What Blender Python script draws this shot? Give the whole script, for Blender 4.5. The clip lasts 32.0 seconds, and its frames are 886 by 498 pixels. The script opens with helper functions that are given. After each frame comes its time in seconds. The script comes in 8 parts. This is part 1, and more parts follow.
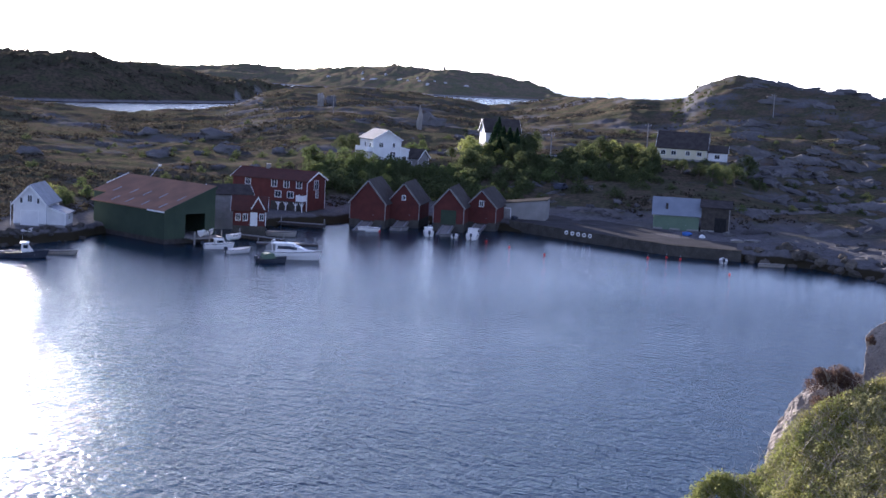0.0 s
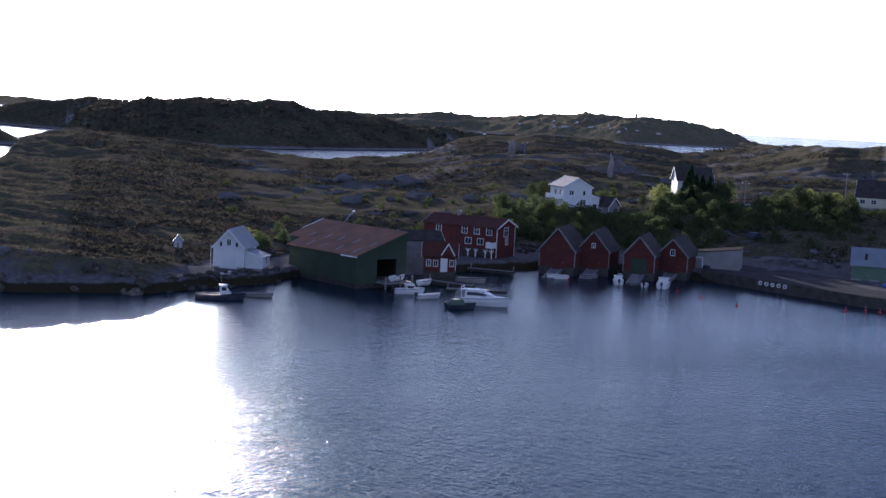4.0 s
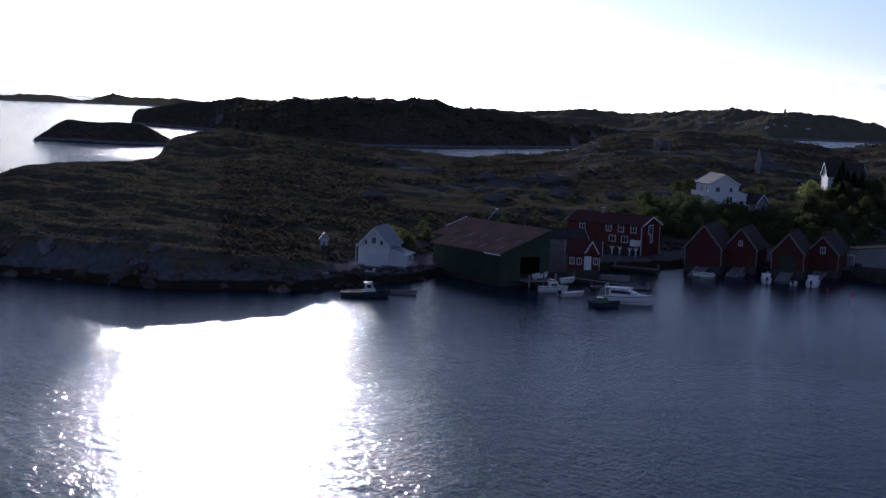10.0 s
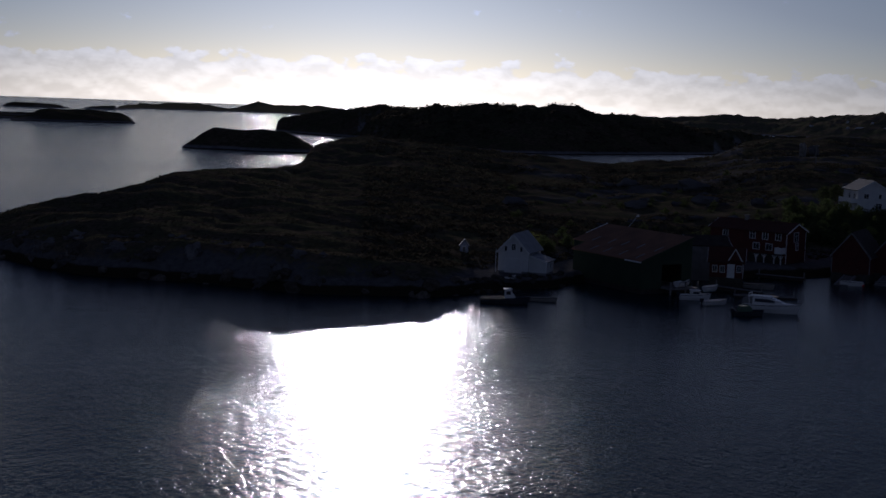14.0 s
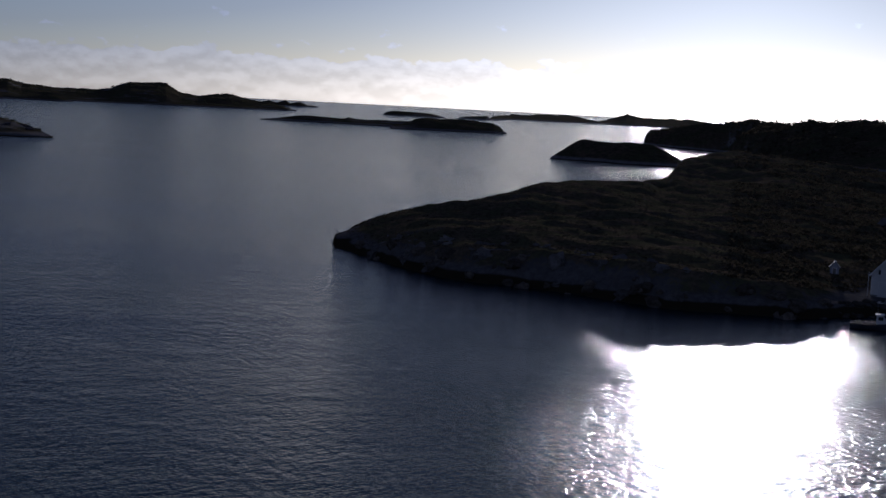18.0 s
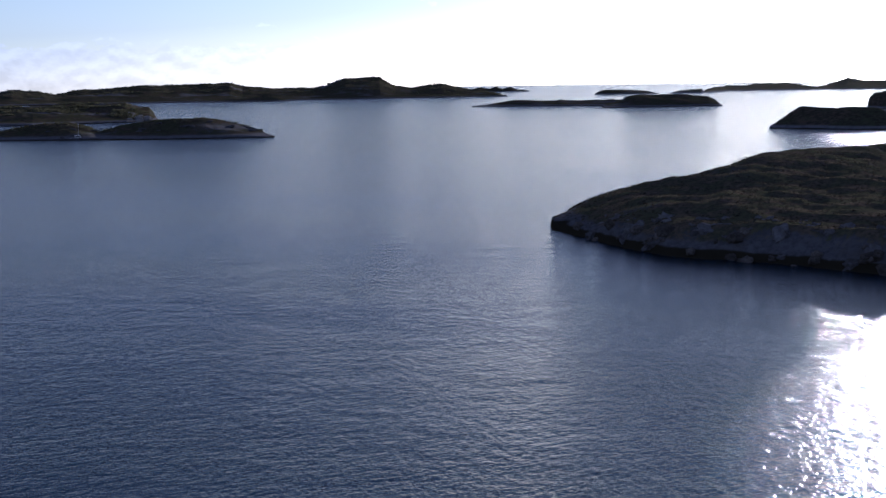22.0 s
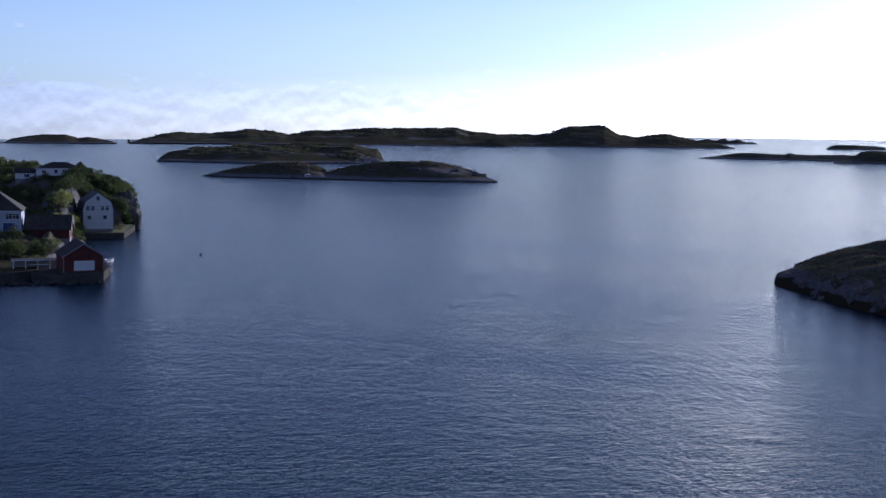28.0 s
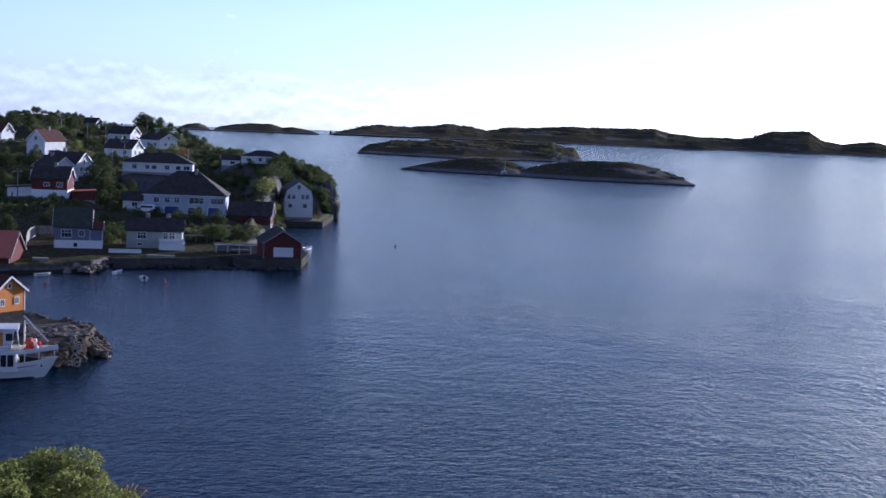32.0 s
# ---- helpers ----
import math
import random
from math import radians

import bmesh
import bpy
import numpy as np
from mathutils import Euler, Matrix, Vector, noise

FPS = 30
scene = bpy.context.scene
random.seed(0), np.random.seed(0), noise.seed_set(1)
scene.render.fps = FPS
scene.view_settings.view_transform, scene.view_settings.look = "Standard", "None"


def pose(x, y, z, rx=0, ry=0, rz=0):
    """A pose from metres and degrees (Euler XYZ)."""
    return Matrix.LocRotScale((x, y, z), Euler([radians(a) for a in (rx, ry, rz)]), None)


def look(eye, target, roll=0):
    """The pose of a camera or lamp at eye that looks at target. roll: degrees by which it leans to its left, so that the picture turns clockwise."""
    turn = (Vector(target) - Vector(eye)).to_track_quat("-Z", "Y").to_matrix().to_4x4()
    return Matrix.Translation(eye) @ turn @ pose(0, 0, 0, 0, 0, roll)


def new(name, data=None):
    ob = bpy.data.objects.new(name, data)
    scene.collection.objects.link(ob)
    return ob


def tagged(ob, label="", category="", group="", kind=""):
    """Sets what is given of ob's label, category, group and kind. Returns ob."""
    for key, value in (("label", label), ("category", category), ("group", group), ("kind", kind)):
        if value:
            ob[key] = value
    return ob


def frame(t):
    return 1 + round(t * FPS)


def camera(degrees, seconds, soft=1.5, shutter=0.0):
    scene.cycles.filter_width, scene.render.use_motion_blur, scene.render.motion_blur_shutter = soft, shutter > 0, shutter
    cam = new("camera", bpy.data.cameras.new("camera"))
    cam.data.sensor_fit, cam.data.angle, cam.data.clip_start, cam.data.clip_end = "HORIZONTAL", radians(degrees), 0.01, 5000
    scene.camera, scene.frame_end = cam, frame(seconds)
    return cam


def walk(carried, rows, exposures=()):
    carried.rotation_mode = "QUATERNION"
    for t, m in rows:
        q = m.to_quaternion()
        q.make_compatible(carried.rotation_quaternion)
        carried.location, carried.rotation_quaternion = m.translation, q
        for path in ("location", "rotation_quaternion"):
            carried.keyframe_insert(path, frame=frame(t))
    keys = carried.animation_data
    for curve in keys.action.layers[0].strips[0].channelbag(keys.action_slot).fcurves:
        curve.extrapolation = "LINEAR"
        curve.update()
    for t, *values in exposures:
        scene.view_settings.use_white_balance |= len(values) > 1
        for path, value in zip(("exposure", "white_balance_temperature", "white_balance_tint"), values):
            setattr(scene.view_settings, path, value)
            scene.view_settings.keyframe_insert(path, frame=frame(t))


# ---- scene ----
cam = camera(35.0, 32.0, soft=1.5, shutter=0.3)
EYE = (0.0, 0.0, 26.0)
# seconds, heading (left of straight ahead), tilt, lean
PATH = [
    (0, -24.74, -7.00, 3.05), (0.5, -24.65, -6.05, 1.93), (1, -23.24, -5.83, 1.41), (1.5, -22.03, -5.80, 1.61),
    (2, -20.83, -5.79, 2.17), (2.5, -20.01, -6.06, 2.41), (3, -18.53, -5.89, 3.00), (3.5, -17.33, -5.64, 3.09),
    (4, -16.90, -5.48, 2.97), (4.5, -16.37, -5.88, 2.89), (6.5, -16.07, -5.66, 2.26), (7, -15.67, -5.72, 2.36),
    (7.5, -14.79, -5.89, 2.24), (8, -14.04, -5.87, 2.32), (8.5, -13.37, -5.72, 2.81), (9, -12.47, -5.71, 2.84),
    (9.5, -11.38, -5.84, 2.53), (10, -11.04, -5.84, 2.37), (10.5, -10.94, -5.69, 3.04), (11, -10.43, -5.79, 3.29),
    (11.5, -9.60, -5.82, 2.95), (12, -9.24, -5.90, 2.77), (12.5, -9.47, -6.08, 3.08), (13, -8.36, -6.00, 2.84),
    (13.5, -6.75, -5.62, 2.50), (15.5, -1.44, -6.51, 1.71), (16, 0.00, -6.21, 2.32), (16.5, 1.89, -6.40, 2.17),
    (17, 4.85, -6.47, 2.59), (17.5, 8.93, -6.32, 2.31), (18, 9.50, -5.92, 2.97), (18.5, 10.46, -6.10, 2.62),
    (19, 12.70, -6.54, 1.39), (19.5, 13.88, -6.78, 0.06), (20, 13.84, -6.43, 0.05), (20.5, 14.17, -6.50, -0.52),
    (21, 15.56, -6.75, -0.83), (21.5, 17.82, -6.95, -0.73), (22, 18.43, -6.79, -0.81), (22.5, 19.03, -6.35, -0.64),
    (23, 20.98, -5.10, -0.32), (23.5, 21.73, -4.60, -0.16), (24, 22.42, -4.75, -0.62), (24.5, 23.28, -4.87, -0.01),
    (25, 24.56, -4.70, 0.61), (25.5, 25.46, -4.44, 0.45), (26, 25.88, -4.62, 0.56), (26.5, 26.13, -4.88, 0.36),
    (28.5, 27.63, -4.93, 0.85), (29, 27.82, -5.21, 0.78), (29.5, 28.64, -5.25, 0.85), (30, 29.70, -5.37, 1.07),
    (30.5, 30.88, -5.22, 1.38), (31, 32.15, -5.06, 1.49), (31.5, 33.55, -5.14, 1.42), (32, 35.25, -5.17, 2.49),
]

def aim(yaw, tilt, lean):
    return pose(*EYE, 90 + tilt, 0, yaw) @ pose(0, 0, 0, 0, 0, lean)


walk(cam, [(t, aim(y, p, r)) for t, y, p, r in PATH],
     exposures=[(t, e, k, 24) for t, e, k in ((0, 2.32, 5120), (4, 1.58, 5000), (9, 0.48, 4850), (13, -1.1, 4950), (16, -2.5, 5000), (17, -2.3, 5000), (18, -1.2, 4950), (20, -0.2, 4850), (21, 0.08, 4850), (22, 0.4, 4790), (24, 0.52, 4760), (26, 0.46, 4670), (29, 0.6, 4620), (32, 1.1, 4650))])

# ---- sky, sun ----
SUN_AZ, SUN_EL = -2.6, 7.4   # degrees: left of straight ahead, above the horizon
world = bpy.data.worlds.new("sky")
scene.world = world
world.use_nodes = True
wt = world.node_tree
wn, wl = wt.nodes, wt.links
wn.clear()
w_out = wn.new("ShaderNodeOutputWorld")
w_bg = wn.new("ShaderNodeBackground")
w_sky = wn.new("ShaderNodeTexSky")
w_sky.sky_type = "NISHITA"
w_sky.sun_disc = False
w_sky.sun_elevation = radians(SUN_EL)
w_sky.sun_rotation = radians(-SUN_AZ)
w_sky.altitude = 20
w_sky.air_density, w_sky.dust_density, w_sky.ozone_density = 1.0, 0.35, 3.0
# low bank of cumulus and a few thin streaks, from the direction alone
w_co = wn.new("ShaderNodeTexCoord")
w_sep = wn.new("ShaderNodeSeparateXYZ")
wl.new(w_co.outputs["Generated"], w_sep.inputs[0])
w_map = wn.new("ShaderNodeMapping")
w_map.inputs["Scale"].default_value = (34, 34, 64)
wl.new(w_co.outputs["Generated"], w_map.inputs[0])
w_n1 = wn.new("ShaderNodeTexNoise")
w_n1.inputs["Scale"].default_value, w_n1.inputs["Detail"].default_value, w_n1.inputs["Roughness"].default_value = 1.3, 6, 0.55
wl.new(w_map.outputs[0], w_n1.inputs["Vector"])
w_band = wn.new("ShaderNodeValToRGB")
for e in list(w_band.color_ramp.elements)[1:]:
    w_band.color_ramp.elements.remove(e)
w_band.color_ramp.elements[0].position, w_band.color_ramp.elements[0].color = 0.0, (0.62, 0.62, 0.62, 1)
for q, v in ((0.008, 0.50), (0.015, 0.40), (0.021, 0.29), (0.028, 0.11), (0.036, -0.03), (0.047, -0.13), (0.07, -0.15), (0.12, -0.1), (0.2, 0.0), (0.4, 0.0)):
    e = w_band.color_ramp.elements.new(q)
    v = v + 0.1
    e.color = (v, v, v, 1)
wl.new(w_sep.outputs["Z"], w_band.inputs[0])
w_add = wn.new("ShaderNodeMath")
wl.new(w_n1.outputs["Fac"], w_add.inputs[0])
wl.new(w_band.outputs[0], w_add.inputs[1])
w_cl = wn.new("ShaderNodeMapRange")
w_cl.interpolation_type = "SMOOTHSTEP"
w_cl.inputs["From Min"].default_value, w_cl.inputs["From Max"].default_value = 0.68, 0.755
w_cl.inputs["To Max"].default_value = 0.74
wl.new(w_add.outputs[0], w_cl.inputs["Value"])
w_n2 = wn.new("ShaderNodeTexNoise")
w_n2.inputs["Scale"].default_value, w_n2.inputs["Detail"].default_value, w_n2.inputs["Roughness"].default_value = 1.3, 6, 0.55
w_up = wn.new("ShaderNodeVectorMath")
w_up.inputs[1].default_value = (0, 0, 0.3)
wl.new(w_map.outputs[0], w_up.inputs[0])
wl.new(w_up.outputs[0], w_n2.inputs["Vector"])
w_lit = wn.new("ShaderNodeMath")
w_lit.operation = "SUBTRACT"
wl.new(w_n1.outputs["Fac"], w_lit.inputs[0])
wl.new(w_n2.outputs["Fac"], w_lit.inputs[1])
w_bri = wn.new("ShaderNodeMapRange")
w_bri.inputs["From Min"].default_value, w_bri.inputs["From Max"].default_value = -0.13, 0.13
w_bri.inputs["To Min"].default_value, w_bri.inputs["To Max"].default_value = 0.86, 1.12
wl.new(w_lit.outputs[0], w_bri.inputs["Value"])
# milky haze low over the horizon
w_low = wn.new("ShaderNodeMapRange")
w_low.interpolation_type = "SMOOTHSTEP"
w_low.inputs["From Min"].default_value, w_low.inputs["From Max"].default_value = 0.0, 0.5
w_low.inputs["To Min"].default_value, w_low.inputs["To Max"].default_value = 1.12, 0.66
wl.new(w_sep.outputs["Z"], w_low.inputs["Value"])
w_pale = wn.new("ShaderNodeMapRange")
w_pale.interpolation_type = "SMOOTHSTEP"
w_pale.inputs["From Min"].default_value, w_pale.inputs["From Max"].default_value = 0.0, 0.25
w_pale.inputs["To Min"].default_value, w_pale.inputs["To Max"].default_value = 0.46, 0.62
wl.new(w_sep.outputs["Z"], w_pale.inputs["Value"])
w_haze = wn.new("ShaderNodeHueSaturation")
w_haze.inputs["Hue"].default_value = 0.528
wl.new(w_sky.outputs[0], w_haze.inputs["Color"])
wl.new(w_low.outputs[0], w_haze.inputs["Value"])
wl.new(w_pale.outputs[0], w_haze.inputs["Saturation"])
w_hsv = wn.new("ShaderNodeHueSaturation")
w_hsv.inputs["Saturation"].default_value = 0.25
wl.new(w_haze.outputs[0], w_hsv.inputs["Color"])
wl.new(w_bri.outputs[0], w_hsv.inputs["Value"])
w_mix = wn.new("ShaderNodeMix")
w_mix.data_type = "RGBA"
wl.new(w_cl.outputs[0], w_mix.inputs["Factor"])
wl.new(w_haze.outputs[0], w_mix.inputs["A"])
wl.new(w_hsv.outputs[0], w_mix.inputs["B"])
# warm low light round the sun
w_dot = wn.new("ShaderNodeVectorMath")
w_dot.operation = "DOT_PRODUCT"
w_dot.inputs[1].default_value = (math.sin(radians(-SUN_AZ)), math.cos(radians(SUN_AZ)), -6.0)
wl.new(w_co.outputs["Generated"], w_dot.inputs[0])
w_glow = wn.new("ShaderNodeMapRange")
w_glow.interpolation_type = "SMOOTHSTEP"
w_glow.inputs["From Min"].default_value, w_glow.inputs["From Max"].default_value = 0.55, 0.98
wl.new(w_dot.outputs["Value"], w_glow.inputs["Value"])
w_warm = wn.new("ShaderNodeMix")
w_warm.data_type = "RGBA"
w_warm.blend_type = "MULTIPLY"
w_warm.inputs["B"].default_value = (1.14, 1.0, 0.72, 1)
wl.new(w_glow.outputs[0], w_warm.inputs["Factor"])
wl.new(w_mix.outputs["Result"], w_warm.inputs["A"])
wl.new(w_warm.outputs["Result"], w_bg.inputs["Color"])
w_bg.inputs["Strength"].default_value = 0.095
wl.new(w_bg.outputs[0], w_out.inputs["Surface"])

sun_data = bpy.data.lights.new("sun", "SUN")
sun_data.energy, sun_data.angle, sun_data.color = 4.6, radians(0.53), (1.0, 0.84, 0.62)
sun = new("sun", sun_data)
_sd = Vector((math.sin(radians(-SUN_AZ)) * math.cos(radians(SUN_EL)), math.cos(radians(SUN_AZ)) * math.cos(radians(SUN_EL)), math.sin(radians(SUN_EL))))
sun.matrix_world = look(_sd * 100, (0, 0, 0))

# ---- materials ----


def nodes_of(name):
    m = bpy.data.materials.new(name)
    m.use_nodes = True
    return m, m.node_tree.nodes, m.node_tree.links, m.node_tree.nodes["Principled BSDF"]


def surface(name, c1, c2, scale=4.0, rough=0.8, bump=0.2, fine=30.0, c3=None, metallic=0.0, boards=0.0, vertical=False, vary=0.0, spec=0.06, coords="Object"):
    """Two colours in broad patches, a finer grain, relief; boards: pitch of cladding in metres."""
    m, n, l, b = nodes_of(name)
    co = n.new("ShaderNodeTexCoord")
    t1 = n.new("ShaderNodeTexNoise")
    t1.inputs["Scale"].default_value, t1.inputs["Detail"].default_value = scale, 6
    t2 = n.new("ShaderNodeTexNoise")
    t2.inputs["Scale"].default_value, t2.inputs["Detail"].default_value = fine, 4
    for t in (t1, t2):
        l.new(co.outputs[coords], t.inputs["Vector"])
    ramp = n.new("ShaderNodeMapRange")
    ramp.inputs["From Min"].default_value, ramp.inputs["From Max"].default_value = 0.35, 0.65
    l.new(t1.outputs["Fac"], ramp.inputs["Value"])
    mix = n.new("ShaderNodeMix")
    mix.data_type = "RGBA"
    mix.inputs["A"].default_value, mix.inputs["B"].default_value = (*c1, 1), (*c2, 1)
    l.new(ramp.outputs[0], mix.inputs["Factor"])
    out = mix.outputs["Result"]
    r2 = n.new("ShaderNodeMapRange")
    r2.inputs["From Min"].default_value, r2.inputs["From Max"].default_value = 0.42, 0.72
    l.new(t2.outputs["Fac"], r2.inputs["Value"])
    mix2 = n.new("ShaderNodeMix")
    mix2.data_type = "RGBA"
    mix2.inputs["B"].default_value = (*(c3 or [v * 0.72 for v in c1]), 1)
    fac = n.new("ShaderNodeMath")
    fac.operation = "MULTIPLY"
    fac.inputs[1].default_value = 0.5
    l.new(r2.outputs[0], fac.inputs[0])
    l.new(fac.outputs[0], mix2.inputs["Factor"])
    l.new(out, mix2.inputs["A"])
    out = mix2.outputs["Result"]
    if vary:
        oi = n.new("ShaderNodeObjectInfo")
        mr = n.new("ShaderNodeMapRange")
        mr.inputs["To Min"].default_value, mr.inputs["To Max"].default_value = 1 - vary, 1 + vary
        l.new(oi.outputs["Random"], mr.inputs["Value"])
        hs = n.new("ShaderNodeHueSaturation")
        l.new(out, hs.inputs["Color"])
        l.new(mr.outputs[0], hs.inputs["Value"])
        out = hs.outputs[0]
    l.new(out, b.inputs["Base Color"])
    b.inputs["Roughness"].default_value, b.inputs["Metallic"].default_value = rough, metallic
    b.inputs["Specular IOR Level"].default_value = spec
    height = t2.outputs["Fac"]
    if boards:
        wv = n.new("ShaderNodeTexWave")
        wv.wave_profile = "SAW"
        wv.bands_direction = "X" if vertical else "Z"
        wv.inputs["Scale"].default_value = 0.314 / boards
        l.new(co.outputs["Object"], wv.inputs["Vector"])
        ad = n.new("ShaderNodeMath")
        l.new(t2.outputs["Fac"], ad.inputs[0])
        l.new(wv.outputs["Fac"], ad.inputs[1])
        height = ad.outputs[0]
    if bump:
        bp = n.new("ShaderNodeBump")
        bp.inputs["Strength"].default_value, bp.inputs["Distance"].default_value = bump, 0.05
        l.new(height, bp.inputs["Height"])
        l.new(bp.outputs[0], b.inputs["Normal"])
    return m


def land_material(name, far=1.0, green=1.0, rocky=0.5, cliffs=1.6, pale=1.0, wash=1.0, weed=0.0, dry=1.0):
    """Heath, grass and bare gneiss: rock where it is steep and in patches."""
    m, n, l, b = nodes_of(name)
    co = n.new("ShaderNodeTexCoord")
    ge = n.new("ShaderNodeNewGeometry")
    sp = n.new("ShaderNodeSeparateXYZ")
    l.new(ge.outputs["Normal"], sp.inputs[0])

    def noise_(scale, detail=6, rough=0.6):
        t = n.new("ShaderNodeTexNoise")
        t.inputs["Scale"].default_value, t.inputs["Detail"].default_value, t.inputs["Roughness"].default_value = scale / far, detail, rough
        l.new(co.outputs["Object"], t.inputs["Vector"])
        return t.outputs["Fac"]

    def blend(f, a, b_):
        x = n.new("ShaderNodeMix")
        x.data_type = "RGBA"
        l.new(f, x.inputs["Factor"])
        for k, v in (("A", a), ("B", b_)):
            if isinstance(v, tuple):
                x.inputs[k].default_value = (*v, 1)
            else:
                l.new(v, x.inputs[k])
        return x.outputs["Result"]

    def span(v, lo, hi):
        x = n.new("ShaderNodeMapRange")
        x.interpolation_type = "SMOOTHSTEP"
        x.inputs["From Min"].default_value, x.inputs["From Max"].default_value = lo, hi
        l.new(v, x.inputs["Value"])
        return x.outputs[0]

    big, mid, fine = noise_(0.035), noise_(0.16), noise_(1.1, 8, 0.7)
    # dry scales the heath colours; on the far ridges this paints haze
    heath = blend(span(mid, 0.4, 0.62), (0.078 * green * dry, 0.080 * green * dry, 0.042 * dry), (0.118 * dry, 0.090 * dry, 0.062 * dry))
    heath = blend(span(fine, 0.4, 0.62), heath, (0.052 * dry, 0.048 * dry, 0.032 * dry))
    rock = blend(span(fine, 0.35, 0.65), (0.22 * pale, 0.212 * pale, 0.208 * pale), (0.135 * pale, 0.13 * pale, 0.13 * pale))
    rock = blend(span(mid, 0.5, 0.75), rock, (0.17 * pale, 0.155 * pale, 0.135 * pale))
    # steepness and patches decide what is bare
    steep = n.new("ShaderNodeMath")
    steep.operation = "MULTIPLY_ADD"
    steep.inputs[1].default_value, steep.inputs[2].default_value = -cliffs, cliffs
    l.new(sp.outputs["Z"], steep.inputs[0])
    s2 = n.new("ShaderNodeMath")
    l.new(steep.outputs[0], s2.inputs[0])
    l.new(big, s2.inputs[1])
    s3 = n.new("ShaderNodeMath")
    s3.operation = "MULTIPLY_ADD"
    s3.inputs[1].default_value = 0.5
    l.new(fine, s3.inputs[0])
    l.new(s2.outputs[0], s3.inputs[2])
    col = blend(span(s3.outputs[0], 1.02 - 0.35 * rocky, 1.14 - 0.35 * rocky), heath, rock)
    # washed, weed-dark band just over the water
    ps = n.new("ShaderNodeSeparateXYZ")
    l.new(ge.outputs["Position"], ps.inputs[0])
    wob = n.new("ShaderNodeMath")
    wob.operation = "MULTIPLY_ADD"
    wob.inputs[1].default_value = -1.2
    l.new(mid, wob.inputs[0])
    l.new(ps.outputs["Z"], wob.inputs[2])
    col = blend(span(wob.outputs[0], 0.6 * wash + weed, 1.6 * wash + 1.3 * weed), rock, col)
    col = blend(span(wob.outputs[0], -0.2 + 0.75 * weed, 0.1 + 0.8 * weed), (0.038, 0.032, 0.02), col)
    l.new(col, b.inputs["Base Color"])
    b.inputs["Roughness"].default_value = 0.95
    b.inputs["Specular IOR Level"].default_value = 0.0
    bp = n.new("ShaderNodeBump")
    bp.inputs["Strength"].default_value, bp.inputs["Distance"].default_value = 0.45, 0.5 * far
    l.new(fine, bp.inputs["Height"])
    l.new(bp.outputs[0], b.inputs["Normal"])
    return m


def leaf_material(name, c1, c2, vary=0.2):
    m, n, l, b = nodes_of(name)
    ge = n.new("ShaderNodeNewGeometry")
    mix = n.new("ShaderNodeMix")
    mix.data_type = "RGBA"
    mix.inputs["A"].default_value, mix.inputs["B"].default_value = (*c1, 1), (*c2, 1)
    l.new(ge.outputs["Random Per Island"], mix.inputs["Factor"])
    oi = n.new("ShaderNodeObjectInfo")
    mr = n.new("ShaderNodeMapRange")
    mr.inputs["To Min"].default_value, mr.inputs["To Max"].default_value = 1 - vary, 1 + vary
    l.new(oi.outputs["Random"], mr.inputs["Value"])
    hs = n.new("ShaderNodeHueSaturation")
    l.new(mix.outputs["Result"], hs.inputs["Color"])
    l.new(mr.outputs[0], hs.inputs["Value"])
    tr = n.new("ShaderNodeBsdfTranslucent")
    l.new(hs.outputs[0], tr.inputs["Color"])
    l.new(hs.outputs[0], b.inputs["Base Color"])
    b.inputs["Roughness"].default_value = 0.75
    b.inputs["Specular IOR Level"].default_value = 0.0
    sh = n.new("ShaderNodeMixShader")
    sh.inputs[0].default_value = 0.3
    l.new(b.outputs[0], sh.inputs[1])
    l.new(tr.outputs[0], sh.inputs[2])
    l.new(sh.outputs[0], n["Material Output"].inputs["Surface"])
    return m


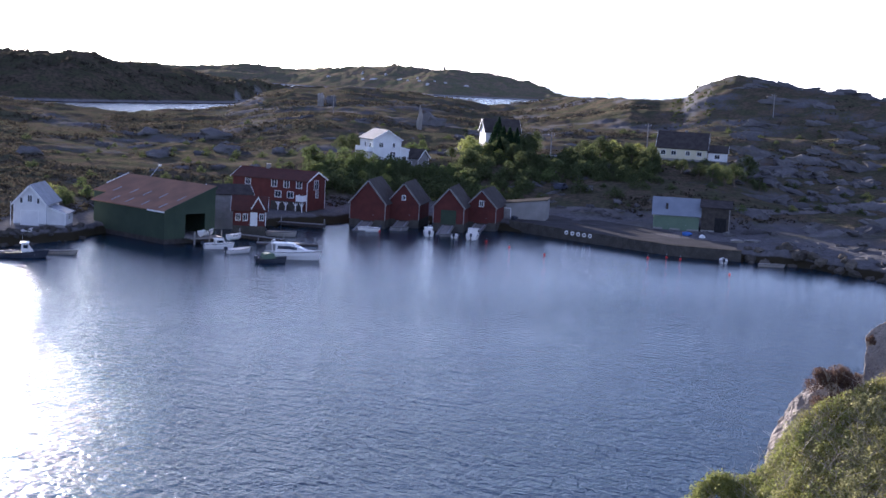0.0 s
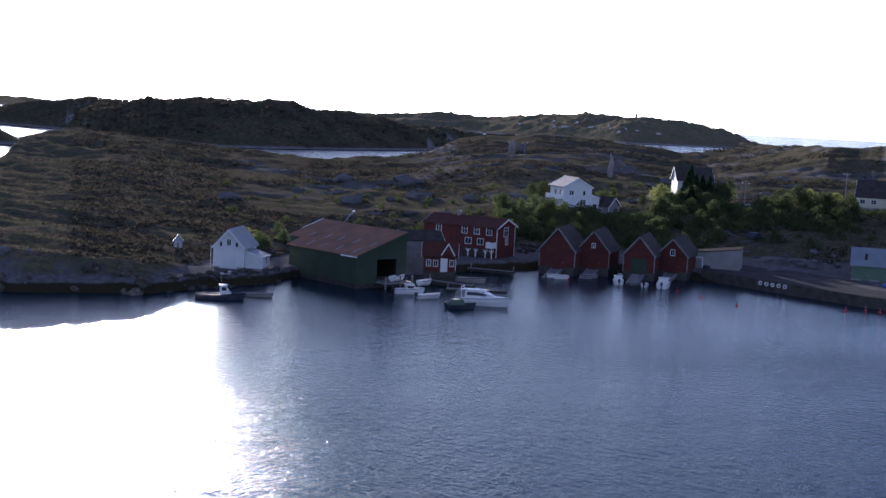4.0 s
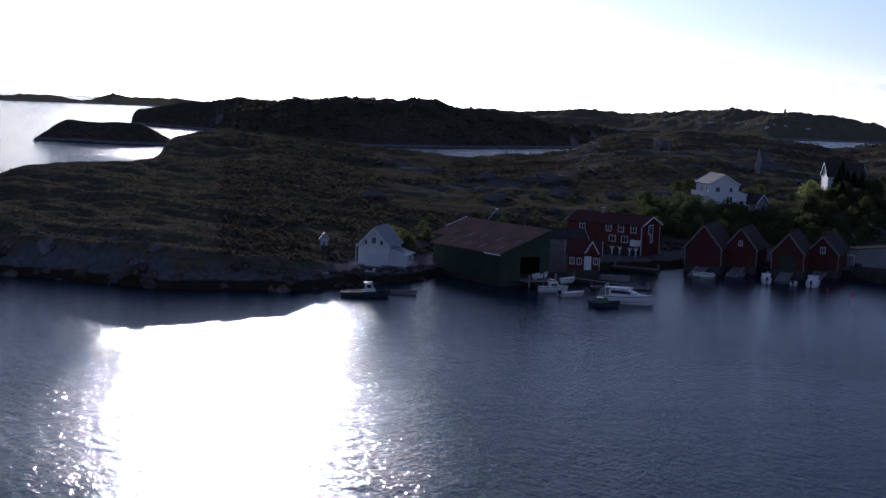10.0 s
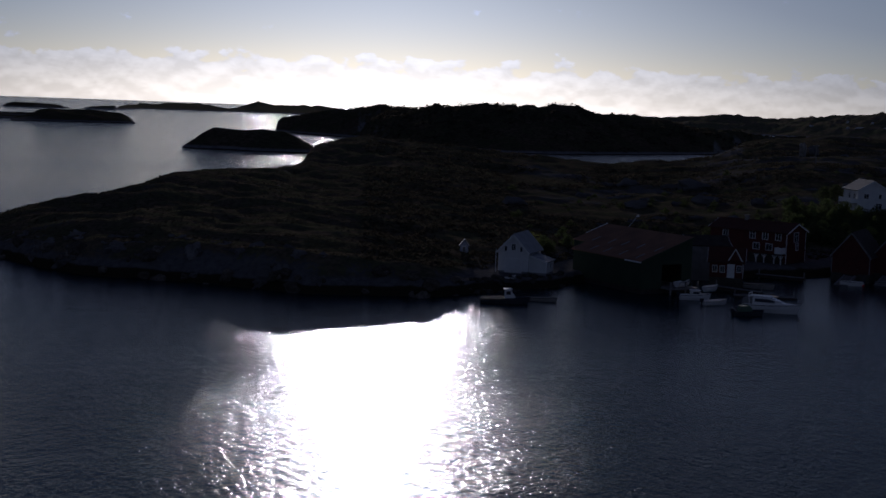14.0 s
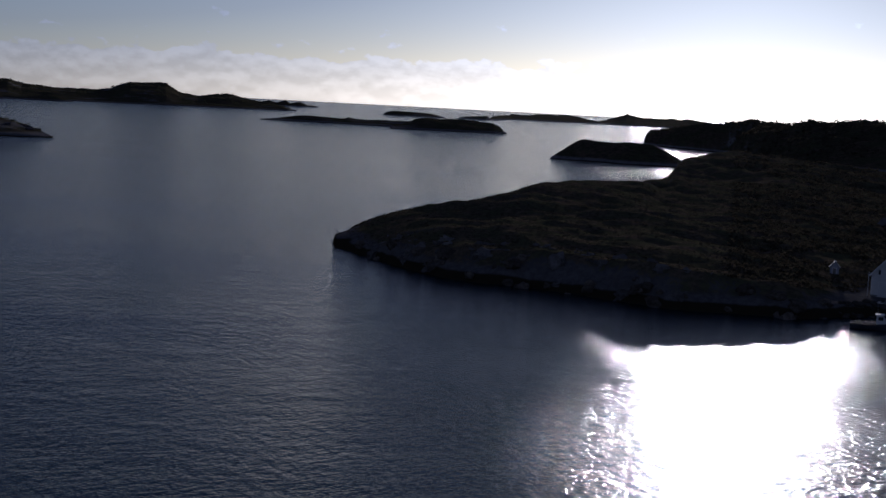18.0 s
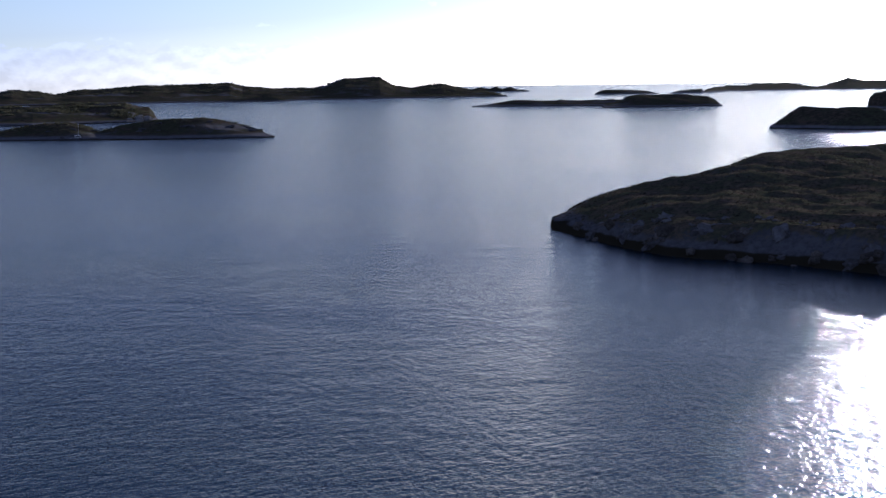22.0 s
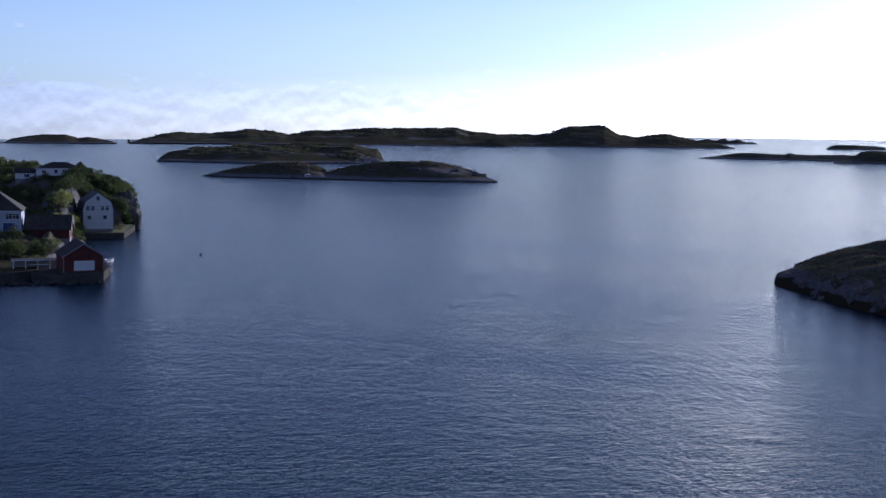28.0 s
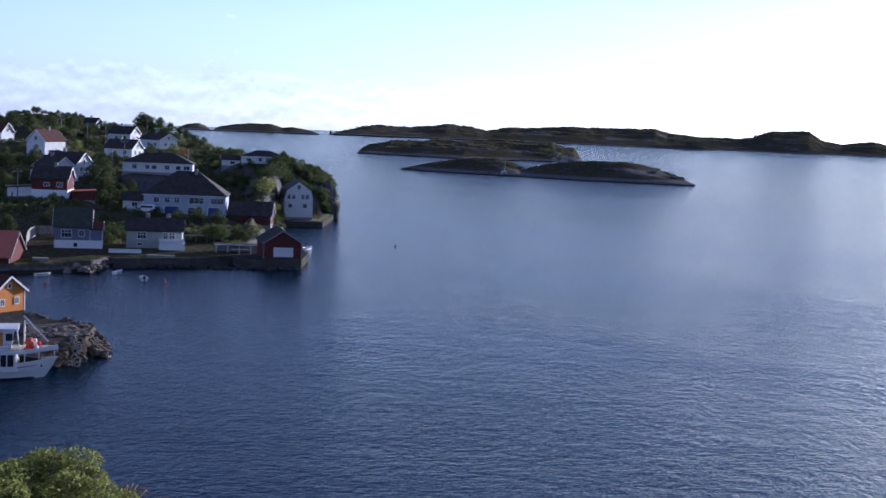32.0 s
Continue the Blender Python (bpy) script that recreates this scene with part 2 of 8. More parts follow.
def water_material():
    """Wind-chopped sea: the slopes of one height field, finer and calmer in the lee."""
    m, n, l, b = nodes_of("sea_water")
    b.inputs["Base Color"].default_value = (0.004, 0.021, 0.040, 1)
    b.inputs["Specular IOR Level"].default_value = 0.142
    b.inputs["IOR"].default_value = 1.333
    b.inputs["Roughness"].default_value = 0.10
    co = n.new("ShaderNodeTexCoord")
    at = co.outputs["Object"]

    def maths(op, p, q):
        x = n.new("ShaderNodeMath")
        x.operation = op
        for k, v in enumerate((p, q)):
            if isinstance(v, (int, float)):
                x.inputs[k].default_value = v
            else:
                l.new(v, x.inputs[k])
        return x.outputs[0]

    def vec(op, p, q=None, scale=None):
        x = n.new("ShaderNodeVectorMath")
        x.operation = op
        for k, v in enumerate((p, q)):
            if isinstance(v, tuple):
                x.inputs[k].default_value = v
            elif v is not None:
                l.new(v, x.inputs[k])
        if scale is not None:
            l.new(scale, x.inputs["Scale"])
        return x.outputs[0]

    def span(v, lo, hi, to_lo=0.0, to_hi=1.0):
        x = n.new("ShaderNodeMapRange")
        x.interpolation_type = "SMOOTHSTEP"
        for key, val in (("From Min", lo), ("From Max", hi), ("To Min", to_lo), ("To Max", to_hi)):
            x.inputs[key].default_value = val
        l.new(v, x.inputs["Value"])
        return x.outputs[0]

    def field(p, scale, stretch, turn, detail):
        mp = n.new("ShaderNodeMapping")
        mp.vector_type = "TEXTURE"
        mp.inputs["Scale"].default_value = (1 / stretch, 1, 1)
        mp.inputs["Rotation"].default_value = (0, 0, radians(turn))
        l.new(p, mp.inputs[0])
        t = n.new("ShaderNodeTexNoise")
        t.noise_dimensions = "2D"
        t.inputs["Scale"].default_value, t.inputs["Detail"].default_value = scale, detail
        l.new(mp.outputs[0], t.inputs["Vector"])
        return t.outputs["Fac"]

    # swell, two crossing trains of wind waves, chop and ripples: size, crest stretch, wind, slope
    def slopes(scale, stretch, turn, detail, slope):
        e = 0.12 / scale
        h0 = field(at, scale, stretch, turn, detail)
        hx = field(vec("ADD", at, (e, 0, 0)), scale, stretch, turn, detail)
        hy = field(vec("ADD", at, (0, e, 0)), scale, stretch, turn, detail)
        k = -slope / (0.44 * scale * e)
        tilt = n.new("ShaderNodeCombineXYZ")
        l.new(maths("MULTIPLY", maths("SUBTRACT", hx, h0), k), tilt.inputs[0])
        l.new(maths("MULTIPLY", maths("SUBTRACT", hy, h0), k), tilt.inputs[1])
        return tilt.outputs[0]

    total = slopes(*WAVES[0])
    for layer in WAVES[1:]:
        total = vec("ADD", total, slopes(*layer))
    # calmer and rougher streaks
    mg = n.new("ShaderNodeMapping")
    mg.inputs["Scale"].default_value = (0.5, 1.3, 1)
    l.new(at, mg.inputs[0])
    g = n.new("ShaderNodeTexNoise")
    g.inputs["Scale"].default_value, g.inputs["Detail"].default_value = 0.012, 3
    l.new(mg.outputs[0], g.inputs["Vector"])
    streaks = span(g.outputs["Fac"], 0.35, 0.65, 0.8, 1.15)
    # lee water by the harbour quays
    xyz = n.new("ShaderNodeSeparateXYZ")
    l.new(at, xyz.inputs[0])
    ln = n.new("ShaderNodeVectorMath")
    ln.operation = "LENGTH"
    l.new(at, ln.inputs[0])
    reach = ln.outputs["Value"]
    lee = maths("MULTIPLY", span(xyz.outputs["X"], 5, 60), span(reach, 150, 205))
    calm = span(lee, 0, 1, 1.0, 0.5)
    amount = maths("MULTIPLY", maths("MULTIPLY", streaks, calm), span(reach, 170, 700, 1.0, 2.1))
    waves = vec("SCALE", total, None, amount)
    # longer seas away from the shore
    waves = vec("ADD", waves, vec("SCALE", slopes(0.3, 0.4, -58, 1, 0.034), None, maths("MULTIPLY", streaks, span(reach, 200, 450))))
    # in the open sound normals lean south, so reflections take higher, darker sky
    most = maths("MAXIMUM", span(xyz.outputs["X"], -12, -75), span(reach, 220, 560))
    lean = vec("SCALE", (0, -0.072, 0), None, most)
    wide = maths("MULTIPLY", span(xyz.outputs["X"], -30, -190), span(reach, 90, 700))
    lean = vec("ADD", lean, vec("SCALE", (0.024, -0.034, 0), None, wide))
    up = vec("ADD", vec("ADD", waves, lean), (0, 0, 1))
    l.new(vec("NORMALIZE", up), b.inputs["Normal"])
    return m


WAVES = ((0.12, 0.5, 20, 1, 0.007), (0.3, 0.6, -15, 1, 0.009), (0.6, 0.5, 40, 1, 0.014), (1.3, 0.36, -60, 1, 0.060), (1.8, 0.42, 50, 1, 0.050), (3.8, 0.7, -60, 1, 0.085), (9.0, 0.8, 10, 0, 0.09))


def glass_material(name, tint):
    m, n, l, b = nodes_of(name)
    b.inputs["Base Color"].default_value = (*tint, 1)
    b.inputs["Roughness"].default_value = 0.05
    b.inputs["Specular IOR Level"].default_value = 0.35
    return m


M = {}
M["land"] = land_material("heath_and_rock", 1.0, 0.95, 0.62, 1.1, 0.76, weed=0.7, dry=1.2)
M["pen"] = land_material("dark_peninsula_heath", 1.0, 1.0, 0.42, 0.8, 0.7, 0.55, 0.9, 1.35)
M["village_land"] = land_material("grassy_village_ground", 1.0, 1.3, 0.30, 1.6, 0.62, 0.3)
M["islet_land"] = land_material("bare_islet_heath", 2.2, 1.05, 0.56, 0.65, 0.95)
M["far_land"] = land_material("distant_heath", 3.0, 1.0, 0.34, 0.5, 1.1)
# rock and heath colours lightened to paint haze onto the far ridges
M["far_hazy_rock"] = land_material("distant_rock_haze_lightened", 3.0, 1.0, 0.28, 0.9, 1.5, dry=2.0)
M["water"] = water_material()
M["white"] = surface("white_painted_boards", (0.72, 0.72, 0.70), (0.62, 0.62, 0.61), 0.7, 0.6, 0.35, 12, boards=0.16)
# darker and bluer than the plain white boards
M["bluewhite"] = surface("blue_grey_white_boards", (0.40, 0.43, 0.50), (0.33, 0.36, 0.43), 0.7, 0.6, 0.35, 12, boards=0.16)
M["navy"] = surface("navy_blue_door_paint", (0.05, 0.07, 0.17), (0.07, 0.09, 0.20), 2, 0.5, 0.05, 20)
M["trim"] = surface("white_trim_paint", (0.80, 0.80, 0.78), (0.72, 0.72, 0.70), 2, 0.5, 0.05, 20)
M["red"] = surface("falu_red_boards", (0.120, 0.042, 0.036), (0.090, 0.034, 0.030), 0.8, 0.8, 0.5, 10, boards=0.18, vertical=True)
M["green"] = surface("green_corrugated_boards", (0.046, 0.064, 0.044), (0.058, 0.078, 0.052), 0.5, 0.75, 0.5, 8, boards=0.2, vertical=True, c3=(0.03, 0.04, 0.03))
M["palegreen"] = surface("pale_green_boards", (0.12, 0.17, 0.12), (0.15, 0.205, 0.14), 0.6, 0.7, 0.4, 9, boards=0.2, vertical=True)
M["yellow"] = surface("pale_yellow_boards", (0.60, 0.56, 0.40), (0.54, 0.50, 0.36), 0.6, 0.7, 0.3, 9, boards=0.16)
M["orange"] = surface("orange_ochre_boards", (0.62, 0.25, 0.055), (0.55, 0.21, 0.05), 0.9, 0.7, 0.3, 9, boards=0.15)
M["blue"] = surface("blue_painted_boards", (0.15, 0.17, 0.235), (0.175, 0.195, 0.26), 0.7, 0.65, 0.3, 9, boards=0.15)
M["sage"] = surface("grey_green_boards", (0.33, 0.37, 0.33), (0.29, 0.33, 0.29), 0.7, 0.7, 0.3, 9, boards=0.15)
M["greywood"] = surface("weathered_grey_boards", (0.22, 0.21, 0.20), (0.30, 0.29, 0.28), 1.2, 0.85, 0.5, 14, boards=0.17, vertical=True)
M["darkwood"] = surface("tarred_dark_timber", (0.05, 0.045, 0.04), (0.08, 0.07, 0.06), 1.5, 0.85, 0.4, 14)
M["plank"] = surface("silver_grey_planks", (0.27, 0.25, 0.23), (0.20, 0.19, 0.18), 2, 0.85, 0.3, 14, vary=0.2)
M["tile_dark"] = surface("dark_brown_grey_roof_tiles", (0.050, 0.043, 0.040), (0.075, 0.066, 0.060), 1.0, 0.85, 0.7, 6, boards=0.33, spec=0.1)
M["tile_red"] = surface("weathered_red_roof_tiles", (0.105, 0.046, 0.037), (0.08, 0.04, 0.034), 0.9, 0.75, 0.7, 6, boards=0.33)
M["tile_moss"] = surface("mossy_green_grey_roof_tiles", (0.060, 0.068, 0.052), (0.088, 0.095, 0.072), 1.0, 0.9, 0.7, 6, boards=0.33, spec=0.0)
M["tile_coral"] = surface("coral_red_roof_sheets", (0.58, 0.185, 0.125), (0.50, 0.155, 0.11), 0.6, 0.6, 0.4, 6, boards=0.3)
M["rust_sheet"] = surface("rust_brown_corrugated_roof", (0.30, 0.17, 0.11), (0.21, 0.13, 0.09), 0.35, 0.9, 0.4, 5, boards=0.25, vertical=True, spec=0.05)
M["slate"] = surface("pale_grey_slate_roof", (0.24, 0.25, 0.27), (0.32, 0.33, 0.35), 1.0, 0.55, 0.4, 6, boards=0.3)
M["sheet"] = surface("galvanised_sheet_roof", (0.30, 0.33, 0.36), (0.24, 0.27, 0.30), 0.5, 0.45, 0.3, 6, metallic=0.3, boards=0.2, vertical=True)
M["concrete"] = surface("weathered_concrete", (0.29, 0.28, 0.265), (0.22, 0.21, 0.20), 0.5, 0.85, 0.4, 8)
M["jetty_stone"] = surface("brown_grey_rough_stone", (0.16, 0.138, 0.112), (0.09, 0.078, 0.065), 1.4, 0.9, 1.0, 5, c3=(0.035, 0.031, 0.027), vary=0.35, spec=0.0)
M["shorestone"] = surface("washed_brown_shore_rock", (0.27, 0.23, 0.18), (0.19, 0.165, 0.13), 1.4, 0.9, 1.0, 5, c3=(0.06, 0.055, 0.045), vary=0.3, spec=0.0)
M["wrackstone"] = surface("weed_stained_shore_rock", (0.13, 0.115, 0.095), (0.09, 0.08, 0.065), 1.4, 0.9, 1.0, 5, c3=(0.06, 0.055, 0.045), vary=0.3, spec=0.0)
M["lawn"] = surface("short_grass", (0.10, 0.13, 0.035), (0.14, 0.15, 0.05), 1.0, 0.95, 0.6, 9)
M["gambrel_roof"] = surface("mid_grey_slate_roof", (0.11, 0.115, 0.125), (0.15, 0.155, 0.165), 1.0, 0.7, 0.4, 6, boards=0.3)
M["darkstone"] = surface("weed_dark_quay_stone", (0.065, 0.06, 0.052), (0.10, 0.092, 0.08), 0.7, 0.9, 0.9, 4, c3=(0.04, 0.04, 0.035), spec=0.0)
# the pale gravel's colours scaled to about 0.6
M["quaytop"] = surface("dark_quay_gravel", (0.10, 0.096, 0.092), (0.07, 0.067, 0.064), 0.3, 0.9, 0.6, 5, spec=0.0)
M["gravel"] = surface("pale_gravel", (0.17, 0.16, 0.15), (0.125, 0.118, 0.11), 0.3, 0.9, 0.6, 5, spec=0.0)
M["stone"] = surface("grey_gneiss", (0.15, 0.142, 0.138), (0.10, 0.096, 0.094), 0.8, 0.85, 0.9, 5, c3=(0.08, 0.08, 0.075), vary=0.2, spec=0.0)
M["cliff"] = surface("pale_sunlit_gneiss", (0.36, 0.315, 0.265), (0.25, 0.22, 0.19), 3.0, 0.9, 0.8, 34, c3=(0.13, 0.12, 0.105), spec=0.0)
M["darkgneiss"] = surface("dark_weathered_gneiss", (0.19, 0.18, 0.17), (0.11, 0.10, 0.095), 0.8, 0.9, 0.9, 5, c3=(0.055, 0.055, 0.05), vary=0.3, spec=0.0)
M["farquartz"] = surface("bright_quartz_rock", (0.62, 0.60, 0.57), (0.50, 0.485, 0.46), 0.3, 0.8, 0.5, 3, spec=0.0)
M["paleblock"] = surface("pale_quartz_rock", (0.33, 0.30, 0.26), (0.22, 0.205, 0.185), 0.6, 0.8, 0.8, 4, spec=0.0)
M["glass"] = glass_material("dark_window_glass", (0.03, 0.035, 0.045))
M["hull"] = surface("white_gelcoat", (0.82, 0.79, 0.74), (0.74, 0.715, 0.67), 0.5, 0.3, 0.02, 9, spec=0.4)
M["hull_dark"] = surface("dark_hull_paint", (0.04, 0.045, 0.06), (0.06, 0.065, 0.08), 0.8, 0.45, 0.1, 9)
M["deck"] = surface("worn_deck", (0.36, 0.33, 0.29), (0.28, 0.26, 0.23), 1.5, 0.7, 0.2, 12)
M["rubber"] = surface("black_rubber", (0.018, 0.018, 0.02), (0.03, 0.03, 0.03), 3, 0.75, 0.3, 20)
M["tyre"] = surface("weathered_tyre_rubber", (0.24, 0.22, 0.20), (0.17, 0.16, 0.145), 4, 0.85, 0.3, 20)
M["buoy"] = surface("red_buoy_plastic", (0.75, 0.06, 0.04), (0.65, 0.05, 0.04), 3, 0.4, 0.0)
M["bark"] = surface("grey_brown_bark", (0.12, 0.095, 0.075), (0.19, 0.16, 0.13), 3, 0.9, 0.6, 12)
M["metal"] = surface("galvanised_steel", (0.42, 0.43, 0.45), (0.34, 0.35, 0.37), 3, 0.45, 0.1, 20, metallic=0.7)
M["cloth"] = surface("orange_red_tarpaulin", (0.70, 0.18, 0.10), (0.60, 0.13, 0.08), 2, 0.7, 0.2, 20)
M["blue_cloth"] = surface("blue_tarpaulin", (0.06, 0.13, 0.36), (0.08, 0.16, 0.4), 2, 0.6, 0.2, 20)
M["leaf_a"] = leaf_material("birch_leaves", (0.078, 0.105, 0.038), (0.13, 0.155, 0.058))
M["leaf_b"] = leaf_material("dark_leaves", (0.052, 0.069, 0.031), (0.102, 0.114, 0.048))
M["leaf_c"] = leaf_material("spruce_needles", (0.018, 0.034, 0.018), (0.030, 0.050, 0.024))
M["leaf_d"] = leaf_material("heather_and_juniper", (0.050, 0.048, 0.034), (0.072, 0.061, 0.046))
M["leaf_i"] = leaf_material("low_island_heath", (0.072, 0.074, 0.042), (0.112, 0.104, 0.064))
M["leaf_v"] = leaf_material("olive_undergrowth", (0.085, 0.098, 0.045), (0.15, 0.15, 0.07))
M["leaf_e"] = leaf_material("willow_leaves", (0.18, 0.20, 0.055), (0.32, 0.33, 0.11))
M["leaf_f"] = leaf_material("garden_leaves", (0.12, 0.14, 0.036), (0.29, 0.30, 0.09))
M["leaf_w"] = leaf_material("pale_olive_leaves", (0.21, 0.21, 0.09), (0.42, 0.40, 0.19))
M["leaf_o"] = leaf_material("olive_willow_leaves", (0.15, 0.15, 0.045), (0.36, 0.33, 0.12))
M["leaf_h"] = leaf_material("brown_heather_sprays", (0.090, 0.058, 0.048), (0.155, 0.110, 0.080))
M["twig"] = surface("bare_grey_twigs", (0.40, 0.35, 0.27), (0.27, 0.235, 0.18), 5, 0.85, 0.1, 20)
M["grass"] = leaf_material("grass_blades", (0.10, 0.13, 0.035), (0.19, 0.18, 0.07))

# ---- geometry helpers ----


def box(x0, y0, z0, x1, y1, z1):
    v = [(x0, y0, z0), (x1, y0, z0), (x1, y1, z0), (x0, y1, z0), (x0, y0, z1), (x1, y0, z1), (x1, y1, z1), (x0, y1, z1)]
    return v, [(0, 3, 2, 1), (4, 5, 6, 7), (0, 1, 5, 4), (1, 2, 6, 5), (2, 3, 7, 6), (3, 0, 4, 7)]


def prism(outline, y0, y1):
    """An outline in x, z, drawn out along y."""
    k = len(outline)
    v = [(x, y0, z) for x, z in outline] + [(x, y1, z) for x, z in outline]
    f = [tuple(range(k)), tuple(range(2 * k - 1, k - 1, -1))]
    return v, f + [(i + k, (i + 1) % k + k, (i + 1) % k, i) for i in range(k)]


def tube(path, radii, sides=8):
    """A round bar along a path, with its ends closed."""
    v, f = [], []
    pts = [Vector(p) for p in path]
    for i, p in enumerate(pts):
        d = (pts[min(i + 1, len(pts) - 1)] - pts[max(i - 1, 0)]).normalized()
        a = d.orthogonal().normalized()
        b = d.cross(a)
        r = radii[i] if isinstance(radii, (list, tuple)) else radii
        v += [tuple(p + r * (math.cos(t) * a + math.sin(t) * b)) for t in [2 * math.pi * k / sides for k in range(sides)]]
    for i in range(len(pts) - 1):
        for k in range(sides):
            q = (k + 1) % sides
            f.append((i * sides + k, i * sides + q, (i + 1) * sides + q, (i + 1) * sides + k))
    return v, f + [tuple(range(sides))[::-1], tuple(range((len(pts) - 1) * sides, len(pts) * sides))]


def ring(r, thick, sides=14, seg=7):
    v, f = [], []
    for i in range(sides):
        a = 2 * math.pi * i / sides
        for k in range(seg):
            b = 2 * math.pi * k / seg
            q = r + thick * math.cos(b)
            v.append((q * math.cos(a), thick * math.sin(b), q * math.sin(a)))
    for i in range(sides):
        for k in range(seg):
            f.append((i * seg + k, i * seg + (k + 1) % seg, (i + 1) % sides * seg + (k + 1) % seg, (i + 1) % sides * seg + k))
    return v, f


def join(*bits):
    v, f = [], []
    for bv, bf in bits:
        k = len(v)
        v += list(bv)
        f += [tuple(i + k for i in q) for q in bf]
    return v, f


def moved(bit, m):
    return [tuple(m @ Vector(p)) for p in bit[0]], bit[1]


def mesh_of(name, bit, material, smooth=False):
    me = bpy.data.meshes.new(name)
    me.from_pydata(bit[0], [], bit[1])
    me.materials.append(material)
    if smooth:
        me.polygons.foreach_set("use_smooth", [True] * len(me.polygons))
    me.update()
    return me


def part(name, bit, material, parent, label="", smooth=False):
    ob = new(name, bit if isinstance(bit, bpy.types.Mesh) else mesh_of(name, bit, material, smooth))
    ob.parent = parent
    return tagged(ob, label)


def thing(name, m, label, category, group="", kind=""):
    ob = new(name)
    ob.empty_display_size = 0.5
    ob.matrix_world = m
    return tagged(ob, label, category, group, kind)


def spot(az, d, z=0.0, turn=0.0):
    """A pose d metres out from the viewpoint's foot, az degrees left of straight ahead, turned on from facing it."""
    return pose(-d * math.sin(radians(az)), d * math.cos(radians(az)), z, 0, 0, az + turn)


# ---- smooth random relief ----
_rng = np.random.RandomState(7)
_lat = _rng.rand(512, 512)


def relief(x, y):
    xi, yi = np.floor(x).astype(int), np.floor(y).astype(int)
    u, v = x - xi, y - yi
    u, v = u * u * (3 - 2 * u), v * v * (3 - 2 * v)
    a, b = _lat[xi % 512, yi % 512], _lat[(xi + 1) % 512, yi % 512]
    c, d = _lat[xi % 512, (yi + 1) % 512], _lat[(xi + 1) % 512, (yi + 1) % 512]
    return (a * (1 - u) + b * u) * (1 - v) + (c * (1 - u) + d * u) * v - 0.5


def rough_ground(x, y, size, octaves=5, keep=0.5):
    t, amp = 0, 1.0
    for k in range(octaves):
        c, n = math.cos(0.5 + 0.9 * k), math.sin(0.5 + 0.9 * k)
        u, v = (c * x - n * y) / size * 2 ** k, (n * x + c * y) / size * 2 ** k
        t = t + amp * relief(u + 17.3 * k, v - 9.1 * k)
        amp *= keep
    return t


def ledges(x, y, size):
    """Rounded knolls with sharp clefts between them, as ice-worn rock has."""
    return 0.35 - np.abs(rough_ground(x + 0.4 * y, y, size, 4, 0.45))


def knots(text):
    q = np.array([[float(a) for a in w.split(":")] for w in text.split()])
    q = q[np.argsort(q[:, 0])]
    return lambda az: np.interp(az, q[:, 0], q[:, 1])


def easing(dist, ds, zs):
    """Heights between stations along one line of sight, eased at each station."""
    i = np.clip(np.searchsorted(ds, dist) - 1, 0, len(ds) - 2)
    u = np.clip((dist - ds[i]) / np.maximum(ds[i + 1] - ds[i], 1e-6), 0, 1)
    w = 0.55 * u + 0.45 * u * u * (3 - 2 * u)
    return zs[i] + (zs[i + 1] - zs[i]) * w


# ---- the land round the harbour ----
shore = knots("-60:200 -46:205 -42.4:211 -38.8:220 -34:222 -30:234 -27.5:244 -24:250 -21.5:248 -19.7:240 -16:226 -13.5:224 -10.8:214 -9.9:206 -7:197 -5:191 -2:190 0:190 1.5:193 3.6:198 6:203 8.4:206 9.5:209 10.6:216 11.7:224 12.8:234 13.9:244 14.1:252 15:270")
crest_d = knots("-60:450 -42:450 -36:490 -32:490 -30.5:545 -29:600 -18.3:600 -16:560 -13.8:520 -11.8:500 -2:500 -0.6:480 0.2:432 0.9:375 1.6:346 3.8:332 6:302 7.6:282 9.4:268 11.2:268 12.4:264 13.3:256 13.9:250 15:275")
crest_z = knots("-60:24 -42:25.6 -39.7:27.2 -38.2:28.5 -36.9:30.6 -36:31.1 -35.2:29.4 -34.6:26.4 -34.1:22.6 -33.5:21.8 -31.6:21.7 -30.2:20.6 -29.4:19.8 -27.1:15.1 -26.3:14.7 -24:17.6 -22.5:18.5 -20.6:19.3 -19.3:17.7 -18.3:17.9 -17.2:15.6 -16.5:12.2 -15.8:9.8 -14.9:9.0 -13.7:8.3 -12.1:7.4 -11.4:7.7 -10.4:8.6 -8.3:9.6 -5:12.2 -1.95:14.3 -1.3:13.4 0:11.3 0.62:8.9 0.93:8.8 1.6:9.5 3.8:9.9 6:9.1 7.6:7.6 9.4:6.7 11.2:4.8 12.4:3.2 13.3:1.9 13.9:1.4 14.0:0.8 14.1:-3 15:-4")
slope_z = knots("-60:5 -42:4.5 -38.6:4.2 -35.5:8 -33:8.2 -29:7.6 -26:7 -24:5.8 -21.5:6.8 -19:6.5 -16:5.2 -12:4.6 -8:5 -4:6 0:7 14:7")
upper_z = knots("-60:14 -40:14.5 -36:14 -33:12.6 -29:11.8 -26:10.6 -24:11 -21:12.5 -19:12.3 -16:8.6 -12:6.2 -8:7.5 -4:9.5 0:9.5 14:9.5")
quay_w = knots("-60:4 -42:6 -37:15 -30:24 -27:18 -26.5:8 -20:8 -16:14 -10:14 -6.5:12 -5:5 14:4")


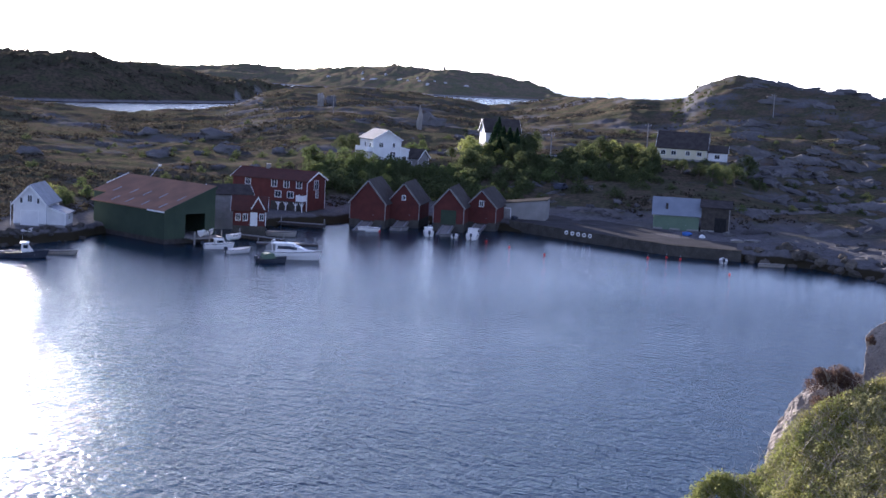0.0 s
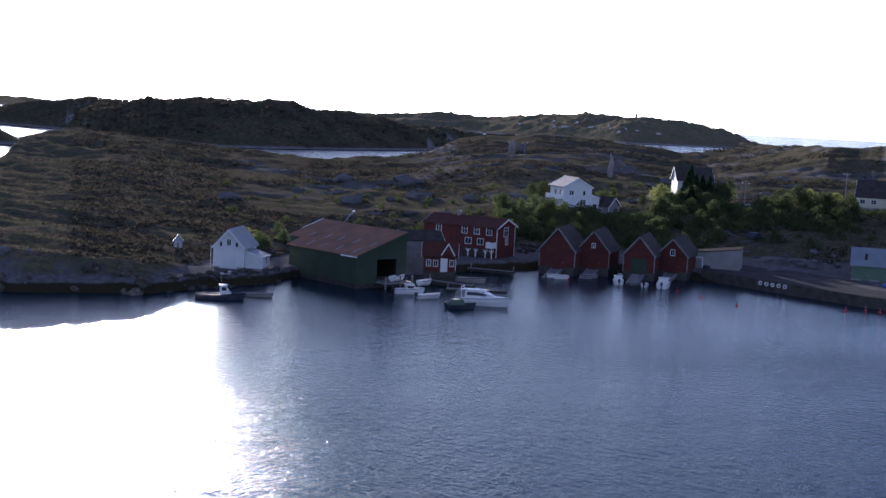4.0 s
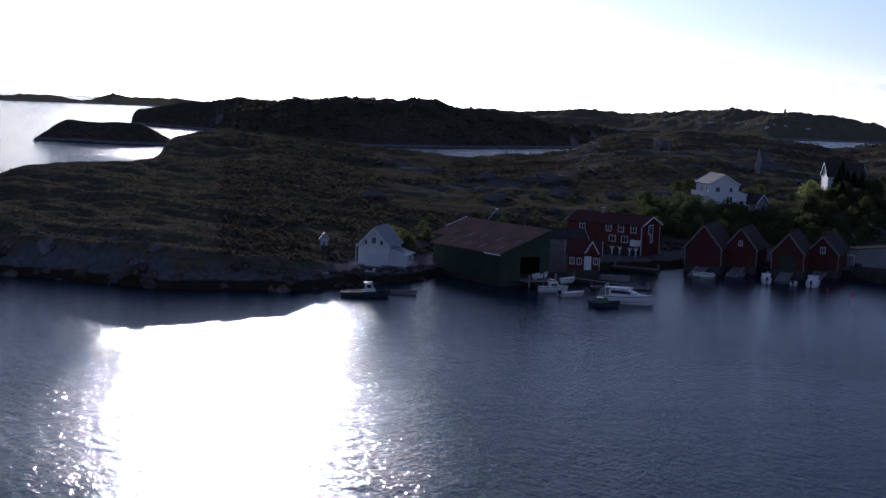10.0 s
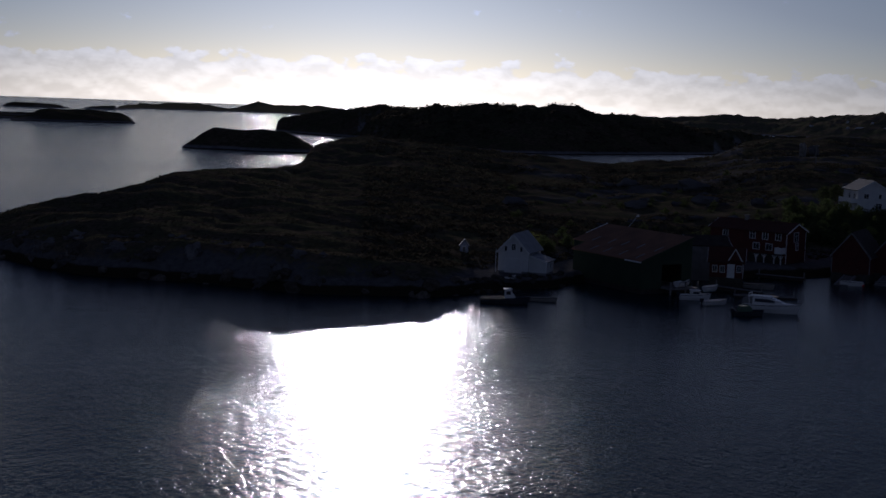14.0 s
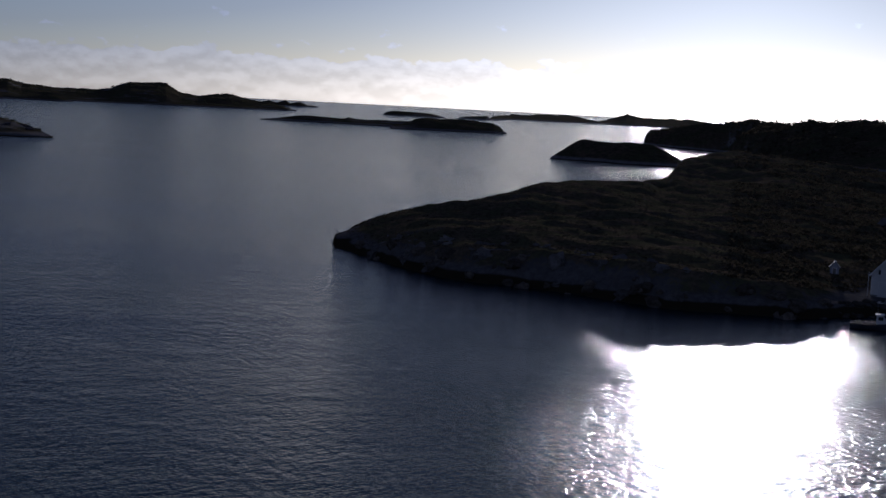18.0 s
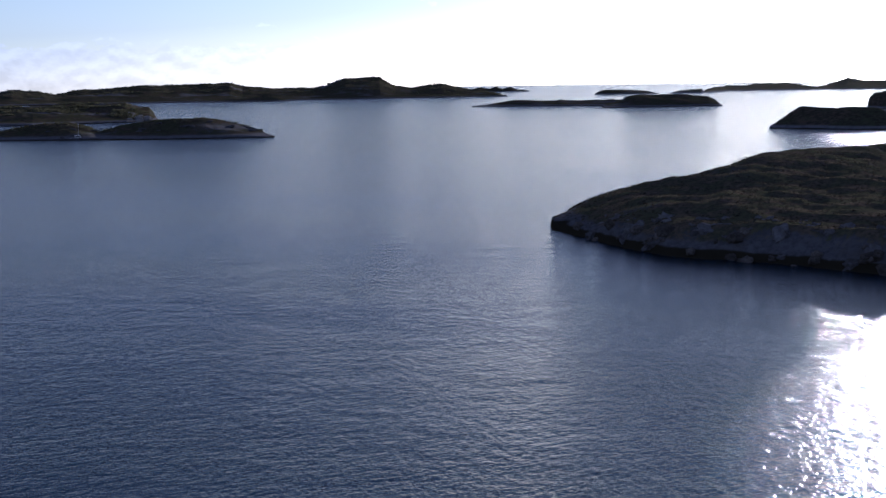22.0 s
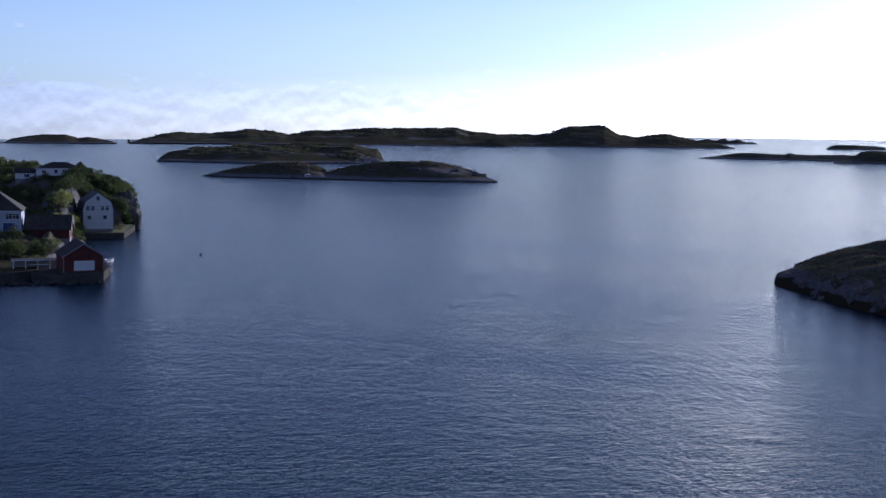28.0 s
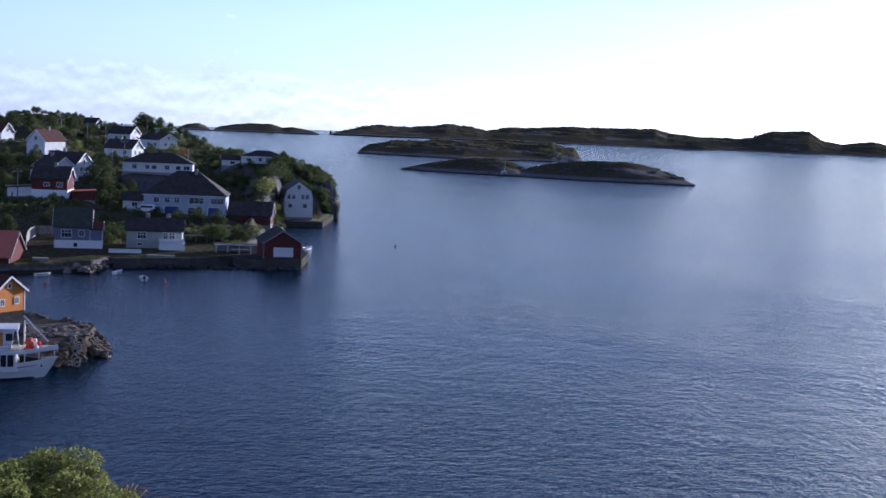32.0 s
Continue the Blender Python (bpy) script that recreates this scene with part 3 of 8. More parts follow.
# level plots for buildings: bearing, distance, height, half-width
PLOTS = [[float(a) for a in w.split(":")] for w in (
    "-19.1:247:1.5:5 -17.6:250:1.5:6 -16.6:254:1.6:5 -21.9:304:6.6:7 -24.1:308:5.7:5 -26.4:343:9.6:5 -29:320:7.1:4 -34.3:334:9.6:8 -35.7:332:9.8:4 -32.5:247:1.7:8 -35.6:249:1.7:6 -28:252:1.7:6 "
    "43.2:305:2.5:6 45.6:309:4.6:10 46.8:258:1.8:7 50.0:254:1.8:6 47.2:349:10.7:8 42.8:399:12.5:7 48:404:12.1:5 46.7:455:13.3:6 48.1:484:14.6:5 "
    "51.2:384:12.1:6 50.6:332:8.0:5 49.9:338:9.8:5 50.9:304:6.7:5 52:302:6.7:4 52.4:444:14:5 54:255:1.8:9 47.35:298:4.6:5").split()]


def plots(az, d, z):
    for a, pd, pz, r in PLOTS:
        da = abs(az - a) * 0.01745 * pd
        if da < r + 6:
            w = np.clip((r + 6 - np.hypot(da, d - pd)) / 5, 0, 1)
            z = z * (1 - w) + pz * w
    return z


rocky_k = knots("-60:1 -38.5:1 -36.5:0.15 -8:0.15 -4.5:1 15:1")
bank_k = knots("-60:1.9 -7:2.0 -4.7:3.0 -2:4.2 0.4:4.9 4:5.0 8:4.4 11:3.2 15:2.4")
wild_k = knots("-60:0 -9:0 -3:0.3 15:0.3")


def harbour_land(az, d):
    """Height of the land at one bearing, for an array of distances."""
    s, cd, cz = float(shore(az)), float(crest_d(az)), float(crest_z(az))
    d3, d4 = min(300.0, s + 0.5 * (cd - s)), min(400.0, s + 0.78 * (cd - s))
    z3, z4 = min(float(slope_z(az)), 0.84 * cz), min(float(upper_z(az)), 0.94 * cz)
    q = min(float(quay_w(az)), 0.3 * (d3 - s))
    b1 = min(1.5, 0.4 * max(cz, 0))
    b2 = min(float(bank_k(az)), 0.6 * max(cz, 0))
    ds = np.array([s - 14, s - 0.6, s + 1.2, s + 1.5 + q, d3, d4, cd, cd + 30, cd + 75, 1100])
    zs = np.array([-5, -0.5, b1, b2, z3, z4, cz, cz - 2.2, -4, -5])
    k = min(max((-16 - az) / 3, 0), 1)
    zs[-2] = (1 - k) * -4 + k * (cz - 7)
    z = easing(d, ds, zs)
    x, y = -d * np.sin(radians(az)), d * np.cos(radians(az))
    inland = np.clip((d - s - 1.5 - q) / 40, 0, 1) * np.clip((cd + 60 - d) / 60, 0.25, 1)
    wild = inland * (0.55 + 0.45 * np.clip((d - 320) / 120, 0, 1) + float(wild_k(az)))
    near = np.clip(1 - np.abs(d - s) / 10, 0, 1)
    z = z + wild * (3.0 * ledges(x, y, 42.0) + 1.3 * ledges(x + 31, y, 13.0) + 0.7 * rough_ground(x, y, 4.0, 3)) - 0.5 * wild
    z = plots(az, d, z)
    bank = np.clip((d - s + 2) / 4, 0, 1) * np.clip(1 - (d - s - 14) / 30, 0, 1)
    return z + float(rocky_k(az)) * min(max(cz / 2, 0), 1) * (near * (1.2 * ledges(x, y, 9.0) + 0.8 * rough_ground(x, y, 3.0, 3)) + bank * (1.3 * ledges(x + 9, y, 16.0) + 0.8 * ledges(x, y + 5, 6.0) - 0.35))


v_shore = knots("39.3:392 39.74:368 40.1:350 40.3:337 41.8:335 42.1:318 42.6:290 43.1:264 43.5:244 45.4:237 48.7:234 49.3:226 51.5:224 52.8:222 62:216")
v_crest_d = knots("39.3:402 40:405 42:410 43:430 44.5:480 45.7:560 47:600 62:600")
v_crest_z = knots("39.3:-4 39.6:1.5 39.85:5.6 40.2:8.0 40.8:10.2 42:12.2 43.9:13.6 44.8:13.9 45.7:15.6 46.5:17.4 48:17.8 49.3:17.8 50:20.2 51.6:22.3 52.6:20.4 62:18")
v_mid_z = knots("39.3:-4 39.7:2.5 40:1.3 42:1.3 43:2.6 44:4.4 47:4.5 49:5.4 50.5:6.8 53:6.8 62:7")


def village_land(az, d):
    s, cd, cz = float(v_shore(az)), float(v_crest_d(az)), float(v_crest_z(az))
    zm = float(v_mid_z(az))
    low = min(zm, max(cz, -2))
    back = 90
    bluff = easing(d, np.array([s - 12, s - 0.4, s + 0.8, s + 16, s + 26, s + 40, max(cd, s + 45), cd + 90, 900]),
                   np.array([-5, -1.5, low, low + 0.3, 0.72 * cz, 0.9 * cz, cz, cz - 4 if cz > 0 else -5, -5]))
    slope = easing(d, np.array([s - 12, s - 0.4, s + 1.2, s + 0.36 * (299 - s), 299, 322, 385, max(cd, 392), max(cd, 392) + back, 1000]),
                   np.array([-5, -0.6, 1.5, 2.0, zm, zm + 0.8, 0.62 * cz + 0.3, cz, cz - 6 if az > 47.4 else -5, cz - 6 if az > 47.4 else -6])) if s < 296 else bluff
    k = min(max((az - 42.3) / 1.1, 0), 1)
    z = (1 - k) * bluff + k * slope
    x, y = -d * np.sin(radians(az)), d * np.cos(radians(az))
    inland = np.clip((d - s - 26) / 30, 0, 1)
    near = np.clip(1 - np.abs(d - s) / 8, 0, 1)
    z = z + inland * (1.1 * ledges(x, y, 26.0) + 0.5 * rough_ground(x, y, 6.0, 3)) - 0.2 * inland
    z = plots(az, d, z)
    return z + (0.7 if az < 42.4 or 48.6 < az < 51 else 0.2) * near * (1.0 * ledges(x, y, 7.0) + 0.7 * rough_ground(x, y, 2.5, 3))


def ground_at(az, d):
    f = village_land if az > 30 else harbour_land
    return float(f(az, np.array([float(d)]))[0])


def sector(name, height, a0, a1, na, d0, d1, nd, material, label, category="land"):
    azs = np.linspace(a0, a1, na)
    ds = d0 * (d1 / d0) ** np.linspace(0, 1, nd)
    co = np.zeros((na, nd, 3))
    for i, a in enumerate(azs):
        co[i, :, 0], co[i, :, 1], co[i, :, 2] = -ds * math.sin(radians(a)), ds * math.cos(radians(a)), height(a, ds)
    i, j = np.meshgrid(np.arange(na - 1), np.arange(nd - 1), indexing="ij")
    k = (i * nd + j).ravel()
    faces = np.stack([k, k + 1, k + nd + 1, k + nd], 1)
    keep = co[:, :, 2].reshape(-1)[faces].max(1) > -2.5
    faces = faces[keep][:, ::-1]
    me = bpy.data.meshes.new(name)
    me.from_pydata(co.reshape(-1, 3).tolist(), [], faces.tolist())
    me.materials.append(material)
    me.polygons.foreach_set("use_smooth", [True] * len(me.polygons))
    me.update()
    return tagged(new(name, me), label, category, "", "structure")


def shore_wall(name, line, a0, a1, n, z0, z1, back, material, label):
    """A wall that follows a shore line between two bearings."""
    v, f = [], []
    for a in np.linspace(a0, a1, n):
        s = float(line(a))
        for d, z in ((s - 0.9, z0), (s - 0.9, z1), (s + back, z1), (s + back, z0)):
            v.append((-d * math.sin(radians(a)), d * math.cos(radians(a)), z))
    for i in range(n - 1):
        for j in range(4):
            f.append((4 * i + j, 4 * i + (j + 1) % 4, 4 * i + 4 + (j + 1) % 4, 4 * i + 4 + j))
    f += [(3, 2, 1, 0), (4 * n - 4, 4 * n - 3, 4 * n - 2, 4 * n - 1)]
    return tagged(new(name, mesh_of(name, (v, f), material)), label, "quay", "", "structure")


rim_k = knots("-200:9 28:9 39:-20 47:-28 60:-28 75:9 200:9")


def water_sheet(r, n=360):
    """The sea; its far rim rises or sinks a little with the refraction over the horizon."""
    v, f = [], []
    rings = (1950, 2500, 3300, r)
    for q in rings:
        for k in range(n):
            az = (k * 360 / n + 180) % 360 - 180
            lift = float(rim_k(az))
            t = (q - 1950) / (r - 1950) if lift < 0 else max(0, q - 3300) / (r - 3300)
            v.append((-q * math.sin(radians(az)), q * math.cos(radians(az)), lift * t))
    f = [tuple(range(n))] + [(n * i + k, n * i + n + k, n * i + n + (k + 1) % n, n * i + (k + 1) % n) for i in range(3) for k in range(n)]
    return tagged(new("water", mesh_of("water", (v, f), M["water"])), "wind-rippled blue sea water round the islands", "water", "", "structure")


water_sheet(4900)
sector("ground_peninsula", harbour_land, -8, 14.1, 276, 164, 1120, 300, M["pen"], "dark heath peninsula between harbour and sound", "hillside")
sector("ground_harbour", harbour_land, -58, -8, 624, 164, 1120, 300, M["land"], "rocky heath hillside rising behind the harbour", "hillside")
sector("ground_village", village_land, 39.2, 62, 260, 208, 900, 220, M["village_land"], "green built-up slope of the village above the water", "hillside")


HEIGHTS = {}


def ridge_land(name, near_d, crest_d_, crest_z_, depth, a0, a1, step, label, knoll=1.0, seed=0.0, steep=0.5):
    """An island or far ridge: shore, face, crest and back slope."""
    nd_, cd_, cz_ = knots(near_d), knots(crest_d_), knots(crest_z_)
    top = max(float(cz_(a)) for a in np.linspace(a0, a1, 200))

    def height(az, d):
        s, cd, cz = float(nd_(az)), float(cd_(az)), float(cz_(az))
        narrow = min(max(cz / (0.42 * top), 0.1), 1)
        cd, dp = s + 3 + (cd - s - 3) * narrow, depth * narrow
        ds = np.array([s - 30, s - 1, s + 2, s + max(steep * (cd - s), 2.3), max(cd, s + 3), cd + 0.6 * dp + 1, cd + dp + 2, cd + dp + 42])
        zs = np.array([-5, -0.8, min(1.2, 0.3 * cz), 0.62 * cz, cz, 0.5 * cz, -0.5, -5]) if cz > 0 else np.full(8, cz - 1)
        x, y = -d * np.sin(radians(az)) + seed, d * np.cos(radians(az))
        w = np.clip((d - s) / (0.6 * (cd - s)), 0, 1) * np.clip(cz / 4, 0, 1) * np.clip((cd + dp + 20 - d) / 30, 0, 1)
        return easing(d, ds, zs) + w * 2.2 * knoll * q * (2.2 * ledges(x, y, 40 * q) + 0.9 * ledges(x, y + 50, 13 * q) + 0.8 * rough_ground(x, y, 7 * q, 4) + 0.7 * np.abs(rough_ground(x, y + 9, 3.2 * q, 2)) - 0.5)

    HEIGHTS[name] = height
    q = max(float(cd_(0.5 * (a0 + a1))) / 600, 0.6)
    dd = [float(nd_(a)) for a in np.linspace(a0, a1, 40)]
    cc = [float(cd_(a)) for a in np.linspace(a0, a1, 40)]
    na = int((a1 - a0) / step) + 1
    return sector(name, height, a0, a1, na, min(dd) - 25, max(cc) + depth + 45, 70, M["islet_land" if a0 > 5 else "far_hazy_rock" if a0 < -30 or name == "ridge_outer" else "far_land"], label, "island")


ridge_land("island_cleft", "-1:700 5.4:735", "-1:735 5.4:770", "-0.6:-2 -0.2:1.5 0.7:6.6 1.2:9.5 2.1:10.8 3.4:10.2 4.1:11.2 4.6:7 5.1:2.5 5.35:0.5 5.5:-3", 45, -0.8, 5.6, 0.045, "low dark rock islet in front of the inlet", 0.35, 90)
ridge_land("ridge_middle", "-21:1500 -18.5:1300 -16:960 -14:910 -10.4:840 -8:815 -5:850 -3:930 -1.7:1060 0:1120 1.5:1180 1.8:1180", "-21:1620 -16:1080 -10:950 -5:1000 -1.7:1180 0:1200 1.8:1230",
           "-21:6.5 -18.3:9.3 -16.3:14.5 -14:20.5 -11.7:24 -10.3:28.8 -9.1:27.2 -7.5:27.5 -5:25.2 -2.6:24.8 -1.25:20.6 1.0:15.2 1.4:13.4 1.58:9 1.66:-2 2:-4", 200, -21, 1.9, 0.055, "long dark wooded ridge beyond the inlet", 0.9, 10)
ridge_land("ridge_far", "-36:2300 -29:1900 -24:1850 -18:2150 -10:2400", "-36:2500 -24:2100 -18:2400 -10:2600",
           "-36:2 -31:3 -29.7:3.5 -29.1:7.5 -28.2:18.5 -26:33 -24.6:37.5 -23.9:37 -21.7:35.4 -19.4:26.2 -18.5:21.2 -17.6:25.4 -16.2:25.4 -14:22.4 -12.1:23 -10:22", 300, -36, -9, 0.06, "distant bare ridge with pale rock outcrops", 0.8, 40)
ridge_land("ridge_outer", "-3:2900 3:2900 7:2850 8:2500 9.4:2520", "-3:3300 7:3250 8:2600 9.4:2580", "-3:10 -1.5:9.5 -0.2:16 1.7:16.2 2.36:24.5 2.9:12 3.5:3.5 4.4:9 5.3:12 7.1:6.8 7.8:4.6 8.3:4.4 8.8:3.8 9.1:1.8 9.25:0.4 9.4:-5", 200, -3, 9.4, 0.05, "distant low hills on the horizon", 0.35, 60)
ridge_land("skerry_horizon", "14:3350 18:3350", "14:3430 18:3430", "14.7:-3 14.85:1.5 15.1:5 15.35:4.5 15.6:11 15.95:6.5 16.15:13.5 16.5:7 16.8:10.5 17.2:5 17.5:-3", 60, 14.6, 17.6, 0.04, "faint low knolls on the sea horizon", 0.15, 160)
ridge_land("skerry_outer", "9:2480 13:2480", "9:2560 13:2560", "9.5:-3 9.68:0.6 10.3:5 10.8:6.2 11.3:7.2 11.82:7.9 12.05:4 12.23:0.5 12.4:-3", 120, 9.4, 12.5, 0.045, "distant low skerry", 0.25, 120)
ridge_land("skerry_west", "7:1335 12:1300", "7:1400 12:1400", "6.9:-3 7.2:1 7.7:8 8.6:10.4 10:10.8 10.5:10.6 10.9:9.2 11.1:6 11.4:3.6 11.9:1.4 12.0:-3", 120, 6.8, 12.2, 0.045, "low dark skerry in the sound", 0.3, 70)
ridge_land("skerry_flat", "10.5:1400 17.6:1440", "10.5:1470 17.6:1490", "10.3:2 11.2:4.6 12:4.4 13.3:4.6 13.6:6.4 13.75:5 14.5:5.2 15.2:6.6 15.8:4.4 16.4:1.9 17.15:0.6 17.4:-3", 90, 10.2, 17.7, 0.045, "low flat skerry in the sound", 0.25, 30)
ridge_land("island_chain", "15:2400 18:2330 24:2250 33:2150 40.2:2150", "15:2600 40.2:2520", "15.5:-3 15.8:1.5 17.5:13.6 18.4:23.5 19:21 19.6:16.5 20.3:21 20.9:34 22.3:33.6 22.7:28 23.2:19.8 24.4:17.4 26.4:21.4 26.9:28.4 28:26 30.1:25.4 32.8:20 33.7:11.8 34:15.8 35.3:20.6 36.8:13 38:14.6 39.2:7.6 39.9:1.5 40.1:-3", 250, 15.4, 40.2, 0.05, "distant chain of dark islands with a flat-topped hill", 0.4, 20)
ridge_land("skerry_low", "24:2140 29:2140", "24:2175 29:2175", "24.3:-3 24.5:0.5 25:5 25.4:7 25.9:4.5 26.4:4.2 27.2:2.5 28.1:0.8 28.3:-3", 60, 24.2, 28.4, 0.045, "low bare skerry before the island chain", 0.2, 140)
ridge_land("island_north", "39:2080 46:1990 60:1990", "39:2140 60:2060", "40.3:-3 40.5:1 41.0:5 41.57:8.4 41.95:6.5 42.4:11 43.4:10.6 44.0:8.6 44.47:5.5 44.7:1 44.8:0.5 44.9:3 45.28:7.8 45.7:7.4 46.0:3 46.3:-3", 110, 40.2, 46.4, 0.05, "far low island on the northern horizon", 0.2, 55)
ridge_land("island_wooded", "29:1105 31:1040 34.6:995 39.2:1045", "29:1190 31:1170 34.6:1160 39.2:1130", "29.5:-3 29.8:1 30.1:7.5 30.5:9 31:12.4 33.5:11.9 35.8:10.0 37.4:8.6 38.2:6 38.8:2 39.1:-3", 90, 29.4, 39.2, 0.05, "island with a wooded top and pale cliff end", 0.45, 15)
ridge_land("island_double", "25:692 30.1:694 33.5:714 36.2:726 37.3:745", "25:745 30:755 33:770 37.3:785", "25.0:-3 25.2:0.6 26:3 26.9:6 28.05:9 29.9:8 31.2:5.2 32.1:2.4 32.45:4.8 33.2:7.6 34.2:7 35.1:5.0 36.4:2 37.1:0.4 37.25:-3", 60, 24.9, 37.4, 0.05, "pair of low rounded grassy islets", 0.3, 35)


def own_hill():
    """The knoll that the viewpoint stands on."""
    fall = knots("-180:-0.12 -120:-0.05 -70:0.10 -50:0.16 -43:0.30 -39:0.62 -34:0.85 0:0.8 44:0.8 48:0.5 56:0.34 75:0.2 120:-0.05 180:-0.12")
    azs = np.linspace(-180, 180, 241)
    rr = np.array([0, 0.6, 1.4, 2.5, 4, 6, 8, 10, 12, 14, 16, 18, 20, 23, 26, 30, 35, 42, 50, 60, 75])
    co = np.zeros((len(azs), len(rr), 3))
    for i, a in enumerate(azs):
        k = float(fall(a))
        x, y = -rr * math.sin(radians(a)), rr * math.cos(radians(a))
        drop = np.clip((rr - 20) / 40, 0, 1) ** 1.5 * 40 * (1 if abs(a) < 75 else 0.2)
        co[i] = np.stack([x, y, np.maximum(24.3 - k * np.maximum(rr - 1, 0) - drop + np.clip(rr / 6, 0, 1) * 0.5 * rough_ground(x, y, 3.0, 4), -6)], 1)
    n = len(rr)
    f = [(i * n + j, (i + 1) * n + j, (i + 1) * n + j + 1, i * n + j + 1) for i in range(len(azs) - 1) for j in range(n - 1)]
    ob = new("ground_knoll", mesh_of("ground_knoll", (co.reshape(-1, 3).tolist(), f), M["village_land"], True))
    return tagged(ob, "grassy rocky knoll under the viewpoint", "hillside", "", "structure")


own_hill()


# ---- buildings ----
SIDE_TURN = {"f": 0, "l": -90, "r": 90, "b": 180}


def wall_pose(side, w, length, u, z):
    x, y = {"f": (u, 0), "b": (u, length), "l": (-w / 2, u), "r": (w / 2, u)}[side]
    return pose(x, y, z, 0, 0, SIDE_TURN[side])


def add_window(house, m, w, h, frame_mat=None, bars=1):
    t, f = 0.09, frame_mat or M["trim"]
    xo, zo, xi, zi = w / 2 + t, h / 2 + t, w / 2, h / 2
    v = [(sx * x, y, sz * z) for x, z in ((xo, zo), (xi, zi)) for y in (-0.075, 0.02) for sx, sz in ((-1, -1), (1, -1), (1, 1), (-1, 1))]
    q = []
    for k in range(4):
        n = (k + 1) % 4
        q += [(k, n, 8 + n, 8 + k), (4 + n, 4 + k, 12 + k, 12 + n), (n, k, 4 + k, 4 + n), (8 + k, 8 + n, 12 + n, 12 + k)]
    win = part("window", (v, q), f, house)
    win.matrix_local = m
    for k in range(bars):
        x = -w / 2 + w * (k + 1) / (bars + 1)
        part("glazing_bar", box(x - 0.03, -0.05, -h / 2, x + 0.03, 0.01, h / 2), f, win)
    if h > 1.0:
        part("transom", box(-w / 2, -0.06, 0.12 * h, w / 2, 0.012, 0.12 * h + 0.045), f, win)
    part("pane", box(-w / 2, -0.025, -h / 2, w / 2, 0.012, h / 2), M["glass"], win)
    return win


def add_door(house, m, w, h, mat, leaves=1):
    t = 0.1
    d = part("door", join(box(-w / 2, -0.05, 0, w / 2, 0.02, h), *[box(-w / 2 + 0.12 + k * w / (2 * leaves), -0.07, 0.15, -w / 2 + k * w / (2 * leaves) + w / (2 * leaves) - 0.05, -0.05, h - 0.15) for k in range(2 * leaves)]), mat, house)
    d.matrix_local = m
    part("door_frame", join(box(-w / 2 - t, -0.08, 0, -w / 2, 0.02, h + t), box(w / 2, -0.08, 0, w / 2 + t, 0.02, h + t), box(-w / 2, -0.08, h, w / 2, 0.02, h + t)), mat if mat in (M["red"], M["green"], M["palegreen"]) else M["trim"], d)
    part("handle", box(w / 2 - 0.22, -0.13, 0.95, w / 2 - 0.08, -0.07, 1.0), M["metal"], d)
    return d


def add_chimney(house, x, y, z, h=0.9, mat="concrete"):
    c = part("chimney", box(x - 0.3, y - 0.3, z - 1.2, x + 0.3, y + 0.3, z + h), M[mat], house)
    part("chimney_cap", box(x - 0.38, y - 0.38, z + h, x + 0.38, y + 0.38, z + h + 0.1), M["concrete"], c)


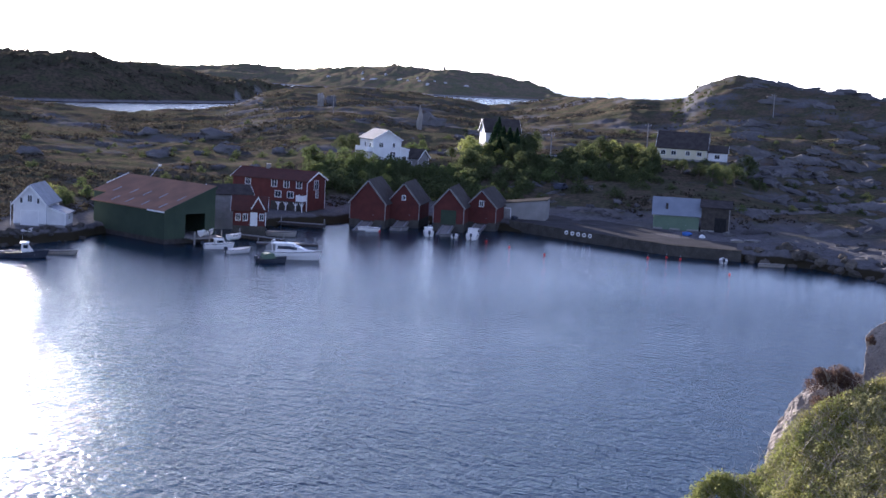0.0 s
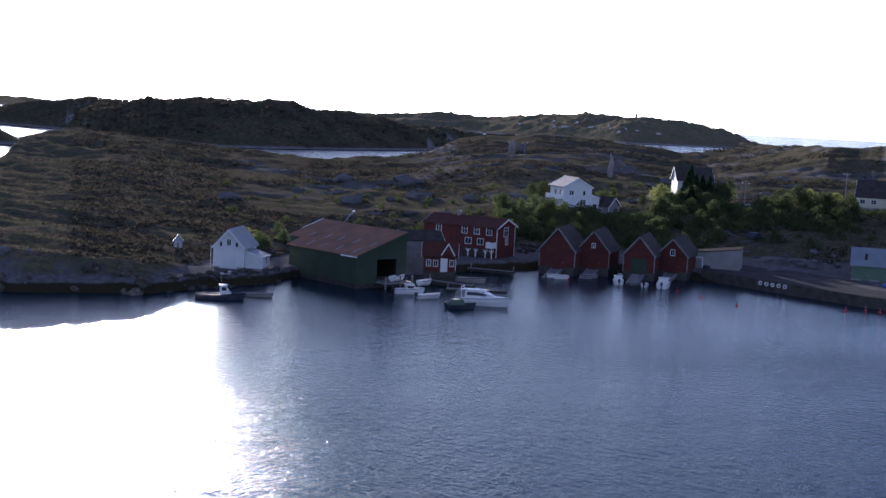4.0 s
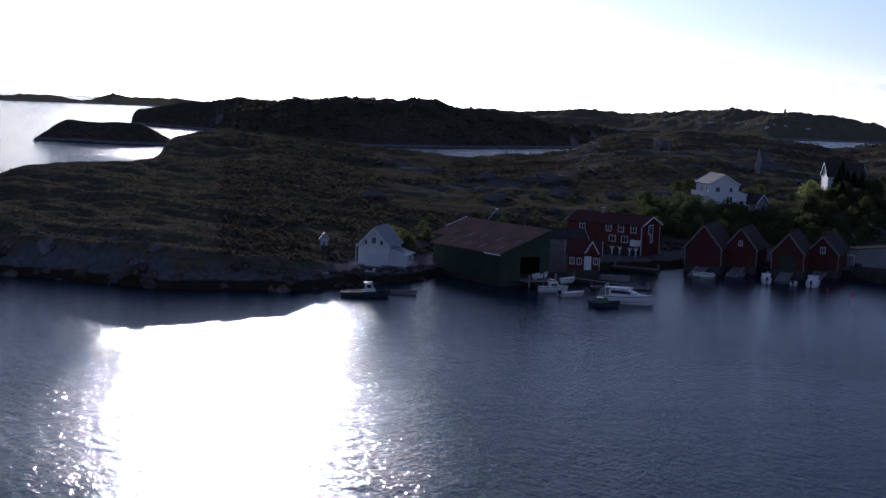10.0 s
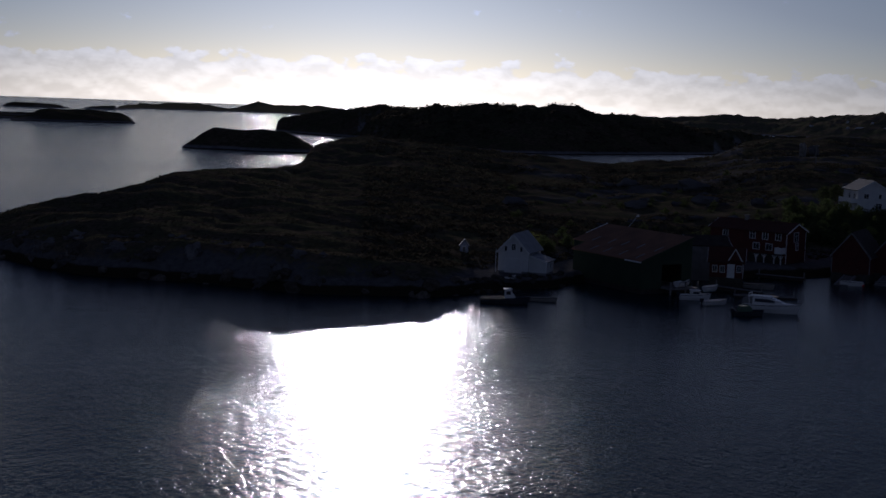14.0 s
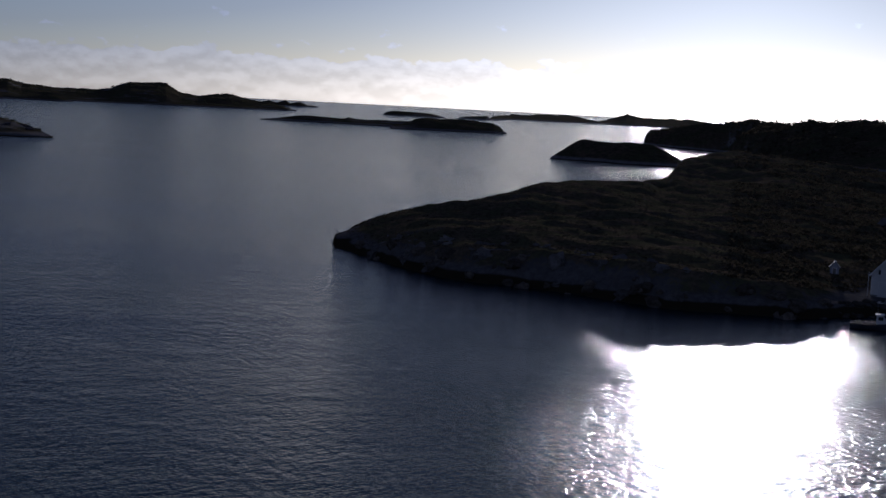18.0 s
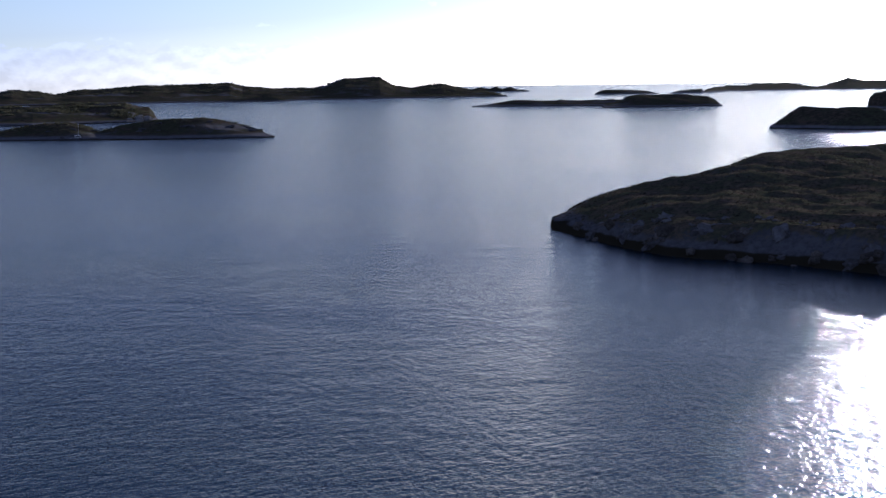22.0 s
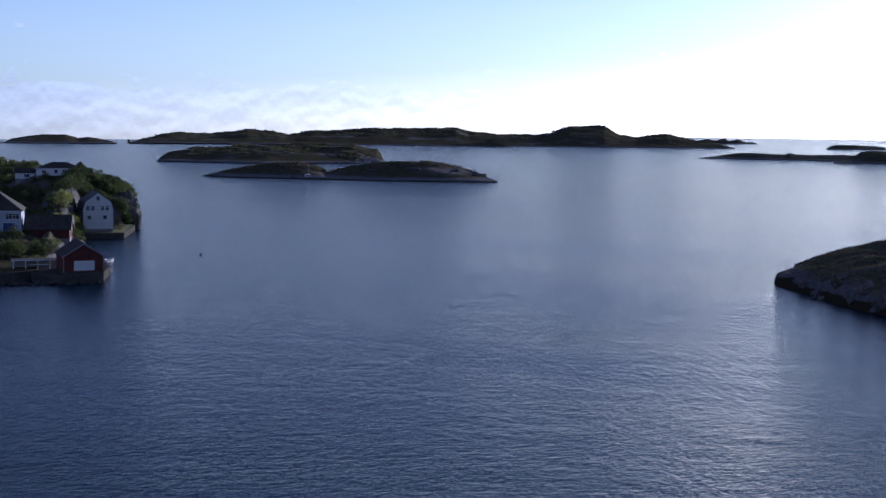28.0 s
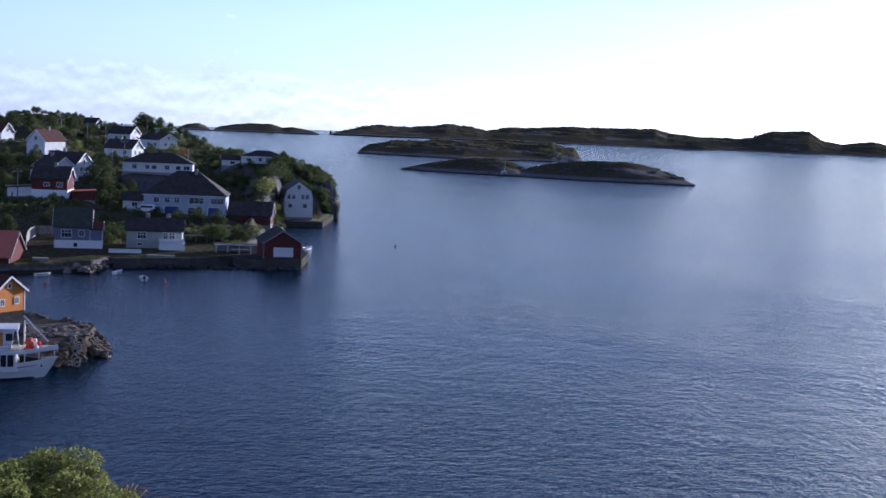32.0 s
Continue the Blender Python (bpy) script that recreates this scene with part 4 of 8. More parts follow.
def shell(house, w, length, profile, wall, roof, over=0.35, base=None, hip=False, barge="trim", m=None, y0=0.0, sunk=2.5):
    """Walls under a roof profile (points across the gable, left eave to right eave), drawn out to the length."""
    at = m or Matrix()
    pr = [Vector((x, 0, z)) for x, z in profile]
    bh = base[0] if base else 0.0
    if hip:
        e = pr[0].z
        body = box(-w / 2, y0, bh, w / 2, length, e)
    else:
        body = prism([(-w / 2, bh)] + [(p.x, p.z) for p in pr] + [(w / 2, bh)], y0, length)
    part("wall", moved(body, at), M[wall], house)
    part("foundation", moved(box(-w / 2 - 0.02, y0 - 0.02, -sunk, w / 2 + 0.02, length + 0.02, bh + 0.004), at), M[base[1] if base else "concrete"], house)
    if hip:
        e, r, o = pr[0].z, max(p.z for p in pr), over
        k = w / 2
        low = e - 0.12
        v = [(-w / 2 - o, y0 - o, low), (w / 2 + o, y0 - o, low), (w / 2 + o, length + o, low), (-w / 2 - o, length + o, low),
             (-w / 2 - o, y0 - o, low + 0.14), (w / 2 + o, y0 - o, low + 0.14), (w / 2 + o, length + o, low + 0.14), (-w / 2 - o, length + o, low + 0.14),
             (0, y0 + k, r), (0, length - k, r)]
        f = [(0, 3, 2, 1), (0, 1, 5, 4), (1, 2, 6, 5), (2, 3, 7, 6), (3, 0, 4, 7), (4, 5, 8), (5, 6, 9, 8), (6, 7, 9), (7, 4, 8, 9)]
        part("roof", moved((v, f), at), M[roof], house)
        part("gutter", moved(join(box(-w / 2 - o - 0.1, y0 - o, low, -w / 2 - o, length + o, low + 0.12), box(w / 2 + o, y0 - o, low, w / 2 + o + 0.1, length + o, low + 0.12)), at), M["trim"], house)
        return
    n = len(pr)
    for i in range(n - 1):
        a, b = pr[i], pr[i + 1]
        d = (b - a).normalized()
        up = Vector((-d.z, 0, d.x))
        if i == 0 and d.z >= -0.01:
            a = a - d * over
        if i == n - 2 and (d.z <= 0.01 or n == 2):
            b = b + d * over
        q = [a + up * 0.01, b + up * 0.01, b + up * 0.17, a + up * 0.17]
        part("roof", moved(prism([(p.x, p.z) for p in q], y0 - over, length + over), at), M[roof], house)
        if barge:
            q = [a - up * 0.05, b - up * 0.05, b + up * 0.185, a + up * 0.185]
            for ya, yb in ((y0 - over - 0.05, y0 - over - 0.004), (length + over + 0.004, length + over + 0.05)):
                part("barge_board", moved(prism([(p.x, p.z) for p in q], ya, yb), at), M[barge], house)
    if n > 2:
        top = max(pr, key=lambda p: p.z)
        part("ridge_cap", moved(prism([(top.x - 0.22, top.z + 0.06), (top.x, top.z + 0.28), (top.x + 0.22, top.z + 0.06)], y0 - over, length + over), at), M[roof], house)
    if barge:
        for sx in (-1, 1):
            ez = pr[0].z if sx < 0 else pr[-1].z
            part("corner_board", moved(join(box(sx * w / 2 - 0.07, y0 - 0.03, bh, sx * w / 2 + 0.07, y0 + 0.05, ez - 0.05)), at), M[barge], house)


def gable(w, eave, ridge):
    return [(-w / 2, eave), (0, ridge), (w / 2, eave)]


def house(name, label, m, w, length, eave, ridge, wall, roof, windows=(), doors=(), base=(0.4, "concrete"), hip=False, barge="trim", chimneys=(), profile=None, over=0.35, group="", category="house", sunk=2.5):
    h = thing(name, m, label, category, group)
    shell(h, w, length, profile or gable(w, eave, ridge), wall, roof, over, base, hip, barge, sunk=sunk)
    for side, u, z, ww, wh, *bars in windows:
        add_window(h, wall_pose(side, w, length, u, z), ww, wh, bars=bars[0] if bars else 1)
    for side, u, z, dw, dh, mat, *leaves in doors:
        add_door(h, wall_pose(side, w, length, u, z), dw, dh, M[mat], leaves[0] if leaves else 1)
    for x, y in chimneys:
        add_chimney(h, x, y, ridge - abs(x) / (w / 2) * (ridge - eave))
    return h


# -- the harbour side --
h = house("boathouse", "small white wooden boathouse with a grey roof by the shore", spot(-8.2, 208, 1.6, -16), 4.5, 7.2, 3.3, 5.75, "white", "slate",
          [("f", 0, 4.0, 0.6, 0.9), ("f", -1.2, 3.7, 0.35, 0.7, 0), ("f", 1.2, 3.7, 0.35, 0.7, 0), ("r", 6.2, 1.9, 0.7, 0.7)], [("f", 0, 0.15, 2.4, 2.1, "white", 2)], category="boathouse")
shell(h, 2.6, 4.2, [(-1.3, 2.7), (1.3, 1.9)], "white", "slate", 0.2, (0.3, "concrete"), m=pose(3.56, 0.9, 0), sunk=2.5)
add_window(h, pose(4.87, 3.0, 1.3, 0, 0, 90), 0.9, 0.8)
part("flagpole", tube([(-2.6, -0.4, -0.5), (-2.6, -0.4, 3.6)], 0.05, 6), M["trim"], h)

h = thing("boathouse", pose(53.2, 200.6, 0, 0, 0, 23.2), "large dark green shed with a rust-brown roof over the water", "boathouse")
SHED_W, SHED_N, SHED_S, SHED_L = 2.6, -3.9, 0.36, 17.7   # high side, step in the plan, roof slope, length of the low bay


def shed_z(x):
    return 4.8 + (x + 6.5) * SHED_S


part("wall", prism([(-6.5, 0.7), (SHED_N, 0.7), (SHED_N, shed_z(SHED_N)), (-6.5, 4.8)], 0, SHED_L), M["green"], h)
# gable wall with its open doorway: pieces left, over and right of it
part("wall", prism([(SHED_N, 0.7), (-2.8, 0.7), (-2.8, shed_z(-2.8)), (SHED_N, shed_z(SHED_N))], 0, 0.25), M["green"], h)
part("wall", prism([(-2.8, 4.2), (0.8, 4.2), (0.8, shed_z(0.8)), (-2.8, shed_z(-2.8))], 0, 0.25), M["green"], h)
part("wall", prism([(0.8, 0.7), (SHED_W, 0.7), (SHED_W, shed_z(SHED_W)), (0.8, shed_z(0.8))], 0, 0.25), M["green"], h)
part("wall", box(SHED_W - 0.25, 0.25, 0.7, SHED_W, 21.5, shed_z(SHED_W) - 0.1), M["green"], h)
part("wall", prism([(SHED_N, 0.7), (SHED_W - 0.25, 0.7), (SHED_W - 0.25, shed_z(SHED_W) - 0.1), (SHED_N, shed_z(SHED_N))], 21.25, 21.5), M["green"], h)
part("wall", box(SHED_N, SHED_L, 0.7, SHED_N + 0.2, 21.25, shed_z(SHED_N)), M["green"], h)
part("floor", box(SHED_N + 0.01, 0.25, 0.7, SHED_W - 0.26, 21.2, 0.95), M["plank"], h)
for w0, w1, ln in ((-6.85, SHED_N, SHED_L), (SHED_N, SHED_W, 21.5)):
    part("roof", prism([(w0, shed_z(w0)), (w1, shed_z(w1)), (w1, shed_z(w1) + 0.16), (w0, shed_z(w0) + 0.16)], -0.4, ln + 0.3), M["rust_sheet"], h)
    part("barge_board", prism([(w0, shed_z(w0) - 0.15), (w1, shed_z(w1) - 0.15), (w1, shed_z(w1) + 0.2), (w0, shed_z(w0) + 0.2)], -0.46, -0.404), M["green"], h)
for x, ys in ((-5.35, (1.9, 6.2, 10.2, 13.7)), (-2.6, (1.2, 5.6, 9.6, 13.0, 17.2))):
    for y in ys:
        part("skylight", moved(box(-0.8, -0.11, 0, 0.8, 0.11, 0.03), pose(x, y, shed_z(x) + 0.165, 0, -math.degrees(math.atan(SHED_S)), 0)), M["sheet"], h, "pale translucent roof sheet")
part("eave_strip", box(-6.95, -0.4, 4.56, -6.87, 3.6, 4.76), M["trim"], h)
# barge board white on this stretch only, painting the roof edge as sunlit
part("barge_trim", prism([(-1.4, shed_z(-1.4) + 0.05), (SHED_W, shed_z(SHED_W) + 0.05), (SHED_W, shed_z(SHED_W) + 0.26), (-1.4, shed_z(-1.4) + 0.26)], 21.81, 21.9), M["trim"], h, "white barge board painted as a sunlit edge")
for y in (0.3, 4, 8, 12, 15.4):
    for x in (-6.3, -2.2, 2.2):
        part("pile", tube([(x, y, -3), (x, y, 0.7)], 0.16, 8), M["darkwood"], h)
part("skirt", join(box(-6.48, 0.02, -0.3, -6.4, 15.6, 0.7), box(-6.4, 0.0, -0.3, SHED_W - 0.1, 0.08, 0.7)), M["darkwood"], h, "dark tarred boards down to the water")
part("landing", box(-3.0, -2.2, 0.75, 2.5, -0.05, 0.95), M["plank"], h)
for x in (-2.6, 0.1, 2.3):
    part("pile", tube([(x, -2.0, -3), (x, -2.0, 1.9)], 0.13, 8), M["plank"], h)

h = house("harbour_house", "long dark red two-storey wooden warehouse with white windows", pose(81.7, 231.4, 1.4, 0, 0, 44), 6.9, 14.6, 5.4, 6.75, "red", "tile_red",
          [("l", 1.56, 4.7, 0.95, 1.15), ("l", 4.0, 4.7, 0.95, 1.15), ("l", 6.4, 4.7, 0.95, 1.15), ("l", 11.6, 4.75, 0.95, 1.15), ("l", 3.2, 2.85, 1.1, 1.0), ("l", 5.6, 2.85, 1.1, 1.0),
           ("f", -0.1, 4.6, 1.5, 1.5), ("f", 0.3, 2.95, 0.8, 1.1)], [("l", 10.8, 0.1, 1.0, 2.0, "trim")], base=(0.25, "darkstone"), chimneys=[(0, 9.5)], category="warehouse")
for u in (0.9, 2.1, 4.0, 5.5):
    part("post", join(box(-3.57, u - 0.08, 0, -3.47, u + 0.08, 1.5), moved(box(-0.05, -0.05, 0, 0.05, 0.05, 0.75), pose(-3.52, u, 0.9, 35)), moved(box(-0.05, -0.05, 0, 0.05, 0.05, 0.75), pose(-3.52, u, 0.9, -35))), M["trim"], h, "pale forked post")
# dark panel laid on the wall, painting in the shade of an open undercroft
part("undercroft", box(-3.47, 0.6, 0.05, -3.455, 7.0, 1.7), M["darkwood"], h, "flat dark panel painted as a shaded bay behind posts")
b = part("balcony", box(-4.9, 0.1, 1.85, -3.46, 1.4, 1.97), M["plank"], h)
part("balcony_rail", join(box(-4.9, 0.1, 1.97, -4.85, 1.4, 3.0), box(-4.85, 0.1, 1.97, -3.46, 0.15, 3.0), box(-4.85, 1.35, 1.97, -3.46, 1.4, 3.0)), M["trim"], b, "white boarded balcony front")
part("balcony_post", box(-4.88, 0.12, -0.6, -4.78, 0.22, 1.85), M["trim"], b)

h = house("net_shed", "small dark red wooden shed with white windows and a white door", pose(65.8, 209.3, 1.4, 0, 0, 72), 4.8, 5.0, 2.6, 4.4, "red", "tile_red",
          [("l", 4.2, 1.5, 0.6, 0.9), ("l", 3.1, 1.5, 0.6, 0.9), ("l", 0.6, 1.6, 0.55, 0.9)], [("l", 1.8, 0.2, 0.9, 2.0, "trim")], base=(0.2, "darkstone"), category="shed")
part("dormer", moved(prism([(-0.9, 0), (0, 1.6), (0.9, 0)], -0.1, 1.9), pose(-2.6, 1.2, 2.9, 0, 0, -90)), M["red"], h)
for sx in (-1, 1):
    part("dormer_trim", moved(prism([(sx * 0.95, -0.1), (sx * 0.0, 1.62), (0.0, 1.85), (sx * 1.15, -0.1)][::sx], -0.2, -0.12), pose(-2.6, 1.2, 2.9, 0, 0, -90)), M["trim"], h)
house("store_shed", "grey wooden store shed with a slate roof", pose(65.75, 219.2, 1.4, 0, 0, 88), 5, 6.5, 4.2, 5.4, "greywood", "tile_dark", [("l", 2.0, 3.8, 0.7, 0.7)], category="shed")

boats_row = "row of red boathouses"
for az, d, w, eave, ridge, turn, kind in ((-21.57, 236, 6.1, 3.3, 7.0, -13, 0), (-23.03, 239, 5.5, 3.3, 6.55, -11, 1), (-24.89, 236, 5.2, 3.3, 6.35, -9, 2), (-26.22, 241, 5.2, 3.2, 5.9, -12, 3)):
    wins = [("f", 0, 3.7, 0.65, 0.9)] if kind in (3,) else ([("f", 0, 4.2, 0.5, 0.7)] if kind == 1 else [])
    drs = [("f", 0, 0.35, 2.4, 2.3, "green" if kind == 2 else "red", 2)]
    lab = ["plain red wooden boathouse with pale barge boards at the waterside", "red wooden boathouse with one small gable window", "red wooden boathouse with a dull green double door", "red boathouse with a white-framed gable window"][kind]
    h = house("boathouse", lab, spot(az, d, 0.9, turn), w, 9.5, eave, ridge, "red", "tile_dark", wins, drs, base=(0.5, "darkstone"), barge="greywood", group=boats_row, category="boathouse")
    sl = part("slipway", moved(box(-1.1, -6, -0.1, 1.1, -0.1, 0.12), pose(0, 0, 0.05, 9)), M["plank"], h)
    part("rail", moved(join(box(-0.9, -6, 0.12, -0.75, -0.1, 0.22), box(0.75, -6, 0.12, 0.9, -0.1, 0.22)), pose(0, 0, 0.05, 9)), M["metal"], sl)

h = thing("concrete_shed", spot(-27.9, 247, 1.5, -6), "low pale concrete shed with a sloping top beside the quay", "shed")
part("wall", prism([(-4.2, -2), (4.2, -2), (4.2, 3.8), (-4.2, 2.7)], 0, 6), M["concrete"], h)
part("roof", prism([(-4.4, 2.66), (4.4, 3.83), (4.4, 4.0), (-4.4, 2.83)], -0.15, 6.2), M["darkstone"], h)
add_door(h, pose(-2.9, 0, 0), 1.6, 2.0, M["greywood"], 2)

h = house("quay_shed", "pale green board shed with a light sheet-metal roof on the quay", pose(143.2, 204.5, 1.6, 0, 0, 57), 7.5, 7.8, 2.7, 5.2, "palegreen", "sheet", [],
          [("l", 5.6, 0.1, 1.0, 2.0, "palegreen"), ("l", 2.6, 0.1, 1.0, 2.0, "palegreen")], barge=None, category="shed")
part("vent_pipe", tube([(-2.6, 5.6, 3.0), (-2.6, 5.6, 4.6)], 0.22, 8), M["darkwood"], h)
h = house("timber_shed", "tall dark weathered timber shed with a black bay panel", pose(147.6, 201.3, 1.6, 0, 0, 54), 6.5, 4.9, 4.3, 5.2, "darkwood", "tile_dark", barge=None, category="shed")
# thin black sheet on the closed wall, painted as the shade inside a bay
part("bay", box(-3.29, 0.6, 0.1, -3.26, 2.6, 2.6), M["rubber"], h, "black panel painted as a shaded bay")
part("gable_post", box(-3.4, 0.05, 0, -3.26, 0.2, 4.2), M["plank"], h)

h = house("dwelling", "pale yellow house with a wide dark brown roof above the quay", spot(-35.15, 331, 9.7, 88), 8.5, 11.2, 2.8, 6.2, "yellow", "tile_dark",
          [("l", 1.6, 1.7, 1.0, 0.9), ("l", 4.2, 1.7, 0.9, 0.9), ("l", 7.4, 1.7, 1.0, 0.9), ("l", 9.8, 1.7, 1.0, 0.9)], chimneys=[(0.4, 5)])
shell(h, 5, 4.2, gable(5, 2.2, 3.6), "white", "tile_dark", 0.3, (0.3, "concrete"), m=pose(-0.6, -4.6, 0))
add_window(h, pose(-3.1, -2.4, 1.3, 0, 0, -90), 1.1, 0.9)

h = house("dwelling", "white two-storey wooden house with a grey slate roof and balcony", spot(-22.25, 300, 6.5, 22), 6.3, 8.0, 5.5, 7.3, "white", "gambrel_roof",
          [("f", -1.4, 4.3, 0.95, 0.95), ("f", 1.5, 4.3, 0.55, 0.9, 0), ("f", 1.3, 2.3, 1.2, 1.1), ("f", 0.8, 0.8, 0.7, 0.8), ("l", 1.8, 4.2, 0.9, 1.0), ("l", 4.6, 4.2, 0.9, 1.0)], base=(1.2, "concrete"))
shell(h, 2.4, 4.5, [(-1.2, 3.9), (1.2, 3.3)], "white", "slate", 0.2, (1.2, "concrete"), m=pose(4.36, 1.4, 0))
add_door(h, pose(4.6, 1.4, 0), 0.9, 1.9, M["darkwood"])
b = part("balcony", box(-4.5, 0.3, 2.7, -3.16, 7.2, 2.85), M["plank"], h)
part("balcony_rail", join(box(-4.5, 0.3, 2.85, -4.45, 7.2, 3.8), box(-4.45, 0.3, 2.85, -3.16, 0.35, 3.8)), M["trim"], b)
for y in (0.4, 3.7, 7.0):
    part("balcony_post", box(-4.48, y, -0.5, -4.38, y + 0.1, 2.7), M["trim"], b)
house("outhouse", "small grey wooden outhouse with a brown roof on a wall", spot(-23.75, 304, 5.6, 58), 4.2, 5.4, 2.6, 4.3, "greywood", "tile_dark", [("l", 2.0, 1.5, 0.7, 0.8)], base=(0.9, "concrete"), category="shed")
house("dwelling", "white wooden house with a sunlit gable among dark trees", pose(149.7, 305.5, 9.7, 0, 0, -103), 6.2, 8.5, 3.7, 6.6, "white", "tile_dark", [("r", 2.5, 2.2, 1.0, 1.1), ("r", 5.5, 2.2, 1.0, 1.1)])
h = house("cabin", "small white cabin with a flat dark roof", spot(-29.05, 318, 7.1, 4), 4.8, 4.0, 2.3, 2.6, "white", "tile_dark", [("f", 0.5, 1.4, 1.2, 0.8)], profile=[(-2.4, 2.1), (2.4, 2.7)], category="cabin")
part("fence", join(box(-5.6, 0.2, 0.2, -2.5, 0.3, 0.9)), M["trim"], h)

h = house("hut", "tiny white wooden hut with a peaked roof on the shore", spot(-6.17, 224, ground_at(-6.17, 224), 0), 1.3, 1.3, 1.0, 1.8, "bluewhite", "slate", [], [("f", 0, 0.05, 0.5, 0.85, "greywood")], base=(0.1, "concrete"), barge=None, over=0.12, category="hut")

# -- the village --
h = house("sea_house", "white gambrel-roofed sea house on a stone quay at the headland", spot(41.20, 336, 1.36, 9), 6.8, 9.0, 5.2, 8.9, "white", "gambrel_roof",
          [("f", 0.0, 7.6, 0.7, 0.95), ("f", -2.35, 5.35, 0.72, 1.05), ("f", -1.25, 5.35, 0.72, 1.05), ("f", 1.0, 5.35, 0.72, 1.05), ("f", 2.05, 5.35, 0.72, 1.05), ("f", -2.05, 3.2, 0.85, 0.95), ("f", 1.5, 3.2, 0.85, 0.95), ("l", 3, 3, 0.9, 1.0), ("l", 6, 3, 0.9, 1.0)],
          profile=[(-3.4, 5.0), (-2.95, 6.8), (0, 8.9), (2.95, 6.8), (3.4, 5.0)], base=(0.5, "concrete"), barge=None, over=0.12)
h = house("boathouse", "dark red boathouse with a white door on the quay end", spot(41.78, 238, 1.5, 8), 6.4, 9.5, 2.9, 4.9, "red", "tile_dark", [], [("f", 0.1, 0.55, 3.1, 1.5, "white", 2)], base=(0.3, "darkstone"), barge="greywood", category="boathouse", sunk=3.5)
h = house("hall", "long dark red hall with a black roof below the bushes", spot(42.25, 300, 2.4, 86), 8, 8.8, 2.3, 4.8, "red", "tile_dark", category="shed")
h = house("dwelling", "large bluish white house with dark roof and navy garage doors", spot(44.07, 302, 4.0, 87), 12.4, 16.8, 4.5, 9.3, "bluewhite", "tile_dark",
          [("l", 1.7, 3.4, 2.6, 1.1, 3), ("l", 6.0, 3.4, 3.0, 1.2, 2), ("l", 10.0, 3.4, 1.0, 1.1), ("l", 12.0, 3.4, 1.0, 1.1), ("l", 14.2, 3.4, 1.1, 1.1), ("l", 6.2, 1.3, 3.0, 1.3, 1)],
          [("l", 2.4, 0.1, 2.3, 2.0, "navy", 2), ("l", 11.0, 0.1, 3.0, 2.0, "navy", 2), ("l", 14.6, 0.1, 2.4, 1.8, "navy", 2)], chimneys=[(-0.6, 6.6)], base=(0.15, "concrete"), hip=True)
house("annex", "low white annex with a dark roof beside the big house", spot(47.28, 304, 4.7, 88), 7.0, 4.6, 2.2, 3.6, "white", "tile_dark", [("l", 2.2, 1.3, 1.0, 0.8)], barge=None, category="shed")
h = house("bungalow", "grey-green bungalow with a white basement and black roof", spot(45.8, 253, 1.7, 88), 7.4, 9.5, 3.2, 5.0, "sage", "tile_dark",
          [("l", 1.7, 2.3, 0.9, 1.1), ("l", 2.8, 2.3, 0.7, 1.1), ("l", 6.9, 2.3, 1.4, 1.1, 2), ("l", 3.0, 0.8, 0.8, 0.35, 0), ("l", 7.2, 0.8, 0.8, 0.35, 0)], base=(1.45, "sage"), barge=None, chimneys=[(0.2, 2.6), (0.2, 6.2)])
part("terrace", join(box(-5.9, -0.5, 1.2, -3.75, 3.8, 1.35), box(-5.9, -0.5, 0, -5.8, 3.8, 2.0)), M["trim"], h)
h = house("dwelling", "blue and white wooden house with a mossy dark roof", spot(49.39, 250, 1.7, 88), 7.0, 5.9, 3.8, 6.6, "blue", "tile_moss",
          [("l", 3.9, 2.6, 1.6, 1.2, 2), ("l", 1.4, 2.7, 0.8, 0.9), ("l", 2.4, 0.7, 0.6, 0.7, 0)], base=(1.5, "trim"))
shell(h, 4.0, 2.0, gable(4.0, 3.4, 4.6), "blue", "tile_red", 0.2, (1.5, "trim"), m=pose(-1.4, -2.02, 0))
house("boathouse", "orange boathouse with white trim and red tiles on the jetty", spot(52.45, 170, 1.6, 46), 5.0, 8.0, 2.5, 4.2, "orange", "tile_red",
      [("f", 0, 3.2, 0.45, 0.5, 0), ("f", 1.2, 1.4, 0.55, 0.7), ("f", -1.1, 1.3, 0.55, 0.7)], base=(0.12, "concrete"), category="boathouse")
house("boathouse", "boathouse with a large coral red roof at the water", pose(-180.6, 140.2, 0.8, 0, 0, 128), 9.5, 12, 1.7, 5.1, "red", "tile_coral", barge="greywood", category="boathouse", base=(0.2, "darkstone"))
house("dwelling", "wide white house with a low dark hipped roof", spot(45.45, 345, 10.7, 88), 9.0, 16.4, 2.6, 4.9, "white", "tile_dark", [("l", 13.6, 1.6, 1.0, 0.9), ("l", 1.4, 1.6, 1.4, 0.9), ("l", 3.4, 1.6, 1.0, 0.9), ("l", 6, 1.6, 1.0, 0.9), ("l", 9, 1.6, 1.0, 0.9), ("l", 10.6, 1.6, 0.9, 0.9)], hip=True)
